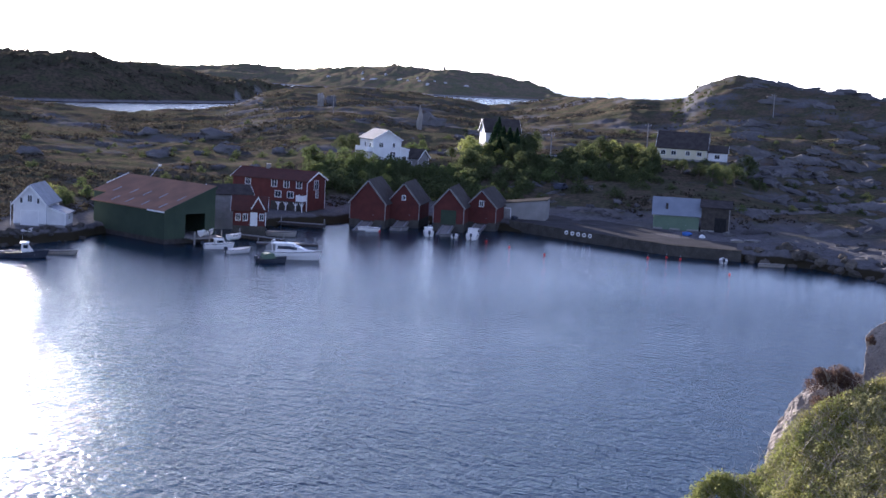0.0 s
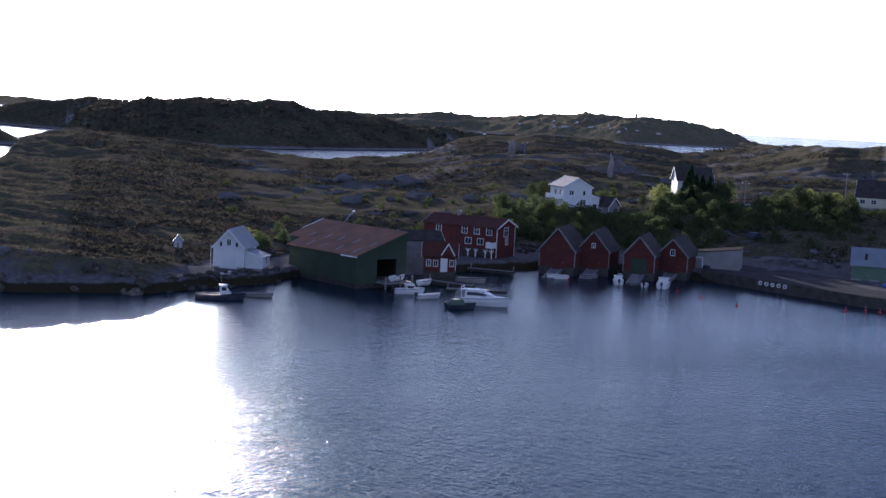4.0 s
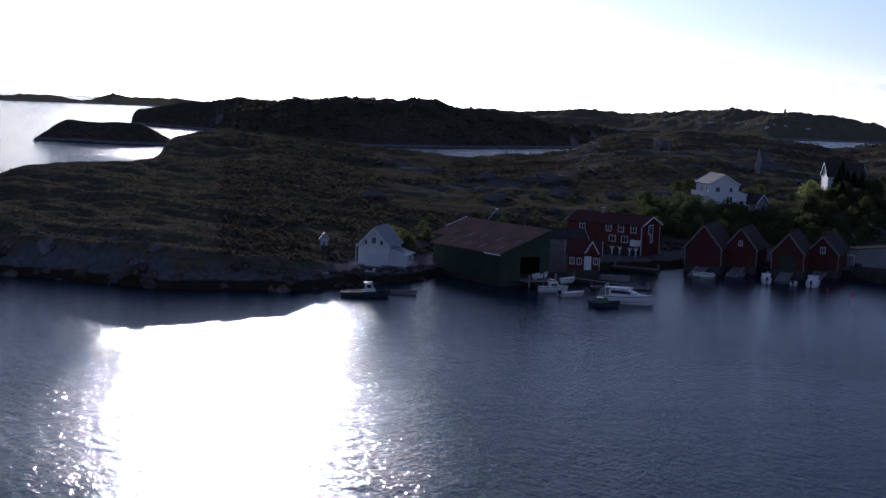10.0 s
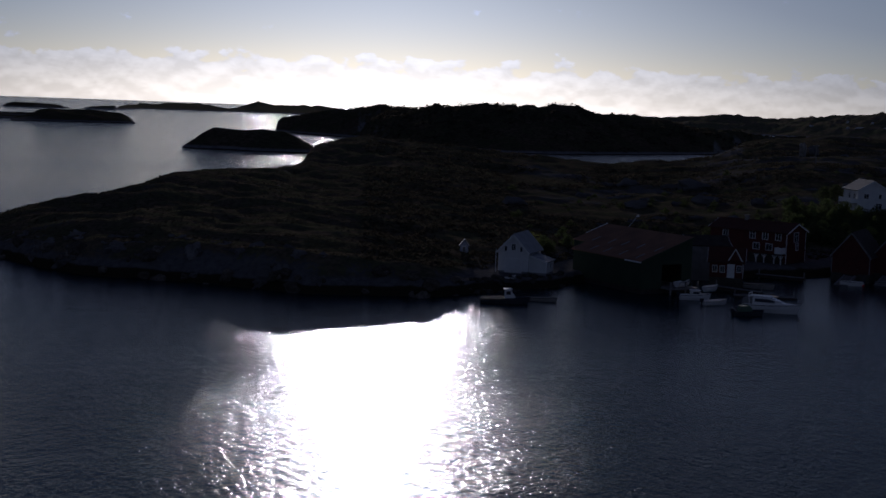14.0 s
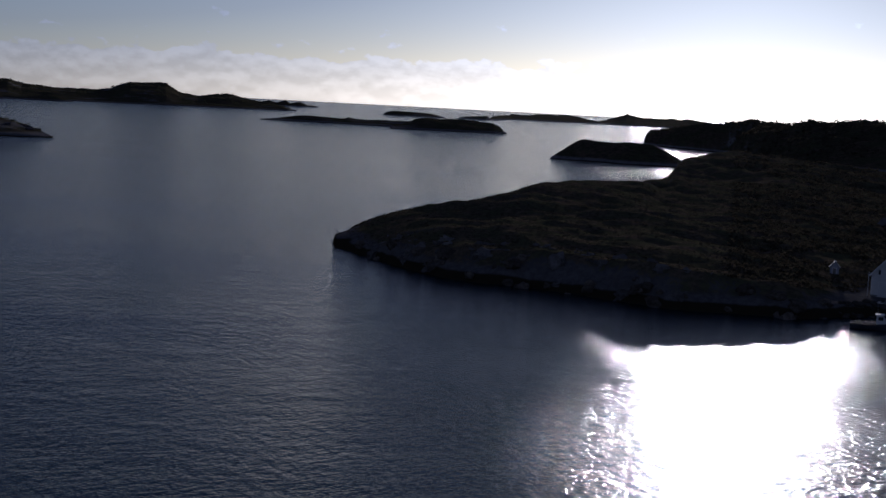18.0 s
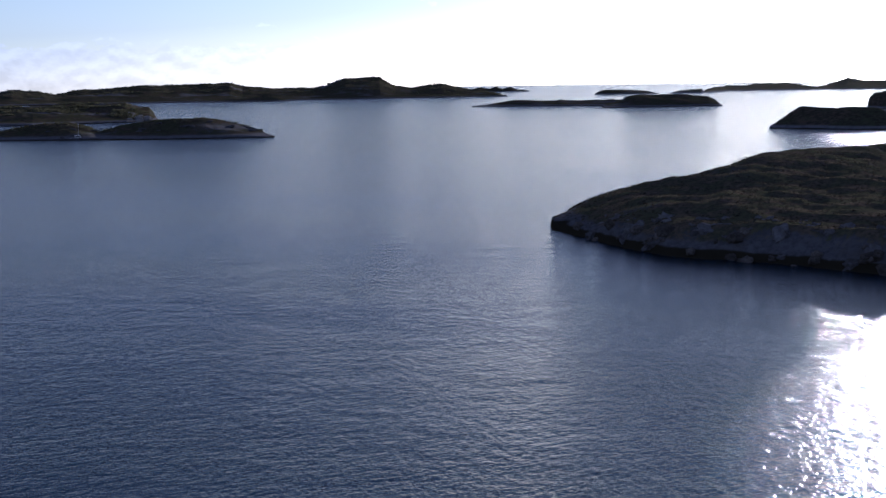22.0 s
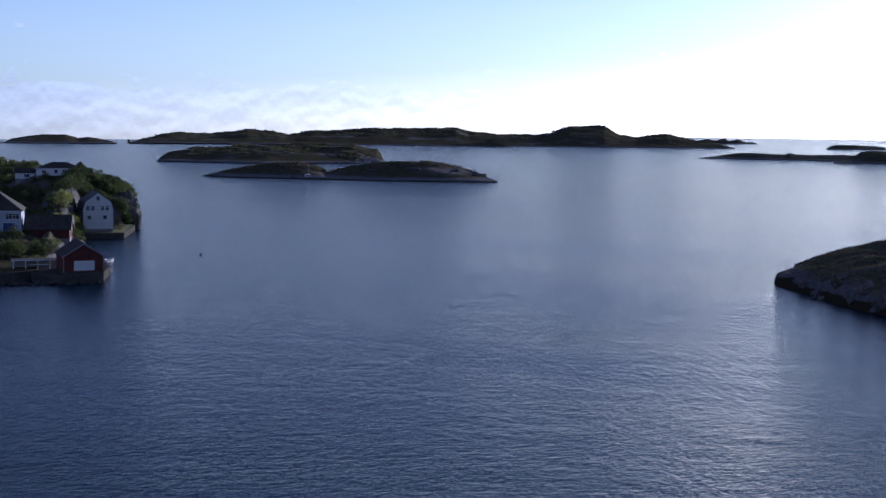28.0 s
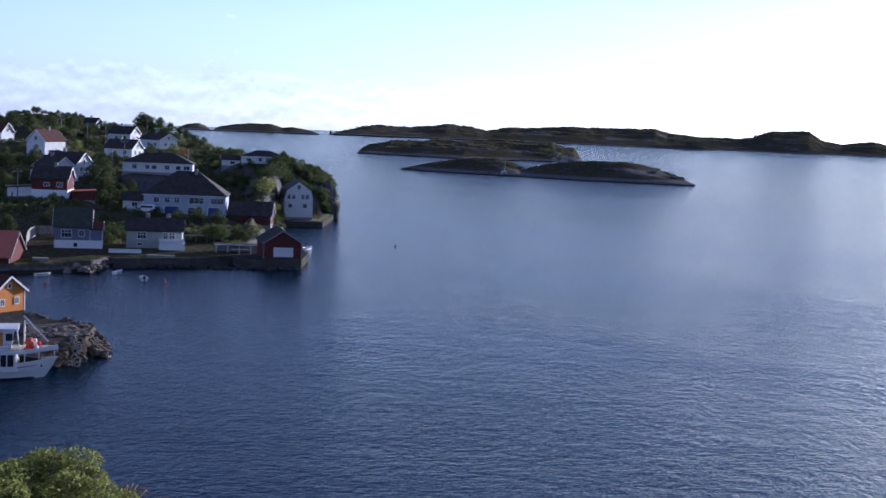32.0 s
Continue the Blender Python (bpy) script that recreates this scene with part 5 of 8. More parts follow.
house("bungalow", "white bungalow with a dark hipped roof on the headland top", spot(41.84, 395, 11.9, 88), 8.0, 11.6, 2.4, 4.0, "white", "tile_dark", [("l", 3.1, 1.4, 0.8, 1.0), ("l", 4.0, 1.5, 1.6, 1.1, 2), ("l", 6.4, 1.5, 0.8, 1.0), ("l", 9.6, 1.4, 1.0, 0.8)], [("l", 1.3, 0.1, 1.3, 2.0, "red", 2)], hip=True)
house("annex", "low white garage with a dark roof beside the bungalow", spot(43.6, 396, 11.0, 88), 5, 5, 2.0, 3.0, "white", "tile_dark", [("l", 2, 1.2, 1.2, 0.8)], category="shed")
vill = "white village houses"
for az, d, z, turn, w, ln, eave, ridge, wall, roof, lab in (
        (47.65, 400, 12.1, 62, 6.4, 8.5, 2.8, 5.0, "white", "tile_dark", "white wooden house with a dark roof and sunlit gable"),
        (46.45, 455, 13.3, 42, 7.2, 9.5, 3.2, 5.0, "white", "tile_dark", "white house with a low dark roof near the skyline"),
        (47.75, 482, 14.5, 60, 6.5, 8.5, 3.0, 5.3, "white", "tile_dark", "white house with a steep dark roof near the skyline"),
        (51.54, 380, 12.1, -38, 5.6, 8.5, 4.6, 7.2, "white", "tile_red", "tall white house with a red tiled roof"),
        (50.45, 328, 8.0, 32, 7.0, 8.5, 3.4, 6.3, "white", "tile_dark", "white gabled house with a grey roof"),
        (49.7, 335, 9.8, 58, 7.4, 8.5, 2.8, 5.4, "white", "tile_dark", "white gabled house behind the red one"),
        (52.6, 440, 13.2, 52, 5.8, 7.0, 4.2, 6.8, "white", "tile_red", "white house on the upper slope"),
        (49.15, 575, 17.2, 58, 4.6, 6.0, 2.5, 4.2, "white", "tile_dark", "small white house on the skyline")):
    house("dwelling", lab, spot(az, d, z, turn), w, ln, eave, ridge, wall, roof,
          [("f", -1.3, 1.7, 0.9, 1.0), ("f", 1.3, 1.7, 0.9, 1.0), ("f", 0, eave + 0.5, 0.8, 0.9), ("r", 2.2, 1.7, 1.0, 1.0), ("r", 5.2, 1.7, 1.0, 1.0), ("l", 2.2, 1.7, 1.0, 1.0), ("l", 5.2, 1.7, 1.0, 1.0)], group=vill, chimneys=[(0, ln * 0.6)])
house("dwelling", "red wooden house on a white basement with a dark roof", spot(50.2, 301, 6.6, 80), 7.0, 7.2, 4.4, 6.6, "red", "tile_dark", [("l", 1.6, 3.2, 1.0, 0.9), ("l", 4.2, 3.2, 1.0, 0.6), ("l", 2.6, 1.0, 0.9, 0.8)], base=(2.1, "trim"), chimneys=[(0, 3)])
house("garage", "low white garage with a flat roof", spot(52.05, 300, 6.7, 0), 5.6, 5, 2.2, 2.5, "white", "tile_dark", profile=[(-2.8, 2.2), (2.8, 2.5)], barge=None, category="shed")
house("carport", "low red carport beside the red house", spot(49.7, 300, 6.2, 0), 4.6, 4, 2.1, 2.4, "red", "tile_coral", profile=[(-2.3, 2.1), (2.3, 2.4)], barge=None, category="shed")


# ---- plants ----
def leaf_cards(points, size, rng, up=0.3, thin=0.55):
    """Small folded leaves or sprays at the points, each turned at random. Arrays in, mesh data out."""
    n = len(points)
    d = rng.normal(size=(n, 3))
    d[:, 2] = np.abs(d[:, 2]) * up + d[:, 2] * (1 - up)
    d /= np.linalg.norm(d, axis=1, keepdims=True)
    a = np.cross(d, rng.normal(size=(n, 3)))
    a /= np.linalg.norm(a, axis=1, keepdims=True)
    s = size * (0.6 + 0.8 * rng.rand(n, 1))
    p = np.asarray(points)
    v = np.stack([p - d * s * 0.5, p + a * s * thin * 0.5 + d * s * 0.05, p + d * s * 0.6, p - a * s * thin * 0.5 + d * s * 0.05], 1)
    return v.reshape(-1, 3).tolist(), [(4 * i, 4 * i + 1, 4 * i + 2, 4 * i + 3) for i in range(n)]


def tree_model(kind, height, spread, leaf, mat, count, seed):
    rng = np.random.RandomState(seed)
    t = thing("tree", Matrix(), "", "tree")
    limbs, pts = [], []
    lean = rng.normal(size=2) * 0.05 * height
    top = np.array([lean[0], lean[1], height * 0.86])
    limbs.append(tube([(0, 0, -0.8), (0.2 * lean[0], 0.2 * lean[1], 0.3 * height), tuple(0.6 * top + [0, 0, 0.02]), tuple(top)], [0.028 * height + 0.03, 0.022 * height + 0.02, 0.013 * height, 0.02], 7))
    if kind == "spruce":
        for k in range(count):
            f = rng.rand() ** 0.7
            r = spread * (1.02 - f) * (0.35 + 0.65 * rng.rand() ** 0.5)
            a = rng.rand() * 6.283
            z = height * (0.08 + 0.92 * f) - 0.18 * r
            pts.append((r * math.cos(a), r * math.sin(a), z))
        for k in range(14):
            f = 0.12 + 0.8 * k / 14
            a = k * 2.4
            r = spread * (1 - f) * 0.9
            limbs.append(tube([(0, 0, height * f), (r * math.cos(a), r * math.sin(a), height * f - 0.15 * r)], [0.04, 0.01], 5))
    else:
        blobs = []
        nb = 11 if kind != "bush" else 8
        for k in range(nb):
            a = k * 2.4 + rng.rand()
            f = (k + 0.5) / nb
            z0 = height * (0.34 + 0.5 * f) if kind != "bush" else height * (0.2 + 0.45 * f)
            r = spread * (0.75 - 0.45 * f) * (0.6 + 0.7 * rng.rand())
            c = np.array([r * math.cos(a) + lean[0] * f, r * math.sin(a) + lean[1] * f, z0])
            blobs.append((c, spread * (0.34 + 0.26 * rng.rand()) * np.array([1, 1, 0.8])))
            limbs.append(tube([tuple(0.55 * f * top + np.array([0, 0, 0.12 * height])), tuple(0.5 * c + 0.35 * f * top), tuple(c)], [0.012 * height + 0.015, 0.007 * height + 0.01, 0.008], 5))
        blobs.append((top + [0, 0, 0.0], spread * 0.35 * np.ones(3)))
        for c, r in blobs:
            m = int(count / len(blobs) * (0.7 + 0.6 * rng.rand()))
            q = rng.normal(size=(m, 3))
            q /= np.linalg.norm(q, axis=1, keepdims=True)
            q *= (0.45 + 0.62 * rng.rand(m, 1) ** 0.6)
            pts += (c + q * r).tolist()
    part("trunk", join(*limbs), M["bark"], t)
    part("crown", leaf_cards(np.array(pts), leaf, rng), M[mat], t)
    return t


LABEL = {"birch": "light green birch tree with a loose crown", "broad": "dark leafy tree with a dense uneven crown", "willow": "yellow-green willow with a round crown",
         "spruce": "dark pointed spruce tree", "bush": "dark green leafy bush on the slope", "shrub": "sunlit yellow-green shrub on the slope"}
MODELS = {
    "birch": [tree_model("birch", 6.0, 2.0, 0.29, "leaf_a", 1530, 11), tree_model("birch", 6.0, 1.7, 0.29, "leaf_a", 1360, 12)],
    "broad": [tree_model("broad", 7.0, 3.0, 0.34, "leaf_b", 2210, 21), tree_model("broad", 7.0, 2.6, 0.34, "leaf_b", 2040, 22), tree_model("broad", 6.0, 3.2, 0.34, "leaf_b", 2210, 23)],
    "willow": [tree_model("broad", 5.0, 3.0, 0.27, "leaf_a", 2210, 31), tree_model("broad", 4.5, 2.6, 0.27, "leaf_e", 2040, 32)],
    "spruce": [tree_model("spruce", 9.0, 2.1, 0.37, "leaf_c", 2550, 41), tree_model("spruce", 8.0, 2.3, 0.37, "leaf_c", 2380, 42)],
    "bush": [tree_model("bush", 2.4, 1.7, 0.24, "leaf_b", 1020, 51), tree_model("bush", 2.0, 2.0, 0.24, "leaf_b", 1105, 52)],
    "shrub": [tree_model("bush", 2.2, 1.6, 0.22, "leaf_a", 1020, 61), tree_model("bush", 2.0, 1.9, 0.22, "leaf_e", 1020, 62)],
}
for kind, models in MODELS.items():
    for t in models:
        t.name = "tree" if kind not in ("bush", "shrub") else "bush"
        tagged(t, LABEL[kind], "tree" if kind not in ("bush", "shrub") else "bush", {"bush": "bushes on the slopes", "shrub": "bushes on the slopes"}.get(kind, "trees on the slopes"))
USED = {}
prng = random.Random(5)


def plant(kind, az, d, scale=1.0, z=None):
    models = MODELS[kind]
    i = prng.randrange(len(models))
    if z is None:
        z = ground_at(az, d)
    if z < 0.5:
        return
    wob = 0.9 + 0.2 * prng.random()
    m = pose(-d * math.sin(radians(az)), d * math.cos(radians(az)), z - 0.05, 0, 0, prng.random() * 360) @ Matrix.Diagonal((scale * wob, scale * wob, scale * (1.9 - wob), 1))
    if (kind, i) not in USED:
        USED[kind, i] = True
        models[i].matrix_world = m
        return
    base = models[i]
    c = base.copy()
    scene.collection.objects.link(c)
    for o in base.children:
        k = o.copy()
        scene.collection.objects.link(k)
        k.parent = c
    c.matrix_basis = m


SCRUB = []


def scrub(kind, az, d, scale):
    """A low bush among many, kept for the one mesh of scrub."""
    z = ground_at(az, d)
    if z > 0.5:
        m = pose(-d * math.sin(radians(az)), d * math.cos(radians(az)), z - 0.1, 0, 0, prng.random() * 360) @ Matrix.Diagonal((scale, scale, scale * prng.uniform(0.75, 1.05), 1))
        SCRUB.append((kind, prng.randrange(2), m))


def plant_row(text):
    for w in text.split():
        k, az, d, s = w.split(":")
        plant({"b": "birch", "d": "broad", "w": "willow", "s": "spruce", "u": "bush", "y": "shrub"}[k], float(az), float(d), float(s))


# harbour: round the houses and on the slope behind the boathouses
plant_row("b:-19.3:292:0.9 b:-19.0:296:0.7 y:-17.9:280:1.0 d:-20.4:316:0.7 d:-20.9:318:0.8 b:-20.6:292:0.85 b:-21.2:290:0.9 w:-21.0:284:0.7 b:-21.7:288:0.7 y:-21.5:268:1.2 y:-22.1:276:0.9 u:-22.7:282:1.2 "
          "d:-22.2:318:0.6 w:-23.3:322:0.9 b:-23.7:330:0.7 u:-23.1:290:1.0 y:-24.6:285:0.9 u:-25.2:278:1.3 u:-24.4:274:1.2 u:-23.7:276:1.4 y:-25.6:282:1.0 u:-22.9:272:1.3 u:-21.6:278:1.2 u:-20.3:280:1.3 u:-26.4:285:1.2")
plant_row("s:-26.95:318:1.05 s:-27.2:322:1.1 s:-26.66:326:1.25 s:-27.5:318:0.9 s:-26.8:312:0.85 d:-27.75:324:1.0 w:-25.6:318:1.25 w:-25.9:312:1.0 w:-26.3:316:0.9 s:-26.75:336:1.0 s:-27.0:332:0.95 d:-27.2:325:1.0 d:-27.6:330:1.0 d:-28.0:326:0.9 w:-28.2:336:0.9 d:-28.3:350:0.6 d:-26.9:316:0.9 d:-27.5:308:0.8 u:-28.3:310:0.9 "
          "d:-30.2:325:0.85 w:-30.6:322:1.0 d:-30.9:314:0.9 d:-31.3:318:1.0 d:-31.9:312:0.9 w:-31.4:328:0.9 d:-30.5:305:0.8 d:-32.2:303:0.9 u:-29.95:300:1.2 u:-30:298:1.3 w:-32.4:340:0.7 b:-32.9:334:0.7 y:-33.1:330:0.9 "
          "d:-33.2:306:0.6 u:-34.0:322:0.5 u:-34.6:322:0.5 u:-33.6:322:0.5 d:-34.2:300:0.55 d:-34.9:296:0.6 d:-35.4:292:0.65 w:-35.6:304:0.6 d:-35.9:292:0.75 d:-36.3:296:0.8 w:-36.4:306:0.8 d:-36.8:308:0.9 d:-33.0:300:0.8 d:-32.6:296:0.7 u:-37.3:300:1.2")
plant_row("u:-9.6:232:1.0 y:-9.4:236:1.2 y:-8.9:240:1.1 y:-10.4:242:1.0 b:-10.1:250:0.5 u:-11.6:246:1.2 u:-15.5:262:1.2 u:-16.2:268:1.2 y:-17.2:262:1.2 u:-18.0:262:1.2 u:-18.6:268:1.0 u:-19.4:262:1.2 u:-20.1:268:1.1 u:-27.6:270:1.2 u:-28.6:266:1.0 u:-30.2:276:1.1 u:-31.6:272:1.0 u:-32.6:280:1.0")
for k in range(230):
    az = prng.uniform(-46, -8)
    d = prng.choice((prng.uniform(265, 330), prng.uniform(270, 420)))
    scrub("shrub" if prng.random() < 0.05 else "bush", az, d, prng.uniform(0.3, 0.75))
# close thicket behind the boathouses, up to the gardens
for k in range(300):
    az = prng.uniform(-33.2, -19.2)
    lo = 266 if az > -28.2 else 284
    scrub("shrub" if prng.random() < 0.16 else "bush", az, prng.uniform(lo, 312 if az < -25 else 296), prng.uniform(0.75, 1.35))
for k in range(34):
    az = prng.uniform(-33.0, -24.6)
    plant("broad" if prng.random() < 0.75 else "willow", az, prng.uniform(288, 330), prng.uniform(0.42, 0.75))
for k in range(16):
    plant("birch" if prng.random() < 0.5 else "willow", prng.uniform(-22.6, -19.0), prng.uniform(276, 292), prng.uniform(0.5, 0.75))
# small scrub added to darken the knoll's bright left flank
for k in range(90):
    scrub("bush", prng.uniform(-35.3, -33.6), prng.uniform(425, 488), prng.uniform(0.2, 0.42))
# village: woods on the skyline, garden trees, the bushy bluff
for k in range(130):
    az = prng.uniform(48.4, 54)
    plant("broad", az, prng.uniform(530, 620), prng.uniform(0.3, 0.52))
for k in range(46):
    az = prng.uniform(43.2, 53.5)
    plant(("broad", "willow", "birch")[k % 3], az, prng.choice((prng.uniform(314, 338), prng.uniform(352, 378), prng.uniform(410, 450))), prng.uniform(0.4, 0.7))
plant_row("d:47.4:545:1.35 d:47.3:562:0.9 d:47.2:570:1.0 d:46.95:545:1.05 d:46.8:566:0.9 d:46.4:540:0.8 d:46.0:530:0.8 d:45.7:515:0.8 d:45.4:500:0.7 d:45.1:500:0.6 d:49.2:322:1.3 d:48.95:326:1.25 d:47.5:545:1.3 s:47.15:548:0.8 d:46.2:500:0.7 d:46.6:505:0.8 d:45.5:470:0.6 d:48.9:318:0.8 d:48.4:330:0.8 d:47.9:325:0.7 d:49.6:470:1.0 d:50.2:480:1.0 d:48.7:500:0.9 d:47.6:520:0.8 d:51.0:470:1.0 d:51.8:480:1.0 d:52.4:500:1.0 d:50.4:420:0.9 d:49.4:420:0.9 "
          "d:52.1:350:0.8 d:51.6:350:0.8 d:52.7:345:0.9 u:52.3:320:1.5 u:51.9:325:1.5 d:52.6:322:0.6 u:48.6:315:1.6 u:48.2:312:1.6 u:47.8:316:1.5 u:48.9:308:1.4 d:48.4:318:0.6 w:44.55:262:0.85 w:44.3:264:0.7 u:44.9:266:1.3 u:43.6:268:1.2 u:43.1:270:1.2 d:52.55:262:0.7 u:50.9:272:1.4 u:48.6:264:1.2 y:48.3:266:1.1 u:48.7:258:0.9 y:43.0:285:1.0 u:45.2:286:1.3 u:46.0:285:1.3 u:46.8:286:1.3 u:47.6:285:1.2 u:44.4:286:1.2")
plant_row("w:42.75:312:1.0 w:42.55:320:0.9 y:42.5:312:1.2 y:42.3:305:1.2 y:42.2:298:1.0 y:42.05:290:0.9 w:42.9:325:0.8 y:42.6:300:1.0 y:42.4:292:0.9 w:42.2:330:0.8 w:42.05:338:0.7 y:41.95:332:1.2 y:42.1:318:1.3 y:42.3:326:1.2 u:42.0:344:1.3 y:41.9:340:1.1 y:42.2:310:1.2 u:42.45:335:1.4 u:42.3:345:1.4")
for k in range(190):
    az = prng.uniform(39.85, 42.3)
    scrub("bush" if prng.random() < 0.5 else "shrub", az, prng.uniform(358, 400), prng.uniform(0.8, 1.5))
for k in range(26):
    plant("broad", prng.uniform(40.2, 42.2), prng.uniform(366, 392), prng.uniform(0.4, 0.62))
for k in range(300):
    scrub("shrub" if prng.random() < 0.45 else "bush", prng.uniform(42.9, 53.5), prng.uniform(275, 480), prng.uniform(0.4, 0.85))
for k in range(40):
    scrub("shrub" if prng.random() < 0.5 else "bush", prng.uniform(42.4, 46), prng.uniform(350, 460), prng.uniform(0.6, 1.0))
for kind, models in MODELS.items():
    for i, t in enumerate(models):
        if (kind, i) not in USED:
            plant(kind, -24 - i, 420, 0.6)


for kind, mat in (("bush", "leaf_b"), ("shrub", "leaf_a")):
    src = []
    for t in MODELS[kind]:
        me = [o for o in t.children if o.name.startswith("crown")][0].data
        co = np.zeros(len(me.vertices) * 3)
        me.vertices.foreach_get("co", co)
        src.append(co.reshape(-1, 4, 3)[::2])
    out = []
    for kd, i, m in SCRUB:
        clear = all((m.translation.x + pd * math.sin(radians(a))) ** 2 + (m.translation.y - pd * math.cos(radians(a))) ** 2 > (r * 0.85) ** 2 for a, pd, pz, r in PLOTS)
        if kd == kind and clear:
            a = np.array(m)
            p = src[i].reshape(-1, 3)
            c = p.reshape(-1, 4, 3).mean(1, keepdims=True)
            p = (c + (p.reshape(-1, 4, 3) - c) * 1.35).reshape(-1, 3)
            out.append(p @ a[:3, :3].T + a[:3, 3])
    out = np.concatenate(out)
    me = mesh_of("scrub", (out.tolist(), [(4 * k, 4 * k + 1, 4 * k + 2, 4 * k + 3) for k in range(len(out) // 4)]), M[mat])
    tagged(new("scrub", me), "scattered low dark scrub on the slopes" if kind == "bush" else "scattered yellow-green scrub on the slopes", "bushes", "", "stuff")


def ground_cover(name, height, a0, a1, d0, d1, count, size, mat, label, seed, sprays=7):
    """Heather, juniper and rank grass in tufts all over a stretch of land."""
    rng = np.random.RandomState(seed)
    az = rng.uniform(a0, a1, count)
    d = d0 * (d1 / d0) ** rng.rand(count)
    order = np.argsort(az)
    az, d = az[order], d[order]
    z = np.zeros(count)
    step = 0.25
    for k in range(int((a1 - a0) / step) + 1):
        lo, hi = np.searchsorted(az, [a0 + k * step, a0 + (k + 1) * step])
        if hi > lo:
            z[lo:hi] = height(a0 + (k + 0.5) * step, d[lo:hi])
    x, y = -d * np.sin(np.radians(az)), d * np.cos(np.radians(az))
    patch = rough_ground(x, y, 22.0, 3)
    thin = np.where(az < -33, np.where(d > 400, 0.12, 0.45), 1.0)
    keep = (z > 1.6) & (patch > np.where(np.abs(az - 3) < 11, -0.4, 0.03) + 0.12 * rng.rand(count)) & (rng.rand(count) < thin)
    if a0 < 0:
        keep &= d - shore(az) > quay_w(az) + np.where(az < -26, 12, 2)
    for a, pd, pz, r in PLOTS:
        keep &= np.hypot(x + pd * math.sin(radians(a)), y - pd * math.cos(radians(a))) > r
    x, y, z, d = x[keep], y[keep], z[keep], d[keep]
    s = size * (0.5 + 1.0 * rng.rand(len(x))) * (0.6 + np.minimum(d, 1200) / 700) * np.where(np.abs(az[keep] - 6) < 8, 0.42, 1.0)
    base = np.stack([x, y, z], 1)
    pts = np.repeat(base, sprays, 0) + rng.normal(size=(len(x) * sprays, 3)) * np.repeat(s, sprays)[:, None] * [0.8, 0.8, 0.28]
    dr = rng.normal(size=pts.shape) * [0.7, 0.7, 0.3] + [0, 0, 0.55 if d0 < 600 else 0.2]
    dr /= np.linalg.norm(dr, axis=1, keepdims=True)
    sd = np.cross(dr, rng.normal(size=pts.shape))
    sd /= np.linalg.norm(sd, axis=1, keepdims=True)
    ss = np.repeat(s, sprays)[:, None] * (0.6 + 0.7 * rng.rand(len(pts), 1))
    v = np.stack([pts - sd * ss * 0.55, pts + sd * ss * 0.55, pts + dr * ss * 0.95], 1).reshape(-1, 3)
    me = bpy.data.meshes.new(name)
    n = len(pts)
    me.vertices.add(3 * n)
    me.vertices.foreach_set("co", v.ravel())
    me.loops.add(3 * n)
    me.loops.foreach_set("vertex_index", np.arange(3 * n))
    me.polygons.add(n)
    me.polygons.foreach_set("loop_start", np.arange(0, 3 * n, 3))
    me.materials.append(M[mat])
    me.update(calc_edges=True)
    me.validate()
    return tagged(new(name, me), label, "heather", "", "stuff")


ground_cover("heather", harbour_land, -50, 13.6, 184, 640, 95000, 0.34, "leaf_d", "brown-green heather and juniper tufts on the hillside", 3)
ground_cover("undergrowth", village_land, 40, 56, 250, 560, 9000, 0.6, "leaf_v", "olive undergrowth and rank grass between the houses", 4)
ground_cover("rank_grass", village_land, 40, 56, 240, 560, 9000, 0.45, "grass", "tall yellowing grass between the houses", 5)
ground_cover("island_wood", HEIGHTS["island_wooded"], 30.1, 37.6, 1060, 1230, 9000, 0.42, "leaf_i", "low dark wood covering the island top", 6, 16)
ground_cover("ridge_wood", HEIGHTS["ridge_middle"], -19, 1.3, 860, 1350, 14000, 0.5, "leaf_d", "low dark wood on the ridge beyond the inlet", 7, 10)
ground_cover("islet_heath", HEIGHTS["island_double"], 25.4, 37, 715, 830, 5000, 0.3, "leaf_i", "short heath on the rounded islets", 8, 6)
ground_cover("chain_wood", HEIGHTS["island_chain"], 16, 39.6, 2350, 2700, 9000, 0.5, "leaf_i", "dark scrub on the distant islands", 9, 8)


# ---- rocks ----
def rock_mesh(name, seed, mat, stretch=(1, 1, 0.7), detail=3, jag=0.35, faces=9, cracks=0.0):
    bm = bmesh.new()
    bmesh.ops.create_icosphere(bm, subdivisions=detail, radius=1.0)
    rng = random.Random(seed)
    cuts = []
    for k in range(faces):
        c = Vector((rng.gauss(0, 1), rng.gauss(0, 1), rng.gauss(0, 0.7))).normalized()
        cuts.append((c, 0.62 + 0.25 * rng.random()))
    off = Vector((seed * 3.7, seed * 1.3, 0))
    for v in bm.verts:
        p = v.co.copy()
        for c, r in cuts:
            t = p.dot(c)
            if t > r:
                p -= c * (t - r) * 0.9
        p *= 1 + jag * noise.fractal(p * (1.4 if faces < 20 else 2.6) + off, 0.8, 2.1, 5) * 0.5
        if cracks:
            p *= 1 - cracks * abs(noise.fractal(Vector((p.x * 6, p.y * 6, p.z * 3.2)) + off, 0.9, 2.0, 4))
        v.co = Vector((p.x * stretch[0], p.y * stretch[1], p.z * stretch[2]))
    me = bpy.data.meshes.new(name)
    bm.to_mesh(me)
    bm.free()
    me.materials.append(M[mat])
    return me


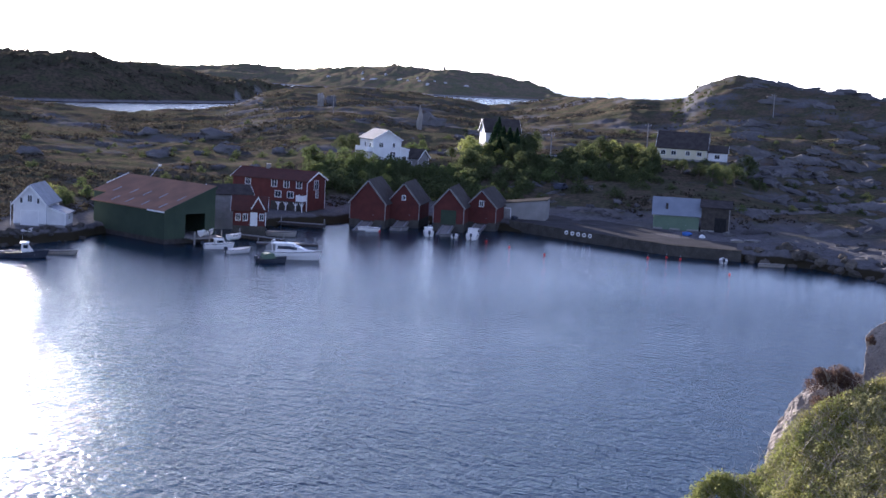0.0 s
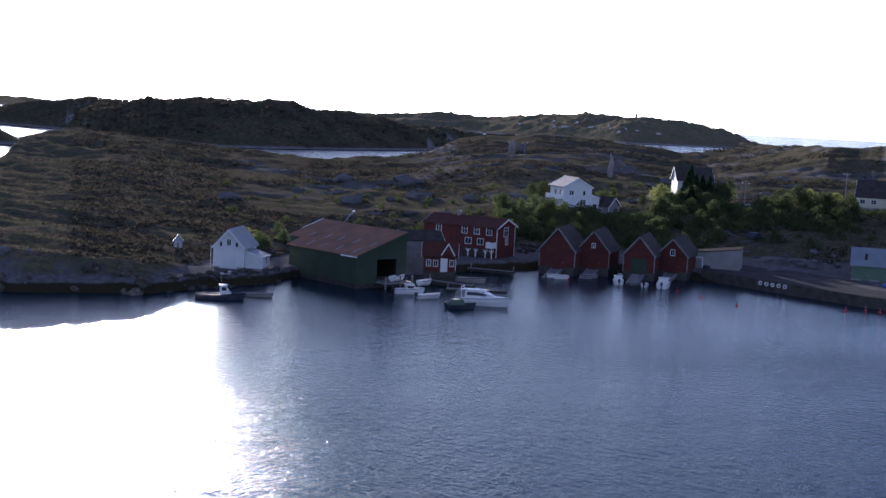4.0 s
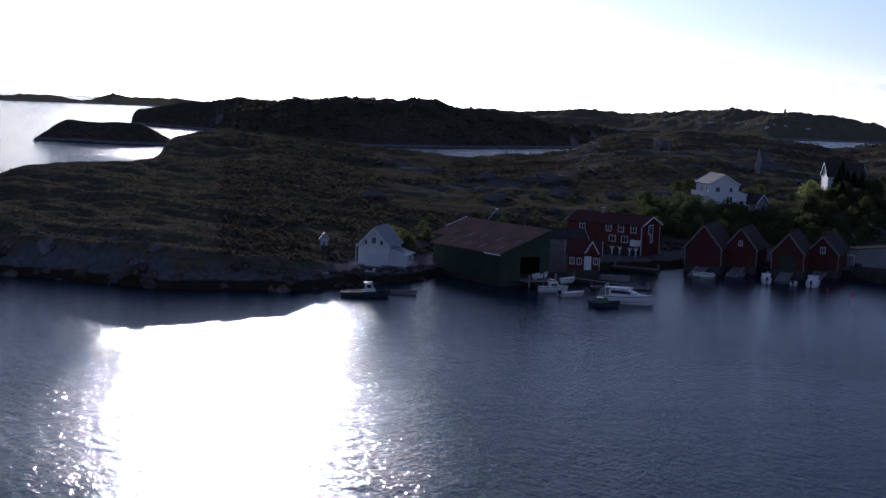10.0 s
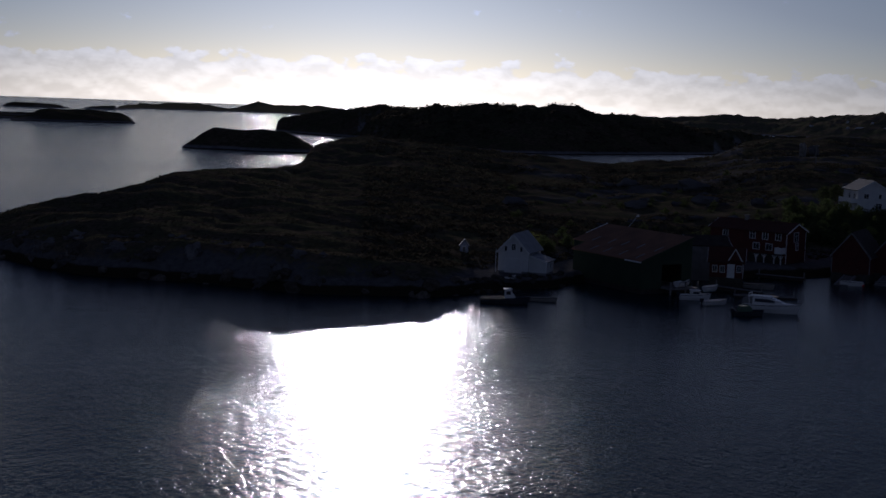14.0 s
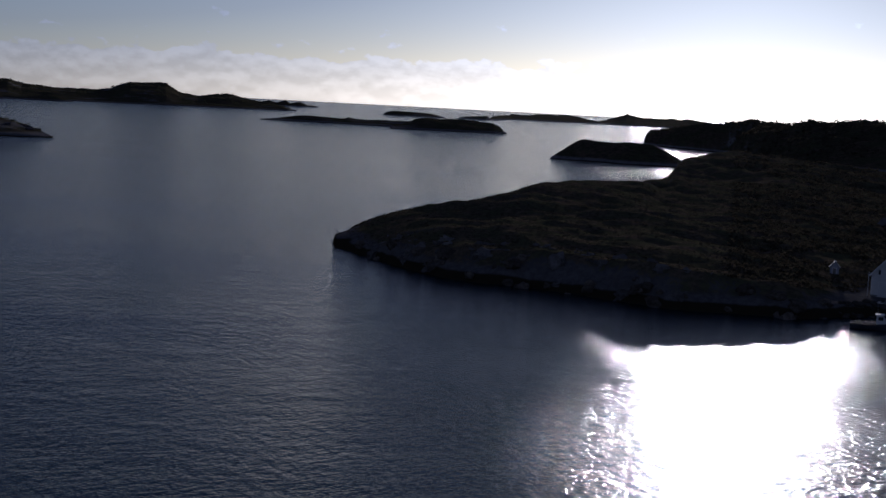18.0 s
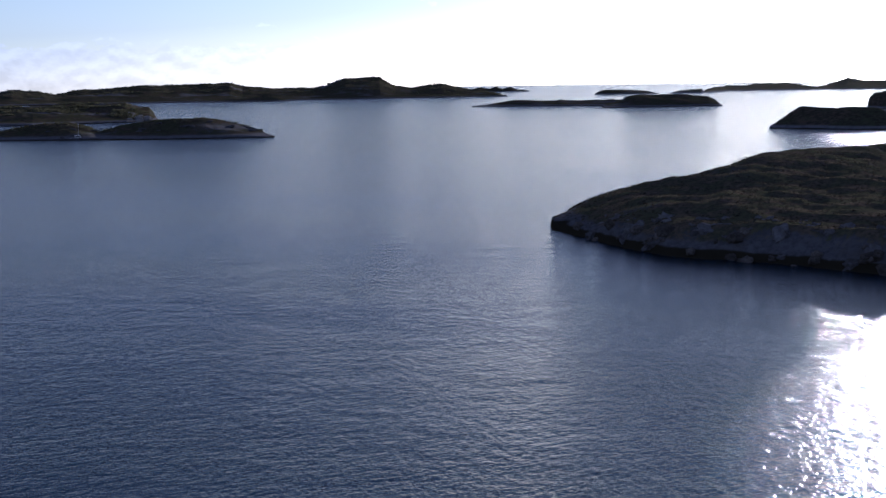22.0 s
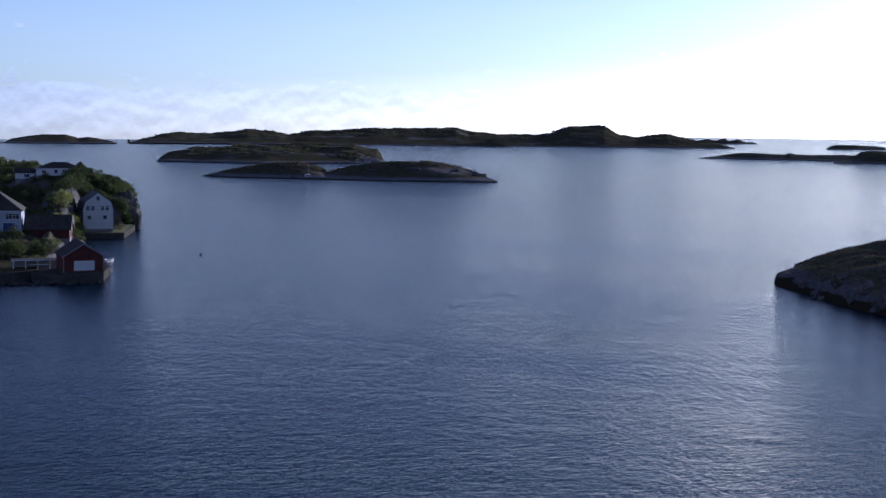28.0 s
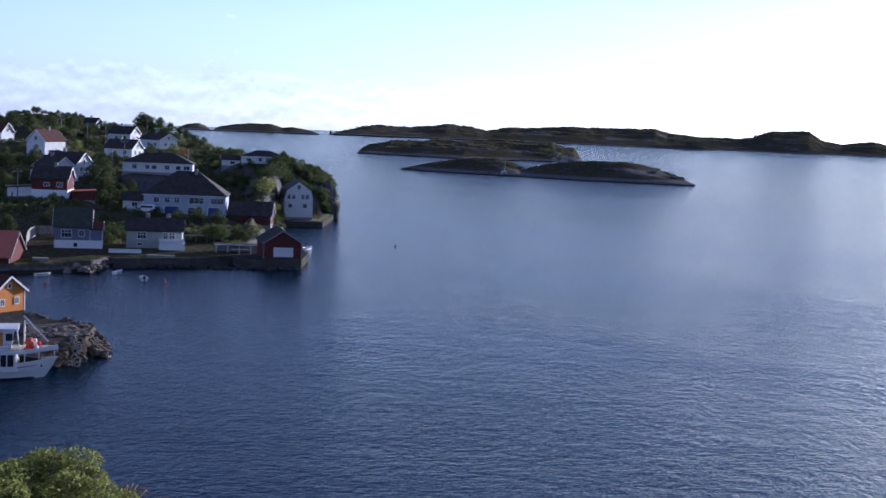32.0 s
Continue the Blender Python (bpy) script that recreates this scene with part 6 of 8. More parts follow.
ROCKS = [rock_mesh("boulder", 70 + k, "stone", (1, 0.8, 0.65), 2) for k in range(6)]
SHARP = [rock_mesh("boulder", 170 + k, "jetty_stone", (1, 0.75, 0.6), 3, 0.7, 14) for k in range(6)]
WASHED = [rock_mesh("boulder", 270 + k, "shorestone", (1, 0.8, 0.5), 3, 0.6, 14) for k in range(5)]
WRACK = [rock_mesh("boulder", 280 + k, "wrackstone", (1, 0.8, 0.5), 3, 0.6, 14) for k in range(6)]


def put_rock(me, m, label, group="", name="boulder"):
    ob = new(name, me)
    ob.matrix_world = m
    return tagged(ob, label, "rock", group)


rr = random.Random(9)
for k in range(75):
    az = rr.choice((rr.uniform(-46, -37), rr.uniform(-6, 13)))
    d = float(shore(az)) + rr.uniform(-1.0, 4)
    s = rr.uniform(0.5, 1.7)
    put_rock((SHARP if az > -20 else WRACK)[k % 6], pose(-d * math.sin(radians(az)), d * math.cos(radians(az)), max(ground_at(az, d), -0.3) + 0.1 * s, rr.uniform(-20, 20), rr.uniform(-20, 20), rr.uniform(0, 360)) @ Matrix.Diagonal((s, s, s, 1)), "rough brown-grey boulder on the shore", "shore boulders")
for k in range(80):
    az = rr.uniform(-46, -17)
    d = rr.uniform(310, 560)
    s = rr.uniform(0.6, 1.9) * (1.5 if az < -36 else 1.0)
    put_rock(ROCKS[k % 6], pose(-d * math.sin(radians(az)), d * math.cos(radians(az)), ground_at(az, d) - 0.2 * s, rr.uniform(-15, 15), rr.uniform(-15, 15), rr.uniform(0, 360)) @ Matrix.Diagonal((s * 1.5, s, s * 0.8, 1)), "bare grey outcrop in the heather", "outcrops")
SLABS = [rock_mesh("outcrop", 470 + k, "stone", (1.6, 1, 0.46), 3, 0.8, 24, 0.16) for k in range(6)]
for k in range(90):
    az = rr.uniform(-46.5, -37.2)
    d = float(shore(az)) + 4 + 130 * rr.random() ** 1.3
    s = rr.uniform(1.0, 3.0) * (0.7 + (d - 200) / 260)
    put_rock(SLABS[k % 6], pose(-d * math.sin(radians(az)), d * math.cos(radians(az)), ground_at(az, d) - 0.05 * s, rr.uniform(-18, 18), rr.uniform(-14, 14), -az + rr.uniform(-30, 30)) @ Matrix.Diagonal((s, s, s, 1)), "blocky grey rock slab stepping up the hillside", "hillside slabs", "outcrop")
for k in range(55):
    az = rr.uniform(-37, -12)
    d = rr.uniform(275, 420)
    s = rr.uniform(0.9, 2.4)
    put_rock(SLABS[k % 6], pose(-d * math.sin(radians(az)), d * math.cos(radians(az)), ground_at(az, d) - 0.1 * s, rr.uniform(-12, 12), rr.uniform(-12, 12), -az + rr.uniform(-30, 30)) @ Matrix.Diagonal((s * 1.3, s, s, 1)), "smooth grey rock slab among heather", "hillside slabs", "outcrop")
for az, d, w, hgt, lab in ((-19.5, 480, 1.6, 5.0, "pale split crag on the hilltop"), (-19.9, 482, 2.6, 3.6, "grey crag on the hilltop"), (-23.52, 400, 0.9, 5.6, "tall pale quartz face on the hillside"), (-24.0, 414, 4.5, 4.0, "rounded grey crag behind the white house")):
    me = rock_mesh("crag", int(az * -10), "paleblock" if "pale" in lab else "stone", (1, 0.8, 1), 3, 0.8, 18, 0.3)
    put_rock(me, spot(az, d, ground_at(az, d) + 0.35 * hgt, 10) @ Matrix.Diagonal((w, w, hgt * 0.75, 1)), lab, name="crag")

# ---- boats ----
def hull_bits(L, B, fb, keel=-0.3, rise=0.4, deck=None, n=15, fine=2.2, sweep=2):
    """Hull from stern to bow along x, outside and inside, open or decked."""
    rows = []
    for i in range(n):
        t = i / (n - 1)
        b = B / 2 * (0.86 + 0.14 * min(t / 0.3, 1)) * (1 - max((t - 0.4) / 0.6, 0) ** fine)
        b = max(b, 0.015)
        sh = fb * (1 + rise * t ** sweep)
        x = L * (t - 0.5)
        rake = 0.10 * L * max(t - 0.75, 0) / 0.25
        ky = keel * (1 - max((t - 0.8) / 0.2, 0))
        rows.append([(x - 0.2 * rake, 0, ky), (x - 0.15 * rake, 0.78 * b, ky * 0.3 + 0.05), (x + 0.2 * rake, 0.98 * b, 0.5 * sh), (x + 0.5 * rake, b, sh), (x + 0.5 * rake, max(b - 0.09, 0.005), sh), (x, max(0.8 * b - 0.1, 0.004), (deck if deck is not None else 0.14) + (0.0 if deck is None else 0.2 * t)), (x, 0, (deck if deck is not None else 0.12) + (0.0 if deck is None else 0.2 * t))])
    v, f = [], []
    k = 7
    for r in rows:
        v += [(x, y, z) for x, y, z in r] + [(x, -y, z) for x, y, z in r]
    for i in range(n - 1):
        for j in range(k - 1):
            a, b_ = i * 2 * k + j, (i + 1) * 2 * k + j
            f.append((a, a + 1, b_ + 1, b_))
            f.append((a + k, b_ + k, b_ + k + 1, a + k + 1))
    f.append(tuple(range(0, 4)) + tuple(k + j for j in (3, 2, 1)))
    return v, f


def boat(name, label, m, L, B, fb, cabin=None, motor=True, hull="hull", canopy=None, group="moored boats", rail=False):
    b = thing(name, m, label, "boat", group)
    part("hull", hull_bits(L, B, fb, deck=0.55 * fb if cabin else None), M[hull], b, smooth=False)
    part("rubbing_strake", join(*[tube([(L * (t - 0.5) + 0.05 * L * max(t - 0.75, 0) / 0.25, s * (B / 2 * (0.86 + 0.14 * min(t / 0.3, 1)) * (1 - max((t - 0.4) / 0.6, 0) ** 2.2) + 0.03), fb * (1 + 0.4 * t * t) - 0.06) for t in [k / 10 for k in range(11)]], 0.035, 5) for s in (-1, 1)]), M["rubber"], b)
    if cabin:
        x0, x1, w, z1 = cabin
        z0 = 0.55 * fb
        body = prism([(x0, z0), (x1 + 0.5, z0), (x1 + 0.1, z1 * 0.62), (x1 - 0.35, z1), (x0, z1)], -w / 2, w / 2)
        c = part("cabin", body, M["hull"], b)
        part("windscreen", moved(prism([(0, 0), (0.03, 0), (-0.40, 0.34 * z1), (-0.43, 0.34 * z1)], -w / 2 + 0.08, w / 2 - 0.08), pose(x1 + 0.12, 0, z1 * 0.64)), M["glass"], c)
        for s in (-1, 1):
            part("side_window", box(x0 + 0.25, s * w / 2 - 0.012, z1 * 0.66, x1 - 0.35, s * w / 2 + 0.012, z1 * 0.9), M["glass"], c)
        part("cabin_roof", box(x0 - 0.15, -w / 2 - 0.08, z1, x1 - 0.2, w / 2 + 0.08, z1 + 0.06), M["hull"], c)
        part("aerial", tube([(x0 + 0.2, 0, z1), (x0 + 0.1, 0, z1 + 1.1)], 0.015, 5), M["metal"], c)
    else:
        for t in (-0.22, 0.12):
            part("thwart", box(L * t - 0.14, -B * 0.4, 0.62 * fb, L * t + 0.14, B * 0.4, 0.62 * fb + 0.05), M["deck"], b)
    if canopy:
        part("canopy", prism([(-L * 0.34, fb), (L * 0.12, fb), (L * 0.02, fb + 0.75), (-L * 0.30, fb + 0.7)], -B * 0.38, B * 0.38), M[canopy], b)
    if rail:
        part("rail", join(tube([(L * 0.05, B * 0.42, fb + 0.5), (L * 0.32, B * 0.3, fb * 1.2 + 0.5), (L * 0.49, 0, fb * 1.4 + 0.5), (L * 0.32, -B * 0.3, fb * 1.2 + 0.5), (L * 0.05, -B * 0.42, fb + 0.5)], 0.02, 5), *[tube([(L * x, s * y * B, fb), (L * x, s * y * B, fb * 1.15 + 0.5)], 0.015, 5) for x, y in ((0.05, 0.42), (0.32, 0.3)) for s in (-1, 1)]), M["metal"], b)
    if motor:
        o = part("outboard_motor", box(-L / 2 - 0.42, -0.17, fb * 0.75, -L / 2 - 0.02, 0.17, fb * 0.75 + 0.5), M["hull_dark"], b)
        part("motor_leg", box(-L / 2 - 0.30, -0.06, -0.4, -L / 2 - 0.16, 0.06, fb * 0.75), M["rubber"], o)
    return b


def afloat(az, d, heading, z=0.0):
    """heading: degrees the bow points, from the viewer's right, turning to the left."""
    return pose(-d * math.sin(radians(az)), d * math.cos(radians(az)), z, 0, 0, az + heading)


cr = boat("cabin_cruiser", "white cabin cruiser with dark windows moored at the pontoon", afloat(-18.6, 193, -14), 7.4, 2.7, 0.95, None, False, rail=True)


def loft(rows):
    """Sections along x: x, half width below, height below, half width above, height above."""
    v, f = [], []
    for x, a, z0, b_, z1 in rows:
        v += [(x, -a, z0), (x, -b_, z1), (x, b_, z1), (x, a, z0)]
    for i in range(len(rows) - 1):
        f += [(4 * i + j, 4 * i + j + 1, 4 * i + 5 + j, 4 * i + 4 + j) for j in range(3)] + [(4 * i + 3, 4 * i, 4 * i + 4, 4 * i + 7)]
    k = 4 * len(rows) - 4
    return v, f + [(3, 2, 1, 0), (k, k + 1, k + 2, k + 3)]


part("foredeck", loft([(-3.3, 1.15, 0.75, 1.1, 0.98), (0.2, 1.25, 0.95, 1.15, 1.15), (1.9, 0.95, 1.0, 0.75, 1.3), (3.2, 0.35, 1.1, 0.2, 1.3)]), M["hull"], cr)
sal = part("saloon", loft([(-2.2, 1.12, 0.95, 0.95, 1.95), (-0.2, 1.12, 1.1, 0.9, 1.98), (0.9, 1.05, 1.15, 0.75, 1.7), (1.9, 0.8, 1.2, 0.5, 1.32)]), M["hull"], cr)
part("hardtop", loft([(-2.9, 0.95, 2.02, 0.9, 2.10), (-0.4, 0.95, 2.02, 0.85, 2.14), (0.2, 0.8, 2.0, 0.7, 2.06)]), M["hull"], cr)
part("window_band", loft([(-1.9, 1.10, 1.35, 1.0, 1.78), (-0.2, 1.10, 1.38, 0.97, 1.82), (0.8, 1.0, 1.35, 0.84, 1.62)]), M["glass"], sal)
part("windscreen", loft([(0.25, 0.86, 1.86, 0.82, 1.93), (1.2, 0.66, 1.5, 0.62, 1.58)]), M["glass"], sal)
part("radar_arch", join(tube([(-2.6, -1.05, 1.0), (-2.8, -0.8, 2.4), (-2.8, 0.8, 2.4), (-2.6, 1.05, 1.0)], 0.07, 6)), M["hull"], cr)
part("cockpit_cover", loft([(-3.6, 1.0, 0.95, 0.8, 1.7), (-2.3, 1.05, 1.0, 0.9, 1.95)]), M["concrete"], cr, "pale grey canvas cockpit cover")
boat("covered_boat", "small boat under a grey-green cover by the pontoon", afloat(-17.75, 188, 20), 4.0, 1.7, 0.6, None, True, "hull_dark", "palegreen")
boat("motorboat", "small white motorboat with a cuddy by the shed", afloat(-15.6, 201, 10), 4.2, 1.8, 0.7, (-0.6, 0.9, 1.4, 1.35), True)
boat("motorboat", "open white motorboat with outboard moored beside others", afloat(-16.4, 197, 35), 3.8, 1.6, 0.55)
boat("workboat", "grey open workboat at the shed landing", afloat(-18.1, 219, -12), 4.6, 1.9, 0.65, None, True, "deck")
boat("workboat", "dark wooden workboat with a white wheelhouse near the shore", afloat(-7.9, 187.5, 0), 6.4, 2.3, 0.7, (0.0, 1.2, 1.5, 1.9), False, "hull_dark")
boat("skiff", "long pale wooden skiff pulled against the shore", afloat(-9.4, 191, -8), 4.2, 1.3, 0.45, None, False, "deck")
boat("dinghy", "white dinghy lying on the shore", spot(-8.15, 203, 1.35, 60), 2.4, 1.1, 0.4, None, False)
boat("motorboat", "white motorboat with raised outboard moored off boathouses", afloat(-21.65, 231, 200), 3.6, 1.6, 0.6)
boat("motorboat", "small white cabin boat facing the boathouses", afloat(-24.1, 229, 95), 3.9, 1.7, 0.7, (-0.5, 0.8, 1.3, 1.3), True)
boat("dinghy", "grey rubber dinghy tied at the slipway", afloat(-24.9, 229, 10), 2.6, 1.2, 0.4, None, False, "concrete")
boat("dinghy", "small white dinghy tied near the slipway", afloat(-25.2, 227.5, 80), 1.9, 1.2, 0.45, None, True)
boat("cabin_boat", "white cabin boat with bow towards the boathouse", afloat(-25.95, 228, 82), 5.0, 2.0, 0.8, (-0.8, 1.0, 1.6, 1.6), True)
boat("skiff", "upturned grey skiff on the slip", afloat(-22.9, 234.5, 5, 0.1), 3.0, 1.2, 0.45, None, False, "concrete")
boat("dinghy", "white dinghy with outboard by the rocky quay", afloat(-36.1, 217, 95), 2.6, 1.3, 0.5)
boat("skiff", "low pale skiff drawn along the rocks", afloat(-38.0, 217, 4), 3.9, 1.2, 0.4, None, False, "deck")
boat("dinghy", "white rowing boat moored by the village rocks", afloat(51.2, 221, 25), 2.4, 1.1, 0.4, None, False)
boat("dinghy", "pale dinghy moored by the village shore", afloat(48.3, 225, 60), 2.2, 1.1, 0.45, None, False)
boat("motorboat", "white motorboat with outboard moored off the village", afloat(47.3, 217, 95), 2.8, 1.3, 0.5)
b = boat("sailing_boat", "small white boat anchored beside the islets", afloat(32.9, 715, 0), 7.5, 2.4, 1.0, (-1.5, 1.6, 1.7, 2.3), False)
part("mast", tube([(0.4, 0, 0.6), (0.4, 0, 8.5)], [0.09, 0.05], 6), M["trim"], b)
# shed contents
boat("rowing_boat", "white rowing boat stored in the shed doorway", pose(54.1, 200.4, 1.25, 0, 0, 40), 3.2, 1.3, 0.5, None, False)
boat("rowing_boat", "white boat on the landing beside the shed", pose(57.5, 197.6, 1.0, 0, 0, 30), 2.6, 1.2, 0.5, None, False)

# -- the coaster at the jetty --
v = thing("fishing_vessel", pose(-113.1, 80.2, 0, 0, 0, 50), "white fishing vessel with a wheelhouse moored at the jetty", "ship")
def vessel_line(t, out=0.0):
    return 2.6 * (0.86 + 0.14 * min(t / 0.3, 1)) * (1 - max((t - 0.4) / 0.6, 0) ** 2.6) + out
part("hull", hull_bits(18, 5.2, 1.3, -0.9, 0.55, 0.85, 25, 2.6, 5), M["hull"], v)
part("waterline_band", join(*[tube([(18 * (t - 0.5) + 0.02, s * (vessel_line(t) * 0.86 + 0.03), 0.10) for t in [k / 14 for k in range(14)]], 0.09, 5) for s in (-1, 1)]), M["hull_dark"], v)
part("rubbing_strake", join(*[tube([(18 * (t - 0.5) + 0.2 * 18 * 0.1 * max(t - 0.75, 0) / 0.25, s * vessel_line(t, 0.02), 0.72 * 1.3 * (1 + 0.55 * t ** 5)) for t in [k / 20 for k in range(20)]], 0.06, 6) for s in (-1, 1)]), M["greywood"], v)
c = part("deck_house", prism([(-6.5, 0.85), (6.3, 0.85), (6.0, 2.62), (-6.5, 2.62)], -2.05, 2.05), M["hull"], v)
for k in range(9):
    part("porthole", box(-6.1 + 1.0 * k, -2.08, 1.62, -5.6 + 1.0 * k, -2.03, 2.12), M["glass"], c)
part("side_opening", box(3.3, -2.075, 1.35, 4.0, -2.04, 2.45), M["cloth"], c, "orange oilskins in the side opening")
# black sheet on the solid deck house, painted as an opening's shade
part("side_opening", box(4.1, -2.08, 1.35, 5.9, -2.035, 2.45), M["rubber"], c, "black panel painted as the shaded working deck")
for x in (4.05, 4.7, 5.3):
    part("stanchion", box(x - 0.05, -2.12, 1.3, x + 0.05, -2.04, 2.6), M["trim"], c)
part("boat_deck", box(-6.8, -2.2, 2.62, 6.4, 2.2, 2.74), M["deck"], c)
part("deck_edge", box(-6.8, -2.26, 2.58, 6.5, -2.205, 2.84), M["trim"], c)
w = part("wheelhouse", prism([(1.6, 2.74), (5.6, 2.74), (5.95, 4.75), (1.6, 4.75)], -1.4, 1.4), M["hull"], v)
part("wheelhouse_roof", box(1.2, -1.85, 4.75, 6.3, 1.85, 4.9), M["trim"], w)
for x in (1.8, 5.15):
    part("side_window", box(x, -1.43, 3.7, x + 0.6, -1.38, 4.4), M["glass"], w)
# orange panels whose colour stands for wheelhouse posts lit by low sun
part("door", box(3.3, -1.435, 2.8, 3.95, -1.385, 4.5), M["orange"], w, "orange door panel coloured as orange-lit posts")
part("door", box(4.25, -1.435, 2.8, 4.9, -1.385, 4.5), M["orange"], w, "orange door panel coloured as orange-lit posts")
part("front_window", box(5.72, -1.15, 3.7, 5.9, 1.15, 4.4), M["glass"], w)
for x in (6.15,):
    part("stay", tube([(x, -1.75, 4.75), (x + 0.35, -1.95, 2.74)], 0.05, 5), M["trim"], w)
part("funnel", box(-1.4, -0.5, 2.74, -0.2, 0.5, 4.3), M["hull"], v)
part("rail", join(*[tube([(x, -2.1, 2.74), (x, -2.1, 3.5)], 0.02, 5) for x in (-6.5, -4.5, -2.5, -0.5, 1.5, 3.5, 5.5)], tube([(-6.5, -2.1, 3.5), (6.3, -2.1, 3.5)], 0.022, 5), tube([(-6.5, -2.1, 3.1), (6.3, -2.1, 3.1)], 0.018, 5)), M["metal"], c)
mast = part("mast", tube([(6.8, 0.3, 1.3), (6.8, 0.3, 5.4)], [0.11, 0.07], 8), M["trim"], v)
part("boom", tube([(6.7, 0.2, 5.9), (9.0, -0.4, 3.5)], 0.10, 6), M["trim"], mast)
part("rigging", join(tube([(6.8, 0.3, 5.3), (9.2, 0, 2.9)], 0.02, 4), tube([(6.8, 0.3, 5.3), (1.0, 0, 4.9)], 0.02, 4)), M["metal"], mast)
part("life_raft", tube([(3.6, -1.85, 3.0), (5.4, -1.85, 3.0)], 0.27, 9), M["trim"], v)
for k, (x, y, s) in enumerate(((7.0, -0.9, 0.34), (7.5, -0.5, 0.36), (7.9, -0.7, 0.3), (7.2, 0.0, 0.38), (8.1, 0.1, 0.3), (7.6, -0.1, 0.42), (7.35, -0.6, 0.5))):
    me = rock_mesh("net_bundle", 40 + k, ("cloth", "buoy", "trim")[k % 3], (1, 1, 0.9), 2, 0.8, 12)
    ob = part("net_bundle", me, None, v, "heap of red floats and net")
    ob.matrix_local = pose(x, y, 2.75 + 0.12 * k) @ Matrix.Diagonal((s, s, s, 1))
# whaleback rail over the open bow
part("foredeck", prism([(6.3, 2.3), (8.2, 2.45), (8.2, 2.55), (6.3, 2.45)], -1.2, 1.2), M["deck"], v)
for s in (-1, 1):
    part("whaleback", join(*[tube([(18 * (t - 0.5) + 1.8 * max(t - 0.75, 0) / 0.25 * 0.5, s * vessel_line(t, 0.03), 2.45 + 1.6 * max(t - 0.82, 0) + o) for t in (0.83, 0.87, 0.91, 0.95, 0.98, 1.0)], 0.075, 6) for o in (0, 0.13, 0.26)]), M["trim"], v)
    part("bow_stanchion", join(*[tube([(18 * (t - 0.5) + 0.9 * max(t - 0.75, 0) / 0.25, s * vessel_line(t, 0.01), 1.3 * (1 + 0.5 * t ** 5)), (18 * (t - 0.5) + 0.9 * max(t - 0.75, 0) / 0.25, s * vessel_line(t, 0.01), 2.5)], 0.05, 5) for t in (0.86, 0.92, 0.985)]), M["trim"], v)
# black block added under the rail, stands for the bow's shaded interior
part("bow_gear", prism([(6.4, 1.0), (8.5, 1.1), (8.3, 1.9), (6.4, 2.1)], -0.6, 0.6), M["rubber"], v, "black block standing for the bow's shaded interior")

# ---- quays, jetties, pontoons ----
def polar(az, d):
    return (-d * math.sin(radians(az)), d * math.cos(radians(az)))


def slab(name, corners, z0, z1, mat, label, category="quay"):
    k = len(corners)
    v = [(*c, z0) for c in corners] + [(*c, z1) for c in corners]
    f = [tuple(range(k))[::-1], tuple(range(k, 2 * k))] + [(i, (i + 1) % k, (i + 1) % k + k, i + k) for i in range(k)]
    return tagged(new(name, mesh_of(name, (v, f), mat)), label, category, "", "structure")


jet = [polar(*c) for c in ((49.5, 147), (49.15, 157), (50.5, 162), (51.85, 169.5), (52.1, 184), (60, 186), (60, 142), (51, 142.5))]
jtop = (2.5, 2.2, 1.9, 1.6, 1.5, 1.4, 2.2, 2.6)
jv = [(*c, -4) for c in jet] + [(*c, z) for c, z in zip(jet, jtop)] + [(*polar(51.6, 158), 2.0)]
jf = [tuple(range(8))] + [(8 + (k + 1) % 8, 8 + k, 16) for k in range(8)] + [(k + 8, (k + 1) % 8 + 8, (k + 1) % 8, k) for k in range(8)]
JETTY = tagged(new("jetty", mesh_of("jetty", (jv, jf), M["jetty_stone"])), "rough stone jetty with a gravel top beside the vessel", "quay", "", "structure")
# rough facing stones; capping stones are paler rock, standing for a sunlit top
for k in range(170):
    if k < 45:
        az, d, z = 49.45 + 2.9 * rr.random(), 142.6 + rr.uniform(-0.3, 0.3), rr.uniform(-0.2, 2.3)
        d += max(0, 50.9 - az) * 3.1
    else:
        az, d = 49.4 + 2.4 * rr.random(), 147 + 10 * rr.random()
        z = 2.62 - 0.035 * (d - 145)
    s = rr.uniform(0.35, 0.8)
    ob = part("stone", SHARP[k % 6] if k < 45 else WASHED[k % 5], None, JETTY)
    ob.matrix_local = pose(*polar(az, d), z, rr.uniform(-12, 12), rr.uniform(-12, 12), rr.uniform(0, 360)) @ Matrix.Diagonal((s, s, s * (1.0 if k < 45 else 0.35), 1))
for k in range(30):
    az = rr.uniform(48.85, 50.4)
    d = float(v_shore(az)) + rr.uniform(-1.2, 4)
    s = rr.uniform(0.5, 1.3)
    put_rock(WASHED[k % 5], pose(*polar(az, d), rr.uniform(0.0, 1.0), rr.uniform(-15, 15), rr.uniform(-15, 15), rr.uniform(0, 360)) @ Matrix.Diagonal((s, s, s, 1)), "pale brown washed rock on the village shore", "village shore rocks")
slab("headland_quay", [polar(*c) for c in ((42.3, 330), (40.2, 330), (39.78, 357), (40.3, 366), (42.3, 346))][::-1], -3, 1.34, M["darkstone"], "dark stone quay under the white sea house")
slab("lawn", [polar(*c) for c in ((40.75, 331), (40.25, 331), (39.85, 356), (40.4, 362))][::-1], 1.0, 1.38, M["lawn"], "strip of grass on the headland quay", "lawn")
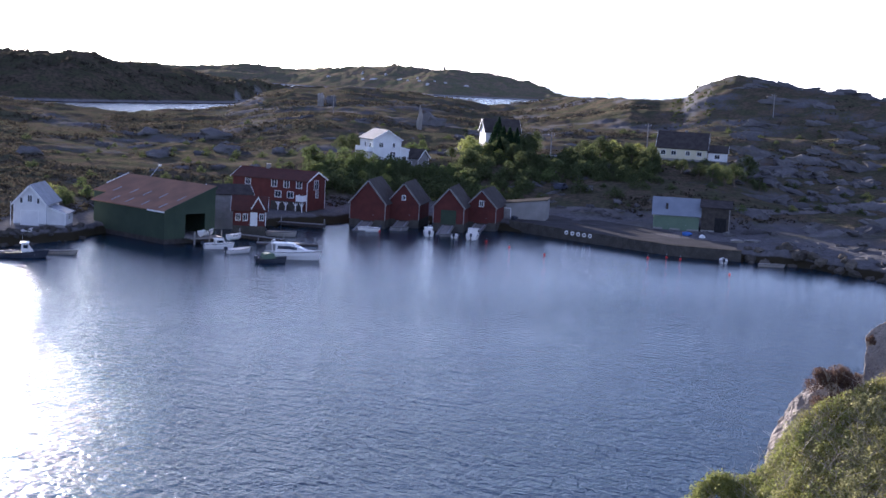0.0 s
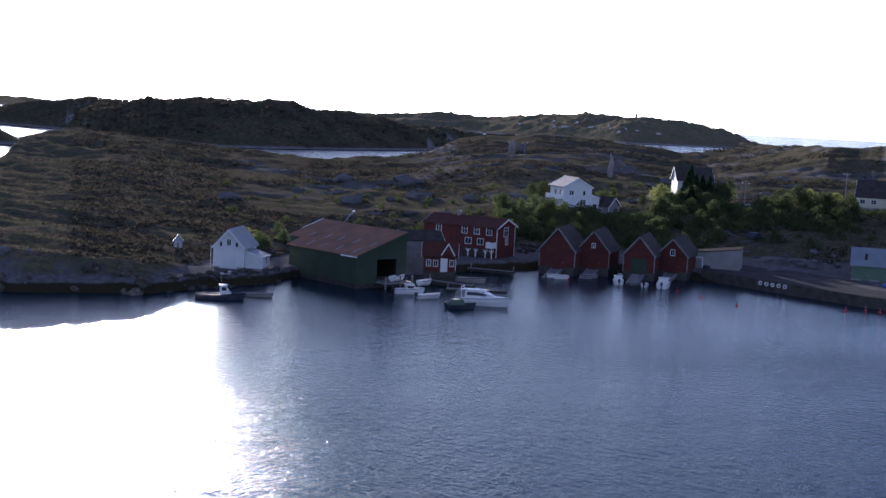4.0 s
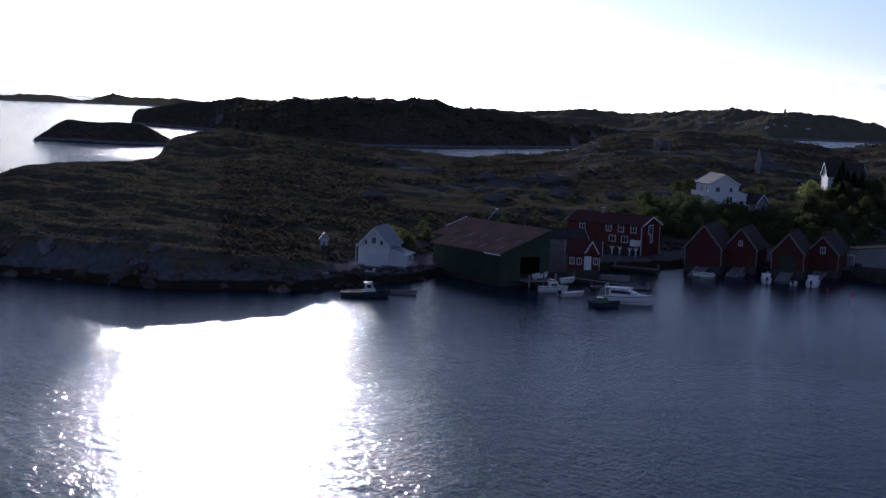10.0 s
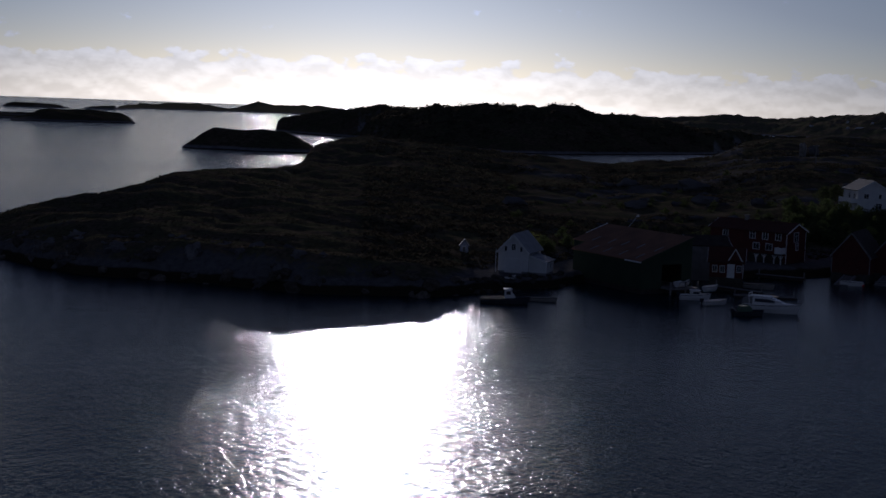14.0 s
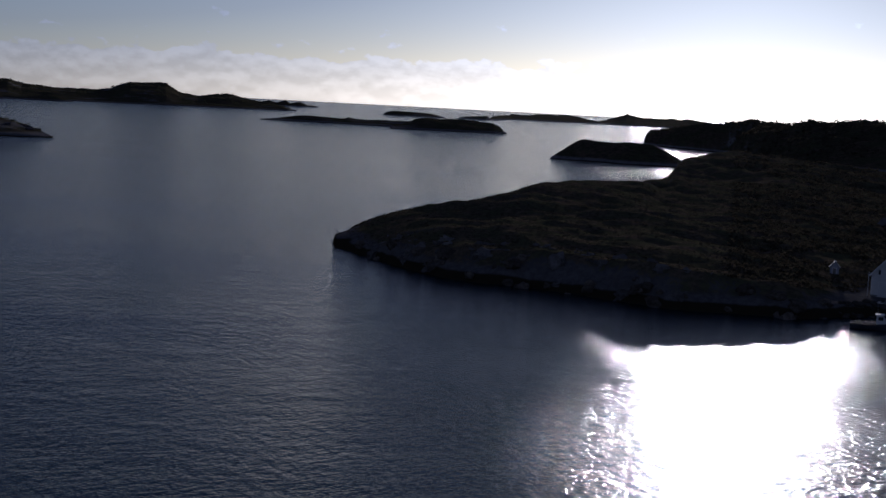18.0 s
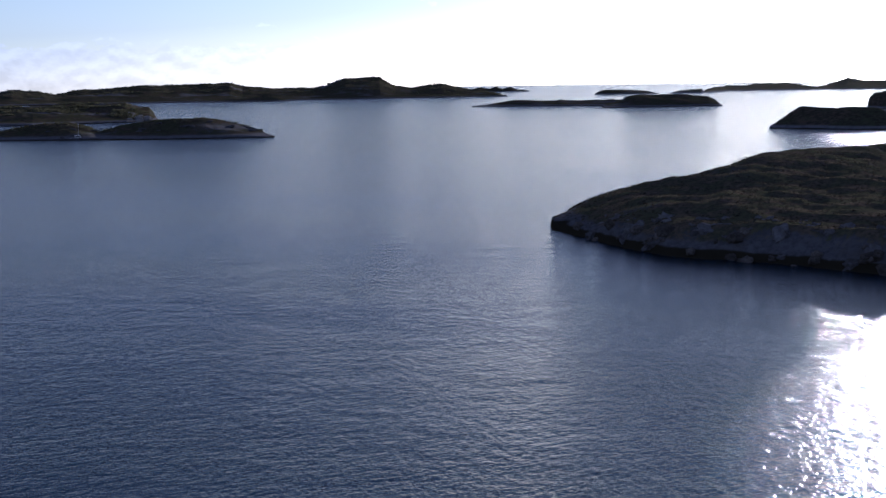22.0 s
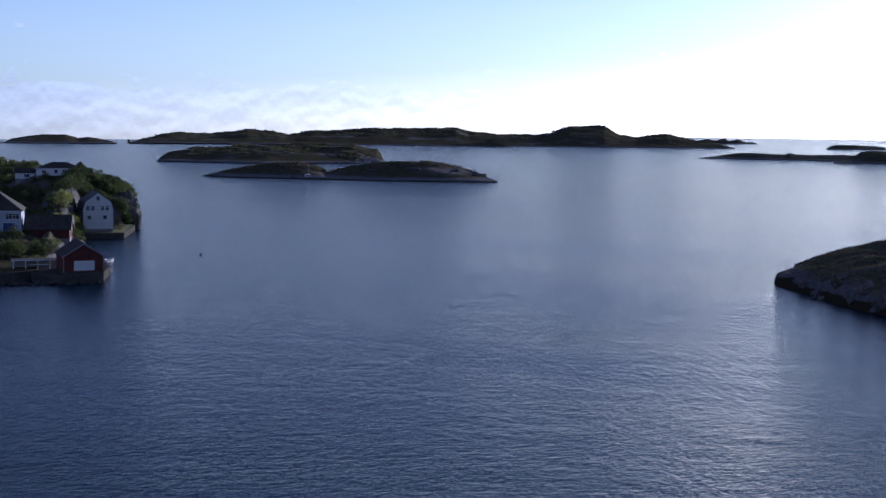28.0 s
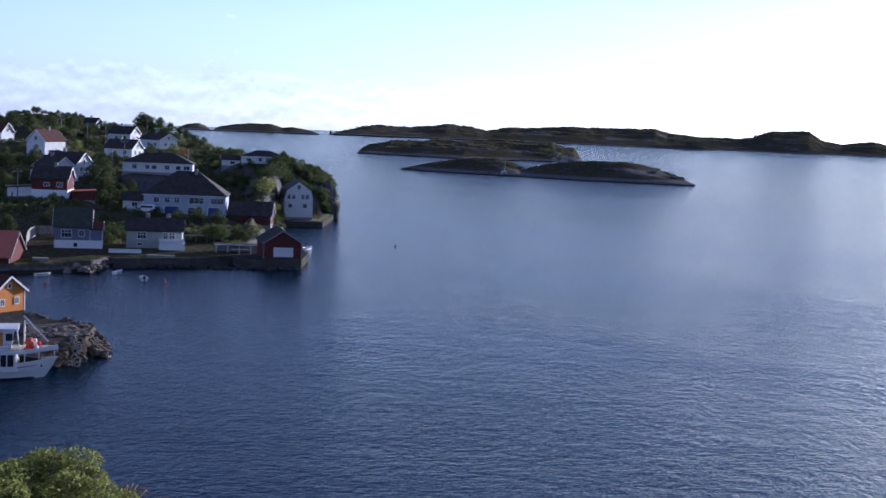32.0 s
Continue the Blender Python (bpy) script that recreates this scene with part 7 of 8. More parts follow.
for az, d, z, w, hh in ((40.25, 366, 4.2, 2.6, 4.2), (39.95, 364, 3.2, 2.2, 3.6), (40.55, 366, 4.5, 2.4, 3.8), (39.75, 361, 1.8, 1.8, 2.6), (40.05, 369, 5.2, 2.8, 3.8)):
    put_rock(rock_mesh("crag", int(az * 40), "stone", (1, 0.8, 1), 3, 0.6, 16), spot(az, d, z, 10) @ Matrix.Diagonal((w, w, hh, 1)), "grey cliff face at the headland", "headland crags", "crag")
for k in range(120):
    e = rr.random()
    if k < 75:
        az, d = 48.5 + 1.15 * rr.random(), 147.5 + 12 * rr.random()
        z = -0.35 + 2.5 * min(1, max(0, (az - 48.5) / 1.0)) * rr.uniform(0.6, 1)
    else:
        az, d = 49.2 + 2.6 * e, 157 + 12 * e + rr.uniform(-1.2, 0.4)
        z = rr.uniform(1.2, 2.2) - 0.4 * e
    s = rr.uniform(0.3, 0.75)
    put_rock(SHARP[k % 6] if k % 2 else WASHED[k % 5], pose(*polar(az, d), z, rr.uniform(-40, 40), rr.uniform(-40, 40), rr.uniform(0, 360)) @ Matrix.Diagonal((s, s, s, 1)), "rough grey boulder piled at the jetty end", "jetty boulders")
# stone courses on the jetty's face
tyre_me = mesh_of("tyre", ring(0.27, 0.10), M["tyre"], True)
for az, d, z in ((50.04, 144.2, 2.14), (49.8, 143.4, 2.2), (49.9, 143.4, 1.67), (49.79, 143.4, 1.96), (49.94, 143.4, 1.04), (49.81, 143.4, 0.69), (50.09, 144.2, 0.17), (49.82, 143.4, 0.29), (50.0, 144.2, 2.72)):
    ob = new("tyre", tyre_me)
    ob.matrix_world = spot(az, d, z, 25)
    tagged(ob, "old black tyre hung as fender on the jetty", "tyre", "jetty tyres")

# broad quay along the harbour's right side
qb = np.linspace(-27.6, -36.6, 20)
slab("quay", [polar(a, float(shore(a)) + 0.3) for a in qb] + [polar(a, float(shore(a)) + 0.3 + float(quay_w(a))) for a in qb[::-1]], 0.5, 1.74, M["quaytop"], "worn grey gravel and concrete quay")
# its edge
shore_wall("quay_edge", shore, -27.4, -36.8, 24, -3, 1.75, 0.3, M["darkstone"], "dark weathered stone quay edge")
VQUAY = shore_wall("village_quay", v_shore, 48.5, 43.5, 16, -3, 1.62, 0.8, M["darkstone"], "dark stone waterfront wall of the village")
slab("boathouse_quay", [polar(*c) for c in ((43.8, 241.5), (42.45, 236.2), (41.03, 238.9), (40.75, 252), (42.6, 268), (43.8, 262))], -3, 1.5, M["darkstone"], "dark stone quay under the red boathouse")
fend_me = mesh_of("fender", ring(0.25, 0.10), M["trim"], True)
for k in range(5):
    a = -29.75 - 0.24 * k
    ob = new("fender", fend_me)
    ob.matrix_world = spot(a, float(shore(a)) - 1.05, 1.25, 0)
    tagged(ob, "white-painted tyre fender on the quay edge", "fender", "quay fenders")


def pontoon(m, length, width, label):
    p = thing("pontoon", m, label, "pontoon")
    part("frame", box(0, -width / 2, -0.15, length, width / 2, 0.28), M["darkwood"], p)
    plank = mesh_of("plank", box(0.01, -width / 2 - 0.05, 0.284, 0.24, width / 2 + 0.05, 0.33), M["plank"])
    for k in range(int(length / 0.26)):
        ob = part("plank", plank, None, p)
        ob.location = (0.26 * k, 0, 0)
    for x in (0.3, length - 0.3):
        part("mooring_post", tube([(x, width / 2, -1.5), (x, width / 2, 1.1)], 0.1, 8), M["plank"], p)
    return p


pontoon(pose(61.0, 198.0, 0, 0, 0, -12), 9.0, 1.8, "floating wooden pontoon with worn planks")
pontoon(pose(60.0, 205.5, 0.35, 0, 0, -52), 8.6, 1.1, "narrow plank gangway from the shed to the pontoon")
pontoon(pose(72.0, 222.0, 0.4, 0, 0, -35), 8.0, 1.2, "sloping plank slip below the red warehouse")

# ---- buoys, poles, small things ----
bu = mesh_of("float", tube([(0, 0, -0.3), (0, 0, -0.2), (0, 0, -0.05), (0, 0, 0.1), (0, 0, 0.19)], [0.04, 0.14, 0.18, 0.13, 0.04], 10), M["buoy"], True)
for az, d in ((-33.1, 216), (-33.85, 218), (-34.4, 217), (-36.4, 203), (-26.5, 224), (-27.45, 218), (-22.1, 231), (-28.9, 211), (51.1, 211), (46.45, 215)):
    b = thing("mooring_buoy", spot(az, d, 0.12), "round red mooring buoy floating on the water", "buoy", "mooring buoys")
    part("float", bu, None, b)
    part("eye", tube([(0, 0, 0.36), (0, 0, 0.52)], 0.04, 6), M["metal"], b)
b = thing("marker", spot(37.2, 287, 0), "small dark marker float out on the water", "buoy")
part("float", tube([(0, 0, -0.3), (0, 0, -0.1), (0, 0, 0.25), (0, 0, 0.4)], [0.12, 0.24, 0.2, 0.06], 8), M["rubber"], b)
part("eye", tube([(0, 0, 0.38), (0, 0, 0.5)], 0.03, 5), M["metal"], b)


def power_pole(az, d, hgt, turn=0.0):
    p = thing("power_pole", spot(az, d, ground_at(az, d), turn), "tall grey wooden power pole on the slope", "pole", "power poles")
    part("post", tube([(0, 0, -1), (0, 0, hgt)], [0.16, 0.1], 7), M["plank"], p)
    part("crossarm", box(-0.8, -0.06, hgt - 0.7, 0.8, 0.06, hgt - 0.55), M["plank"], p)
    for x in (-0.7, 0, 0.7):
        part("insulator", tube([(x, 0, hgt - 0.55), (x, 0, hgt - 0.35)], 0.05, 6), M["trim"], p)


for q in ((48.63, 338, 7.5), (48.17, 342, 8), (49.6, 420, 8), (50.6, 430, 8), (48.9, 470, 8), (52.2, 300, 6), (-28.9, 300, 8), (-32.75, 345, 7), (-37.6, 430, 7), (-20.0, 420, 6), (47.3, 520, 8)):
    power_pole(*q)
f = thing("flagpole", spot(45.66, 352, ground_at(45.66, 352)), "white flagpole with a small red pennant", "flagpole")
part("pole", tube([(0, 0, -0.5), (0, 0, 6.5)], [0.06, 0.035], 6), M["trim"], f)
part("pennant", prism([(-2.4, 5.2), (-1.2, 5.5), (-0.04, 5.7), (-0.04, 6.2), (-1.2, 5.9), (-2.4, 5.4)], -0.012, 0.012), M["buoy"], f)
f = thing("crane_pole", pose(47.2, 226, 2.0, 0, 0, 0), "thin slanted mast behind the green shed", "pole")
part("post", tube([(-0.8, 0, -1), (5.6, 0, 7.2)], 0.06, 6), M["metal"], f)
part("lamp", box(5.5, -0.2, 7.15, 5.9, 0.2, 7.4), M["trim"], f)

car = thing("van", spot(47.3, 296, 4.55, 88), "white parked van beside the big house", "car")
part("body", prism([(-1.9, 0.45), (1.95, 0.45), (2.0, 0.95), (1.45, 1.15), (0.95, 1.75), (-1.8, 1.8), (-1.95, 1.0)], -0.85, 0.85), M["hull"], car).rotation_euler = (0, 0, radians(90))
for x in (-1.2, 1.25):
    for s in (-1, 1):
        w = part("wheel", moved(ring(0.24, 0.1), Matrix()), M["rubber"], car)
        w.matrix_local = pose(0, 0, 0.34, 0, 0, 90) @ pose(x, s * 0.8, 0)
part("side_glass", box(0.855, -1.5, 1.2, 0.865, 0.9, 1.6), M["glass"], car)
part("side_glass", box(-0.865, -1.5, 1.2, -0.855, 0.9, 1.6), M["glass"], car)

s = thing("shelter", spot(43.62, 247, 1.75, 4), "low white-framed open shelter on the quay", "shelter")
for x in (-3.6, -1.6, 0.4, 2.4, 3.6):
    part("post", box(x - 0.07, -0.07, -0.5, x + 0.07, 0.07, 1.2), M["trim"], s)
part("beam", box(-3.9, -0.1, 1.2, 3.9, 0.1, 1.36), M["trim"], s)
part("roof", box(-3.9, 0.1, 1.24, 3.9, 2.6, 1.4), M["tile_dark"], s)
part("back_wall", box(-3.8, 2.4, -0.5, 3.8, 2.55, 1.22), M["greywood"], s)
part("bench", box(-0.9, 0.6, 0.4, 2.2, 1.1, 0.5), M["trim"], s)
w = thing("garden_wall", spot(48.05, 242, 1.75, 2), "low white-painted garden wall by the shore", "wall")
part("wall_body", box(-2.7, 0, -1, 2.7, 0.25, 0.55), M["trim"], w)
part("coping", box(-2.8, -0.05, 0.55, 2.8, 0.3, 0.62), M["concrete"], w)
w = thing("board_fence", spot(51.1, 262, 2.7, 0), "weathered wooden board fence beside the blue house", "fence")
for k in range(22):
    part("slat", box(-2.2 + 0.2 * k, 0, 0, -2.05 + 0.2 * k, 0.03, 1.6), M["plank"], w)
part("rail", box(-2.2, 0.03, 0.4, 2.2, 0.08, 0.5), M["plank"], w)
part("rail", box(-2.2, 0.03, 1.2, 2.2, 0.08, 1.3), M["plank"], w)
# things lying on the quay
for az, d, dx, dy, dz, mat, lab in ((-34.6, 236, 2.2, 1.2, 0.9, "blue_cloth", "blue tarpaulin heap on the quay"), (-35.2, 234, 1.1, 1.0, 0.8, "trim", "white fish tub on the quay"), (-36.6, 232, 2.6, 1.4, 0.7, "deck", "pile of planks and rope on the quay"), (-37.2, 233, 3.0, 1.2, 0.6, "concrete", "grey rubble heap at the quay end"), (-27.6, 246, 1.6, 1.0, 1.0, "hull_dark", "dark crates beside the concrete shed")):
    me = rock_mesh("mound", int(-az * 7), mat, (dx / 2, dy / 2, dz / 2), 2, 0.3)
    put_rock(me, spot(az, d, ground_at(az, d) + dz * 0.3), lab, name="mound")
c = thing("parked_car", spot(-29.4, 278, ground_at(-29.4, 278) + 0.05, 70), "dark parked car on the gravel track", "car")
part("body", prism([(-2.0, 0.35), (2.0, 0.35), (2.05, 0.8), (1.2, 0.95), (0.6, 1.4), (-1.1, 1.42), (-1.9, 0.9)], -0.8, 0.8), M["hull_dark"], c)
for x in (-1.25, 1.25):
    for sd in (-1, 1):
        part("wheel", moved(ring(0.22, 0.1), pose(x, sd * 0.75, 0.32)), M["rubber"], c)
part("window", box(-1.0, -0.81, 0.95, 0.5, -0.8, 1.32), M["glass"], c)
t = thing("beacon", spot(-24.42, 2350, 37.5), "small stone beacon tower on the distant ridge", "tower")
part("tower", tube([(0, 0, -3), (0, 0, 4.5)], [2.4, 1.5], 10), M["stone"], t)
part("lantern", tube([(0, 0, 4.45), (0, 0, 6.2)], [0.9, 0.4], 8), M["darkwood"], t)

# pale bare patches on the distant ridge
for k, (az, d, z, w, hgt) in enumerate(((-21.11, 2125, 23.3, 1.9, 3.0), (-21.13, 2070, 14.6, 2.4, 2.4), (-21.56, 2056, 16.1, 6.0, 1.9), (-22.05, 2070, 22.8, 2.4, 2.4), (-22.63, 2018, 17.4, 4.2, 2.0),
                                        (-22.95, 1992, 16.6, 1.8, 1.8), (-23.33, 1990, 20.6, 1.8, 2.1), (-23.43, 1958, 17.7, 2.5, 1.3), (-23.78, 1923, 13.4, 3.2, 2.2), (-24.49, 1941, 16.8, 2.5, 1.3),
                                        (-24.04, 1936, 18.3, 1.8, 1.3), (-25.34, 1942, 13.8, 2.8, 1.5), (-19.76, 2154, 16.2, 3.6, 1.4))):
    me = rock_mesh("outcrop", 610 + k, "farquartz", (1, 0.9, 1), 3, 0.7, 18, 0.2)
    put_rock(me, spot(az, d, z) @ Matrix.Diagonal((w * 1.25, 2.5, hgt * 1.25, 1)), "pale bare rock patch on the distant ridge", "far outcrops", "outcrop")

# ---- the foreground: cliff, heather, bushes ----
def cliff_mesh(seed):
    """A weathered block: broad flat faces, fine cracks that run down the slope, flaked edges."""
    bm = bmesh.new()
    bmesh.ops.create_icosphere(bm, subdivisions=6, radius=1.0)
    rng = random.Random(seed)
    cuts = [(Vector((rng.gauss(0, 1), rng.gauss(0, 1), rng.gauss(0, 0.5))).normalized(), 0.52 + 0.3 * rng.random()) for k in range(11)]
    off = Vector((seed * 3.7, seed * 1.3, 0))
    for v in bm.verts:
        p = v.co.copy()
        for c, r in cuts:
            t = p.dot(c)
            if t > r:
                p -= c * (t - r) * 0.92
        u = Vector((p.x * 9 + 2.0 * p.z, p.y * 9 - 1.5 * p.z, p.z * 1.6)) + off
        crack = max(0.0, 0.07 - abs(noise.noise(u))) / 0.07
        flake = noise.noise(Vector((p.x * 3, p.y * 3, p.z * 7)) + off)
        p *= 1 + 0.05 * noise.fractal(p * 1.7 + off, 0.9, 2.1, 4) - 0.05 * crack + 0.03 * (round(flake * 3) / 3) + 0.006 * noise.fractal(p * 22 + off, 0.8, 2.0, 3)
        v.co = p
    me = bpy.data.meshes.new("cliff_rock")
    bm.to_mesh(me)
    bm.free()
    me.materials.append(M["cliff"])
    return me


def big_rock(az, d, z, size, seed, label):
    return put_rock(cliff_mesh(seed), spot(az, d, z, 20) @ Matrix.Diagonal((*size, 1)), label, name="cliff_rock")


big_rock(-43.68, 15.0, 23.12, (0.60, 0.56, 0.72), 301, "pale sunlit cliff block with cracked faces")
big_rock(-41.85, 15.5, 21.94, (0.93, 0.8, 1.1), 302, "pale weathered cliff edge above the water")
big_rock(-46.2, 15.5, 22.6, (0.9, 0.8, 1.1), 303, "tall pale cliff block at the viewpoint")


def near_bush(name, label, az, d, z, spread, count, leaf, mat, seed, stems=40, clumps=14, size=0.3):
    rng = np.random.RandomState(seed)
    b = thing(name, spot(az, d, z), label, "bush")
    blobs = [(rng.normal(size=3) * np.array(spread) * [0.5, 0.5, 0.3], np.array(spread) * (size + 0.83 * size * rng.rand())) for k in range(clumps)]
    pts = []
    for c, r in blobs:
        q = rng.normal(size=(count // clumps, 3))
        q /= np.linalg.norm(q, axis=1, keepdims=True)
        pts.append(c + q * ((0.35 + 0.7 * rng.rand(len(q), 1)) if clumps < 20 else (0.7 + 0.35 * rng.rand(len(q), 1))) * r)
    pts = np.concatenate(pts)
    st = []
    for k in range(stems):
        p = pts[rng.randint(len(pts))]
        st.append(tube([(p[0] * 0.3, p[1] * 0.3, -spread[2]), (p[0] * 0.7, p[1] * 0.7, p[2] * 0.6 - 0.1 * spread[2]), (p[0] * 1.05, p[1] * 1.05, p[2] + 0.25 * spread[2])], [0.014, 0.009, 0.003], 4))
    part("twig_tangle", join(*st), M["twig"], b)
    part("foliage", leaf_cards(pts, leaf, rng, 0.6, 0.5), M[mat], b)
    return b


scrub_top = knots("-50:-8 -46:-9 -42.3:-10.8 -41.3:-11.5 -39.9:-12.2 -39.3:-13.1 -38.65:-14.3 -38.1:-15.0 -37.4:-15.2 -36.6:-15.0 -35.8:-15.6 -35.3:-17")


def bank_bush(name, label, az0, az1, mats, clumps, leaf, seed, stems):
    """Scrub that clothes the slope below the cliff, in many small clumps on bent stems."""
    rng = np.random.RandomState(seed)
    mid = 0.5 * (az0 + az1)
    base = spot(mid, 12.5, 22.0)
    inv = base.inverted()
    b = thing(name, base, label, "bush")
    layers = {m: [] for m in mats}
    st = []
    for k in range(clumps):
        az = rng.uniform(az0, az1)
        r = 0.06 + 0.07 * rng.rand()
        top = float(scrub_top(az))
        el = top - math.degrees(r / 13) * 0.8 - (18.5 + top) * rng.rand() ** 1.4
        d = 14.0 - (top - el) * 0.33
        c = inv @ Vector((-d * math.sin(radians(az)), d * math.cos(radians(az)), 26 + d * math.tan(radians(el))))
        q = rng.normal(size=(300, 3))
        q /= np.linalg.norm(q, axis=1, keepdims=True)
        layers[mats[rng.randint(len(mats))]].append(np.array(c) + q * (0.3 + 0.95 * rng.rand(300, 1)) * r * [1, 1, 0.85])
        if k < stems:
            for j in range(2):
                a = rng.normal(size=3) * 0.07
                o = rng.normal(size=3) * 0.08
                x, y, z = c.x + o[0], c.y + o[1], c.z + 0.4 * o[2]
                st.append(tube([(x + a[0], y + a[1], z - 0.22), (x + 0.4 * a[0], y, z - 0.04), (x - a[0], y - a[1], z + r * (0.7 + 1.0 * rng.rand()))], [0.0042, 0.003, 0.0012], 4))
                st.append(tube([(x + 0.4 * a[0], y, z - 0.04), (x + 1.6 * a[2], y + a[0], z + 0.9 * r)], [0.0028, 0.0012], 4))
    part("twig_tangle", join(*st), M["twig"], b)
    for m, pts in layers.items():
        if pts:
            part("foliage", leaf_cards(np.concatenate(pts), leaf, rng, 0.6, 0.45), M[m], b)
    return b


bank_bush("willow_bush", "bright green willow bush at the cliff foot", -38.3, -35.4, ("leaf_e",), 130, 0.028, 1, 20)
bank_bush("willow_bush", "green willow scrub over the cliff edge", -40.0, -37.6, ("leaf_e", "leaf_w", "leaf_e"), 130, 0.025, 2, 100)
bank_bush("willow_bush", "olive willow scrub with grey bare twigs", -42.0, -39.7, ("leaf_w", "leaf_o", "leaf_e"), 165, 0.024, 3, 150)
bank_bush("willow_bush", "yellow-green willow scrub among dry stalks", -44.2, -41.7, ("leaf_w", "leaf_o", "leaf_w"), 180, 0.024, 11, 170)
bank_bush("willow_bush", "tangled scrub at the viewpoint's edge", -47.5, -43.9, ("leaf_w", "leaf_o"), 140, 0.025, 6, 90)
near_bush("heather_bush", "brown heather tuft on top of the weathered rock", -40.95, 14.3, 23.21, (0.2, 0.17, 0.16), 9000, 0.02, "leaf_h", 4, 40, 16, 0.36)
near_bush("heather_bush", "brown heather matted over the rock's shoulder", -41.35, 14.2, 23.12, (0.2, 0.15, 0.15), 9000, 0.02, "leaf_h", 5, 40, 16, 0.36)
near_bush("heather_bush", "brown heather spilling down beside the rock", -40.85, 14.1, 23.0, (0.17, 0.13, 0.14), 7000, 0.02, "leaf_h", 21, 40, 16, 0.36)
near_bush("heather_bush", "small heather tuft growing from the cliff block", -42.05, 14.6, 23.6, (0.05, 0.06, 0.055), 1200, 0.022, "leaf_h", 13, 16)
near_bush("leafy_bush", "dense green leafy bush below the viewpoint", 52.0, 12.3, 22.70, (0.70, 0.6, 0.44), 42000, 0.034, "leaf_f", 7, 50, 60, 0.17)
near_bush("leafy_bush", "green leafy bush catching the low sun", 50.2, 12.5, 22.52, (0.42, 0.45, 0.3), 24000, 0.032, "leaf_f", 8, 50, 45, 0.18)
near_bush("leafy_bush", "broad green bush on the near slope", 55.5, 11.8, 22.3, (1.0, 0.9, 0.75), 26000, 0.04, "leaf_f", 9, 40, 50, 0.18)
near_bush("dry_grass", "dry brownish grass and twigs on the slope", 48.2, 12.8, 22.36, (0.5, 0.4, 0.12), 5000, 0.03, "leaf_h", 10, 160)

# ---- more of the village shore ----
boat("rowing_boat", "small white boat moored off the red boathouse", spot(40.8, 274, 0.05, 60), 3.4, 1.3, 0.45, None, True)
w = thing("hedge", spot(51.1, 287, 4.6, 0), "long dark clipped hedge above the blue house", "hedge")
hrng = np.random.RandomState(77)
hp = np.stack([hrng.uniform(-8.6, 8.6, 5200), hrng.uniform(-0.5, 0.5, 5200), hrng.uniform(-0.6, 1.5, 5200) ** 1.0], 1)
part("foliage", leaf_cards(hp, 0.26, hrng), M["leaf_b"], w)
part("stems", join(*[tube([(x, 0, -1.2), (x + 0.1, 0, 0.9)], [0.05, 0.02], 5) for x in np.linspace(-8, 8, 18).tolist()]), M["bark"], w)
w = thing("garden_wall", spot(51.95, 432, 13.3, 2), "long low white wall beside the upper house", "wall")
part("wall_body", box(-2.6, 0, -2, 2.6, 0.25, 1.5), M["trim"], w)
part("coping", box(-2.7, -0.05, 1.5, 2.7, 0.3, 1.58), M["concrete"], w)

# weed-dark stones along the foot of the quay
WEEDY = [rock_mesh("boulder", 370 + k, "darkstone", (1, 0.8, 0.6), 3, 0.6, 14) for k in range(4)]
for k in range(60):
    az = rr.uniform(41.1, 48.6)
    d = min(float(v_shore(az)), 236.5 + max(0, 42.4 - az) * 2.0) - 0.9 + rr.uniform(-0.5, 0.3)
    s = rr.uniform(0.35, 0.8)
    ob = part("stone", WEEDY[k % 4], None, VQUAY)
    ob.matrix_local = pose(*polar(az, d), rr.uniform(-0.15, 0.5), rr.uniform(-20, 20), rr.uniform(-20, 20), rr.uniform(0, 360)) @ Matrix.Diagonal((s, s, s, 1))

# pale cliff at the wooded island's end
PALE = [rock_mesh("crag", 570 + k, "paleblock", (1.3, 0.9, 0.8), 3, 0.6, 16) for k in range(4)]
for k in range(11):
    az = rr.uniform(29.9, 30.9)
    d = 1050 + rr.uniform(0, 40)
    z = float(HEIGHTS["island_wooded"](az, np.array([d]))[0])
    s = rr.uniform(1.6, 3.2)
    put_rock(PALE[k % 4], pose(*polar(az, d), max(z, 0.5), rr.uniform(-10, 10), rr.uniform(-10, 10), rr.uniform(0, 360)) @ Matrix.Diagonal((s, s, s, 1)), "pale cliff rock at the end of the wooded island", "island cliffs", "crag")
for k in range(26):
    az, d = rr.uniform(25.3, 37), rr.uniform(712, 750)
    z = float(HEIGHTS["island_double"](az, np.array([d]))[0])
    if z > -0.3:
        s = rr.uniform(1.2, 3.2)
        put_rock(SLABS[k % 6], pose(*polar(az, d), z, rr.uniform(-8, 8), rr.uniform(-8, 8), -az + rr.uniform(-30, 30)) @ Matrix.Diagonal((s, s, s * 0.7, 1)), "bare rock slab on the islet shore", "islet slabs", "outcrop")

# scree on the cut behind the quay
for k in range(70):
    az = rr.uniform(-37.0, -28.2)
    d = float(shore(az)) + float(quay_w(az)) + rr.uniform(2, 26)
    if not (-34.2 < az < -32.2 and d < 262):
        s = rr.uniform(0.35, 1.1)
        put_rock(SLABS[k % 6], pose(*polar(az, d), ground_at(az, d), rr.uniform(-15, 15), rr.uniform(-15, 15), rr.uniform(0, 360)) @ Matrix.Diagonal((s, s, s * 1.3, 1)), "loose grey stone on the cut behind the quay", "scree stones", "outcrop")

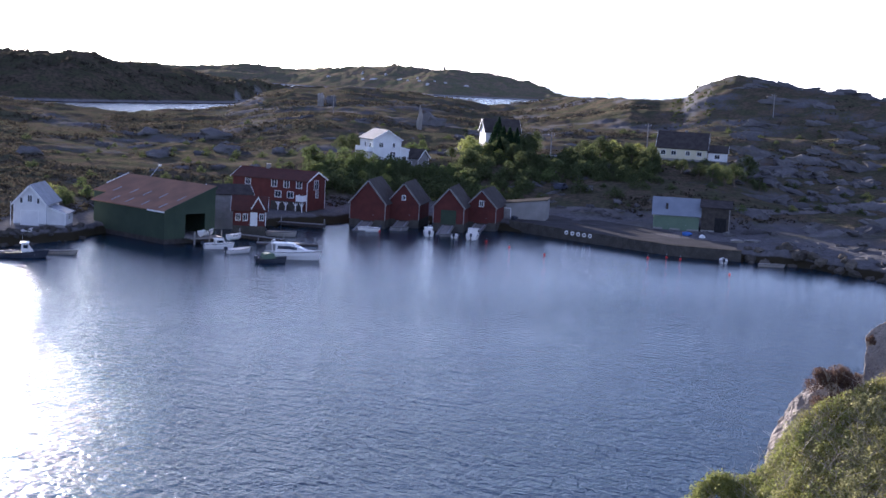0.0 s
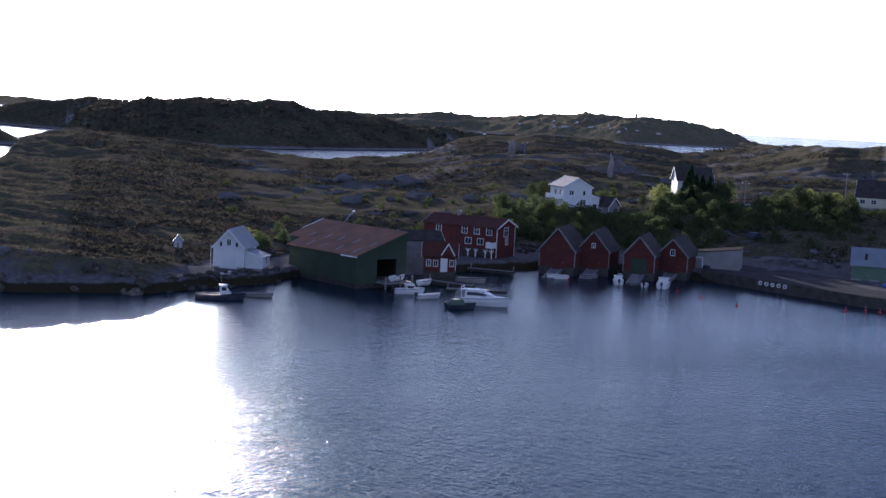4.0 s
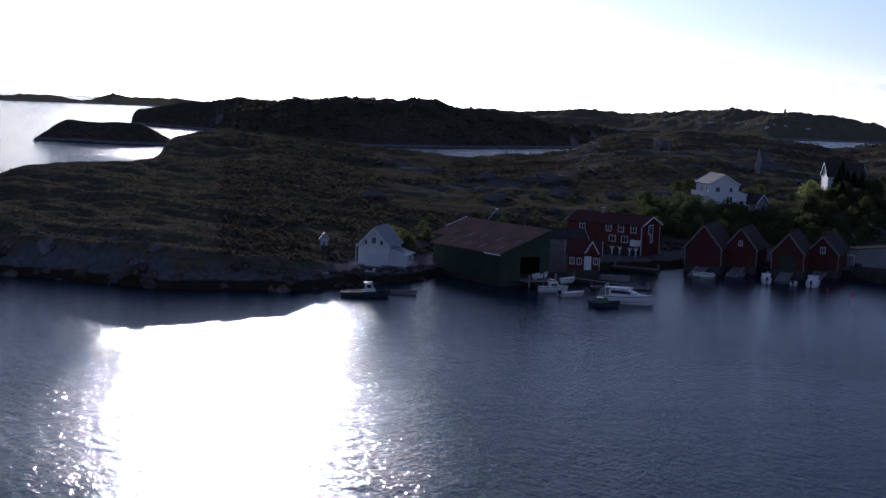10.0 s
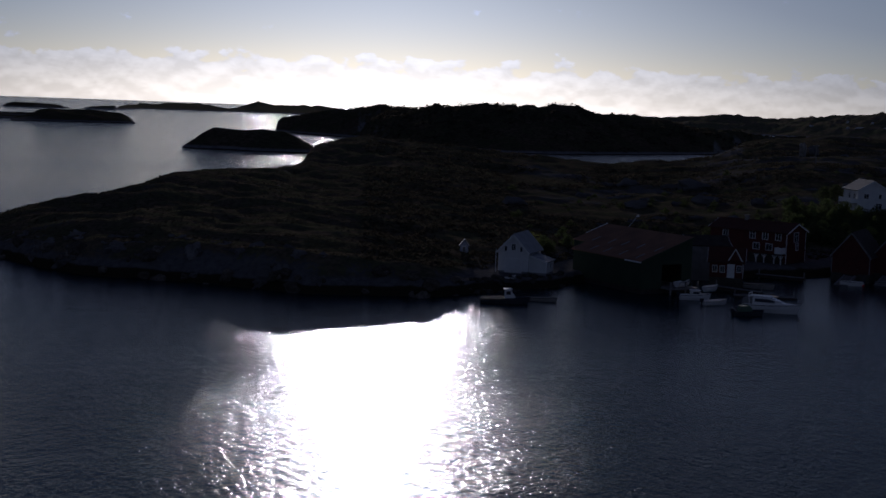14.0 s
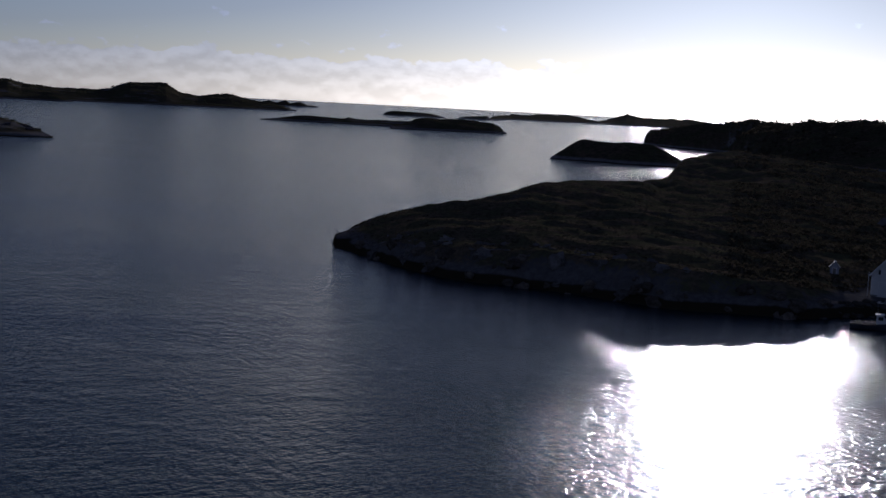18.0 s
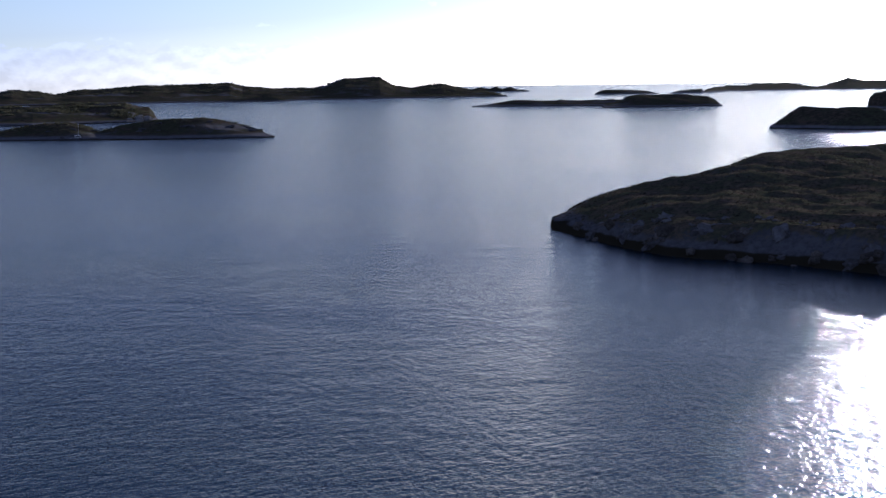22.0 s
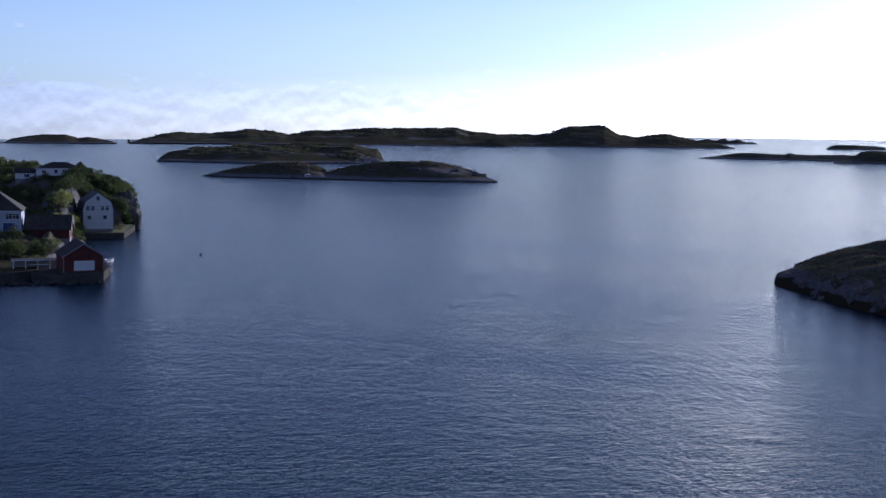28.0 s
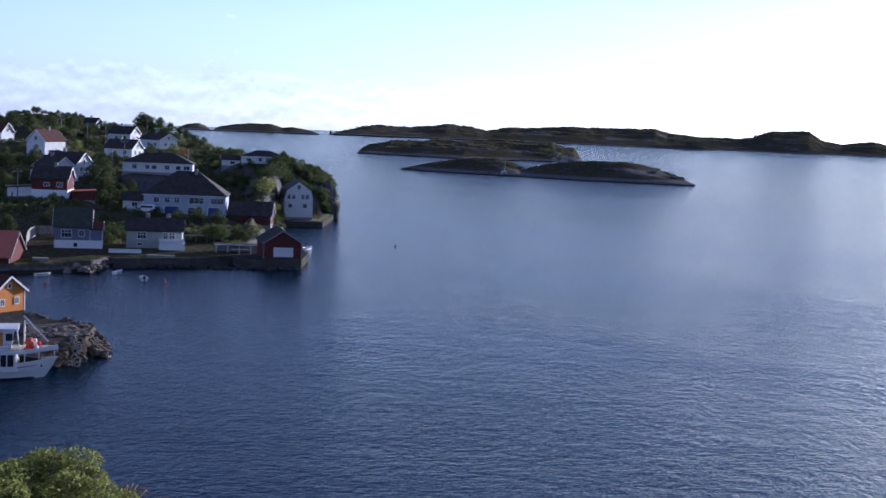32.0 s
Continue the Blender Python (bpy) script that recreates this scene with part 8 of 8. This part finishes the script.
# split grey faces above the peninsula's shore
FACES = [rock_mesh("crag", 670 + k, "darkgneiss", (1.35, 0.9, 0.85), 3, 0.8, 22, 0.3) for k in range(6)]
for k in range(60):
    az = rr.uniform(-1.5, 13.3)
    d = float(shore(az)) + rr.uniform(1.0, 15.0)
    z = ground_at(az, d)
    s = rr.uniform(0.8, 2.3) * min(1.0, 0.35 + max(float(crest_z(az)), 0) / 7)
    if z > 0.2:
        put_rock(FACES[k % 6], pose(*polar(az, d), z - 0.55 * s, rr.uniform(-14, 14), rr.uniform(-14, 14), rr.uniform(0, 360)) @ Matrix.Diagonal((s, s * 0.9, s * rr.uniform(0.7, 1.15), 1)), "split grey rock face above the peninsula shore", "peninsula crags", "crag")

# broad bare faces on the heath slope
for k, (az, d, w, hgt) in enumerate(((-8.17, 306, 3.4, 1.5), (-12.77, 378, 3.6, 1.6), (-15.37, 370, 6.4, 2.6), (-15.85, 330, 3.8, 1.7), (-13.09, 315, 3.5, 1.6), (-16.93, 285, 2.2, 1.2), (-17.9, 320, 2.6, 1.4), (-10.9, 345, 2.8, 1.2))):
    me = rock_mesh("outcrop", 770 + k, "stone", (1.0, 0.8, 1.0), 3, 0.55, 16, 0.12)
    put_rock(me, spot(az, d, ground_at(az, d) + 0.1 * hgt, 8 * k) @ Matrix.Diagonal((w, w * 0.8, hgt, 1)), "broad rounded grey rock face in the heath", "heath outcrops", "outcrop")

# lane wall, landing slab, terrace and path by the village shore
w = thing("lane_wall", pose(0, 0, 0), "pale curved concrete wall along the lane by the shore", "wall")
bend = [(51.86, 244, 1.7), (51.84, 250, 2.2), (51.8, 255, 2.7), (51.7, 259, 3.0), (51.5, 262, 3.1)]
lv, lf = [], []
for a, d, z in bend:
    for off, up in ((0, -0.8), (0, 1.1), (0.3, 1.1), (0.3, -0.8)):
        lv.append((*polar(a, d + off), z + up))
for i in range(len(bend) - 1):
    lf += [(4 * i + j, 4 * i + (j + 1) % 4, 4 * i + 4 + (j + 1) % 4, 4 * i + 4 + j) for j in range(4)]
lf += [(3, 2, 1, 0), (16, 17, 18, 19)]
part("wall_body", (lv, lf), M["concrete"], w)
w = thing("terrace", spot(45.28, 262, 2.9, 2), "pale timber terrace in the garden", "terrace")
for k in range(9):
    part("board", box(-2.2, 0.24 * k, 0.2, 2.2, 0.24 * k + 0.22, 0.26), M["plank"], w)
for x in (-2.0, 0, 2.0):
    part("post", box(x - 0.06, 0.1, -1.2, x + 0.06, 0.22, 0.196), M["greywood"], w)
slab("landing", [polar(*c) for c in ((51.6, 228.5), (50.98, 228.0), (50.98, 229.6), (51.6, 230))], 0.4, 1.95, M["concrete"], "pale concrete landing at the rocky shore")
slab("shore_path", [polar(*c) for c in ((47.2, 237.9), (46.1, 237.7), (46.1, 238.9), (47.2, 239.1))], 0.9, 1.78, M["concrete"], "pale worn concrete path on the waterfront")


# gravel tracks behind the quay and along the foot of the rocks
def track(name, points, width, label):
    v, f = [], []
    for a, d in points:
        for k in range(4):
            q = d + width * (k / 3 - 0.5)
            v.append((*polar(a, q), ground_at(a, q) + 0.07))
    for i in range(len(points) - 1):
        f += [(4 * i + j, 4 * i + 4 + j, 4 * i + 5 + j, 4 * i + 1 + j) for j in range(3)]
    return tagged(new(name, mesh_of(name, (v, f), M["gravel"], True)), label, "track", "", "structure")


track("quay_track", [(-27.9 - 0.3 * k, 258.5 + 4.0 * math.sin(0.22 * k)) for k in range(14)], 4.2, "pale gravel track behind the concrete shed")
track("rock_track", [(-36.4 - 0.25 * k, 268 + 0.7 * k) for k in range(18)], 3.4, "pale gravel track along the foot of the rocky hill")
# broad ice-worn ledges stepping up the hill beyond the quay
for k in range(80):
    az = rr.uniform(-46.5, -36.6)
    d = 236 + 240 * rr.random() ** 0.9
    s = rr.uniform(1.2, 2.6) * (0.6 + d / 420)
    z = ground_at(az, d)
    if z > 1.0:
        put_rock(SLABS[k % 6], pose(*polar(az, d), z - 0.1 * s, rr.uniform(-6, 24), rr.uniform(-14, 14), az + rr.uniform(-40, 40)) @ Matrix.Diagonal((s * 1.15, s * 0.9, s * 1.15, 1)), "broad grey ice-worn ledge in brown heather", "hillside ledges", "outcrop")
# dark stones and wrack on the shore by the white boathouse
for k in range(46):
    az = rr.uniform(-10.6, -4.6)
    d = float(shore(az)) + rr.uniform(-1.0, 3.0)
    s = rr.uniform(0.3, 0.8)
    put_rock(WEEDY[k % 4], pose(*polar(az, d), max(ground_at(az, d), -0.1) + 0.1 * s, rr.uniform(-20, 20), rr.uniform(-20, 20), rr.uniform(0, 360)) @ Matrix.Diagonal((s * 1.3, s, s, 1)), "weed-dark stone on the harbour shore", "harbour shore stones")
ground_cover("slope_grass", harbour_land, -25.6, -22.0, 262, 300, 2600, 0.3, "grass", "rank green grass below the white house", 15)
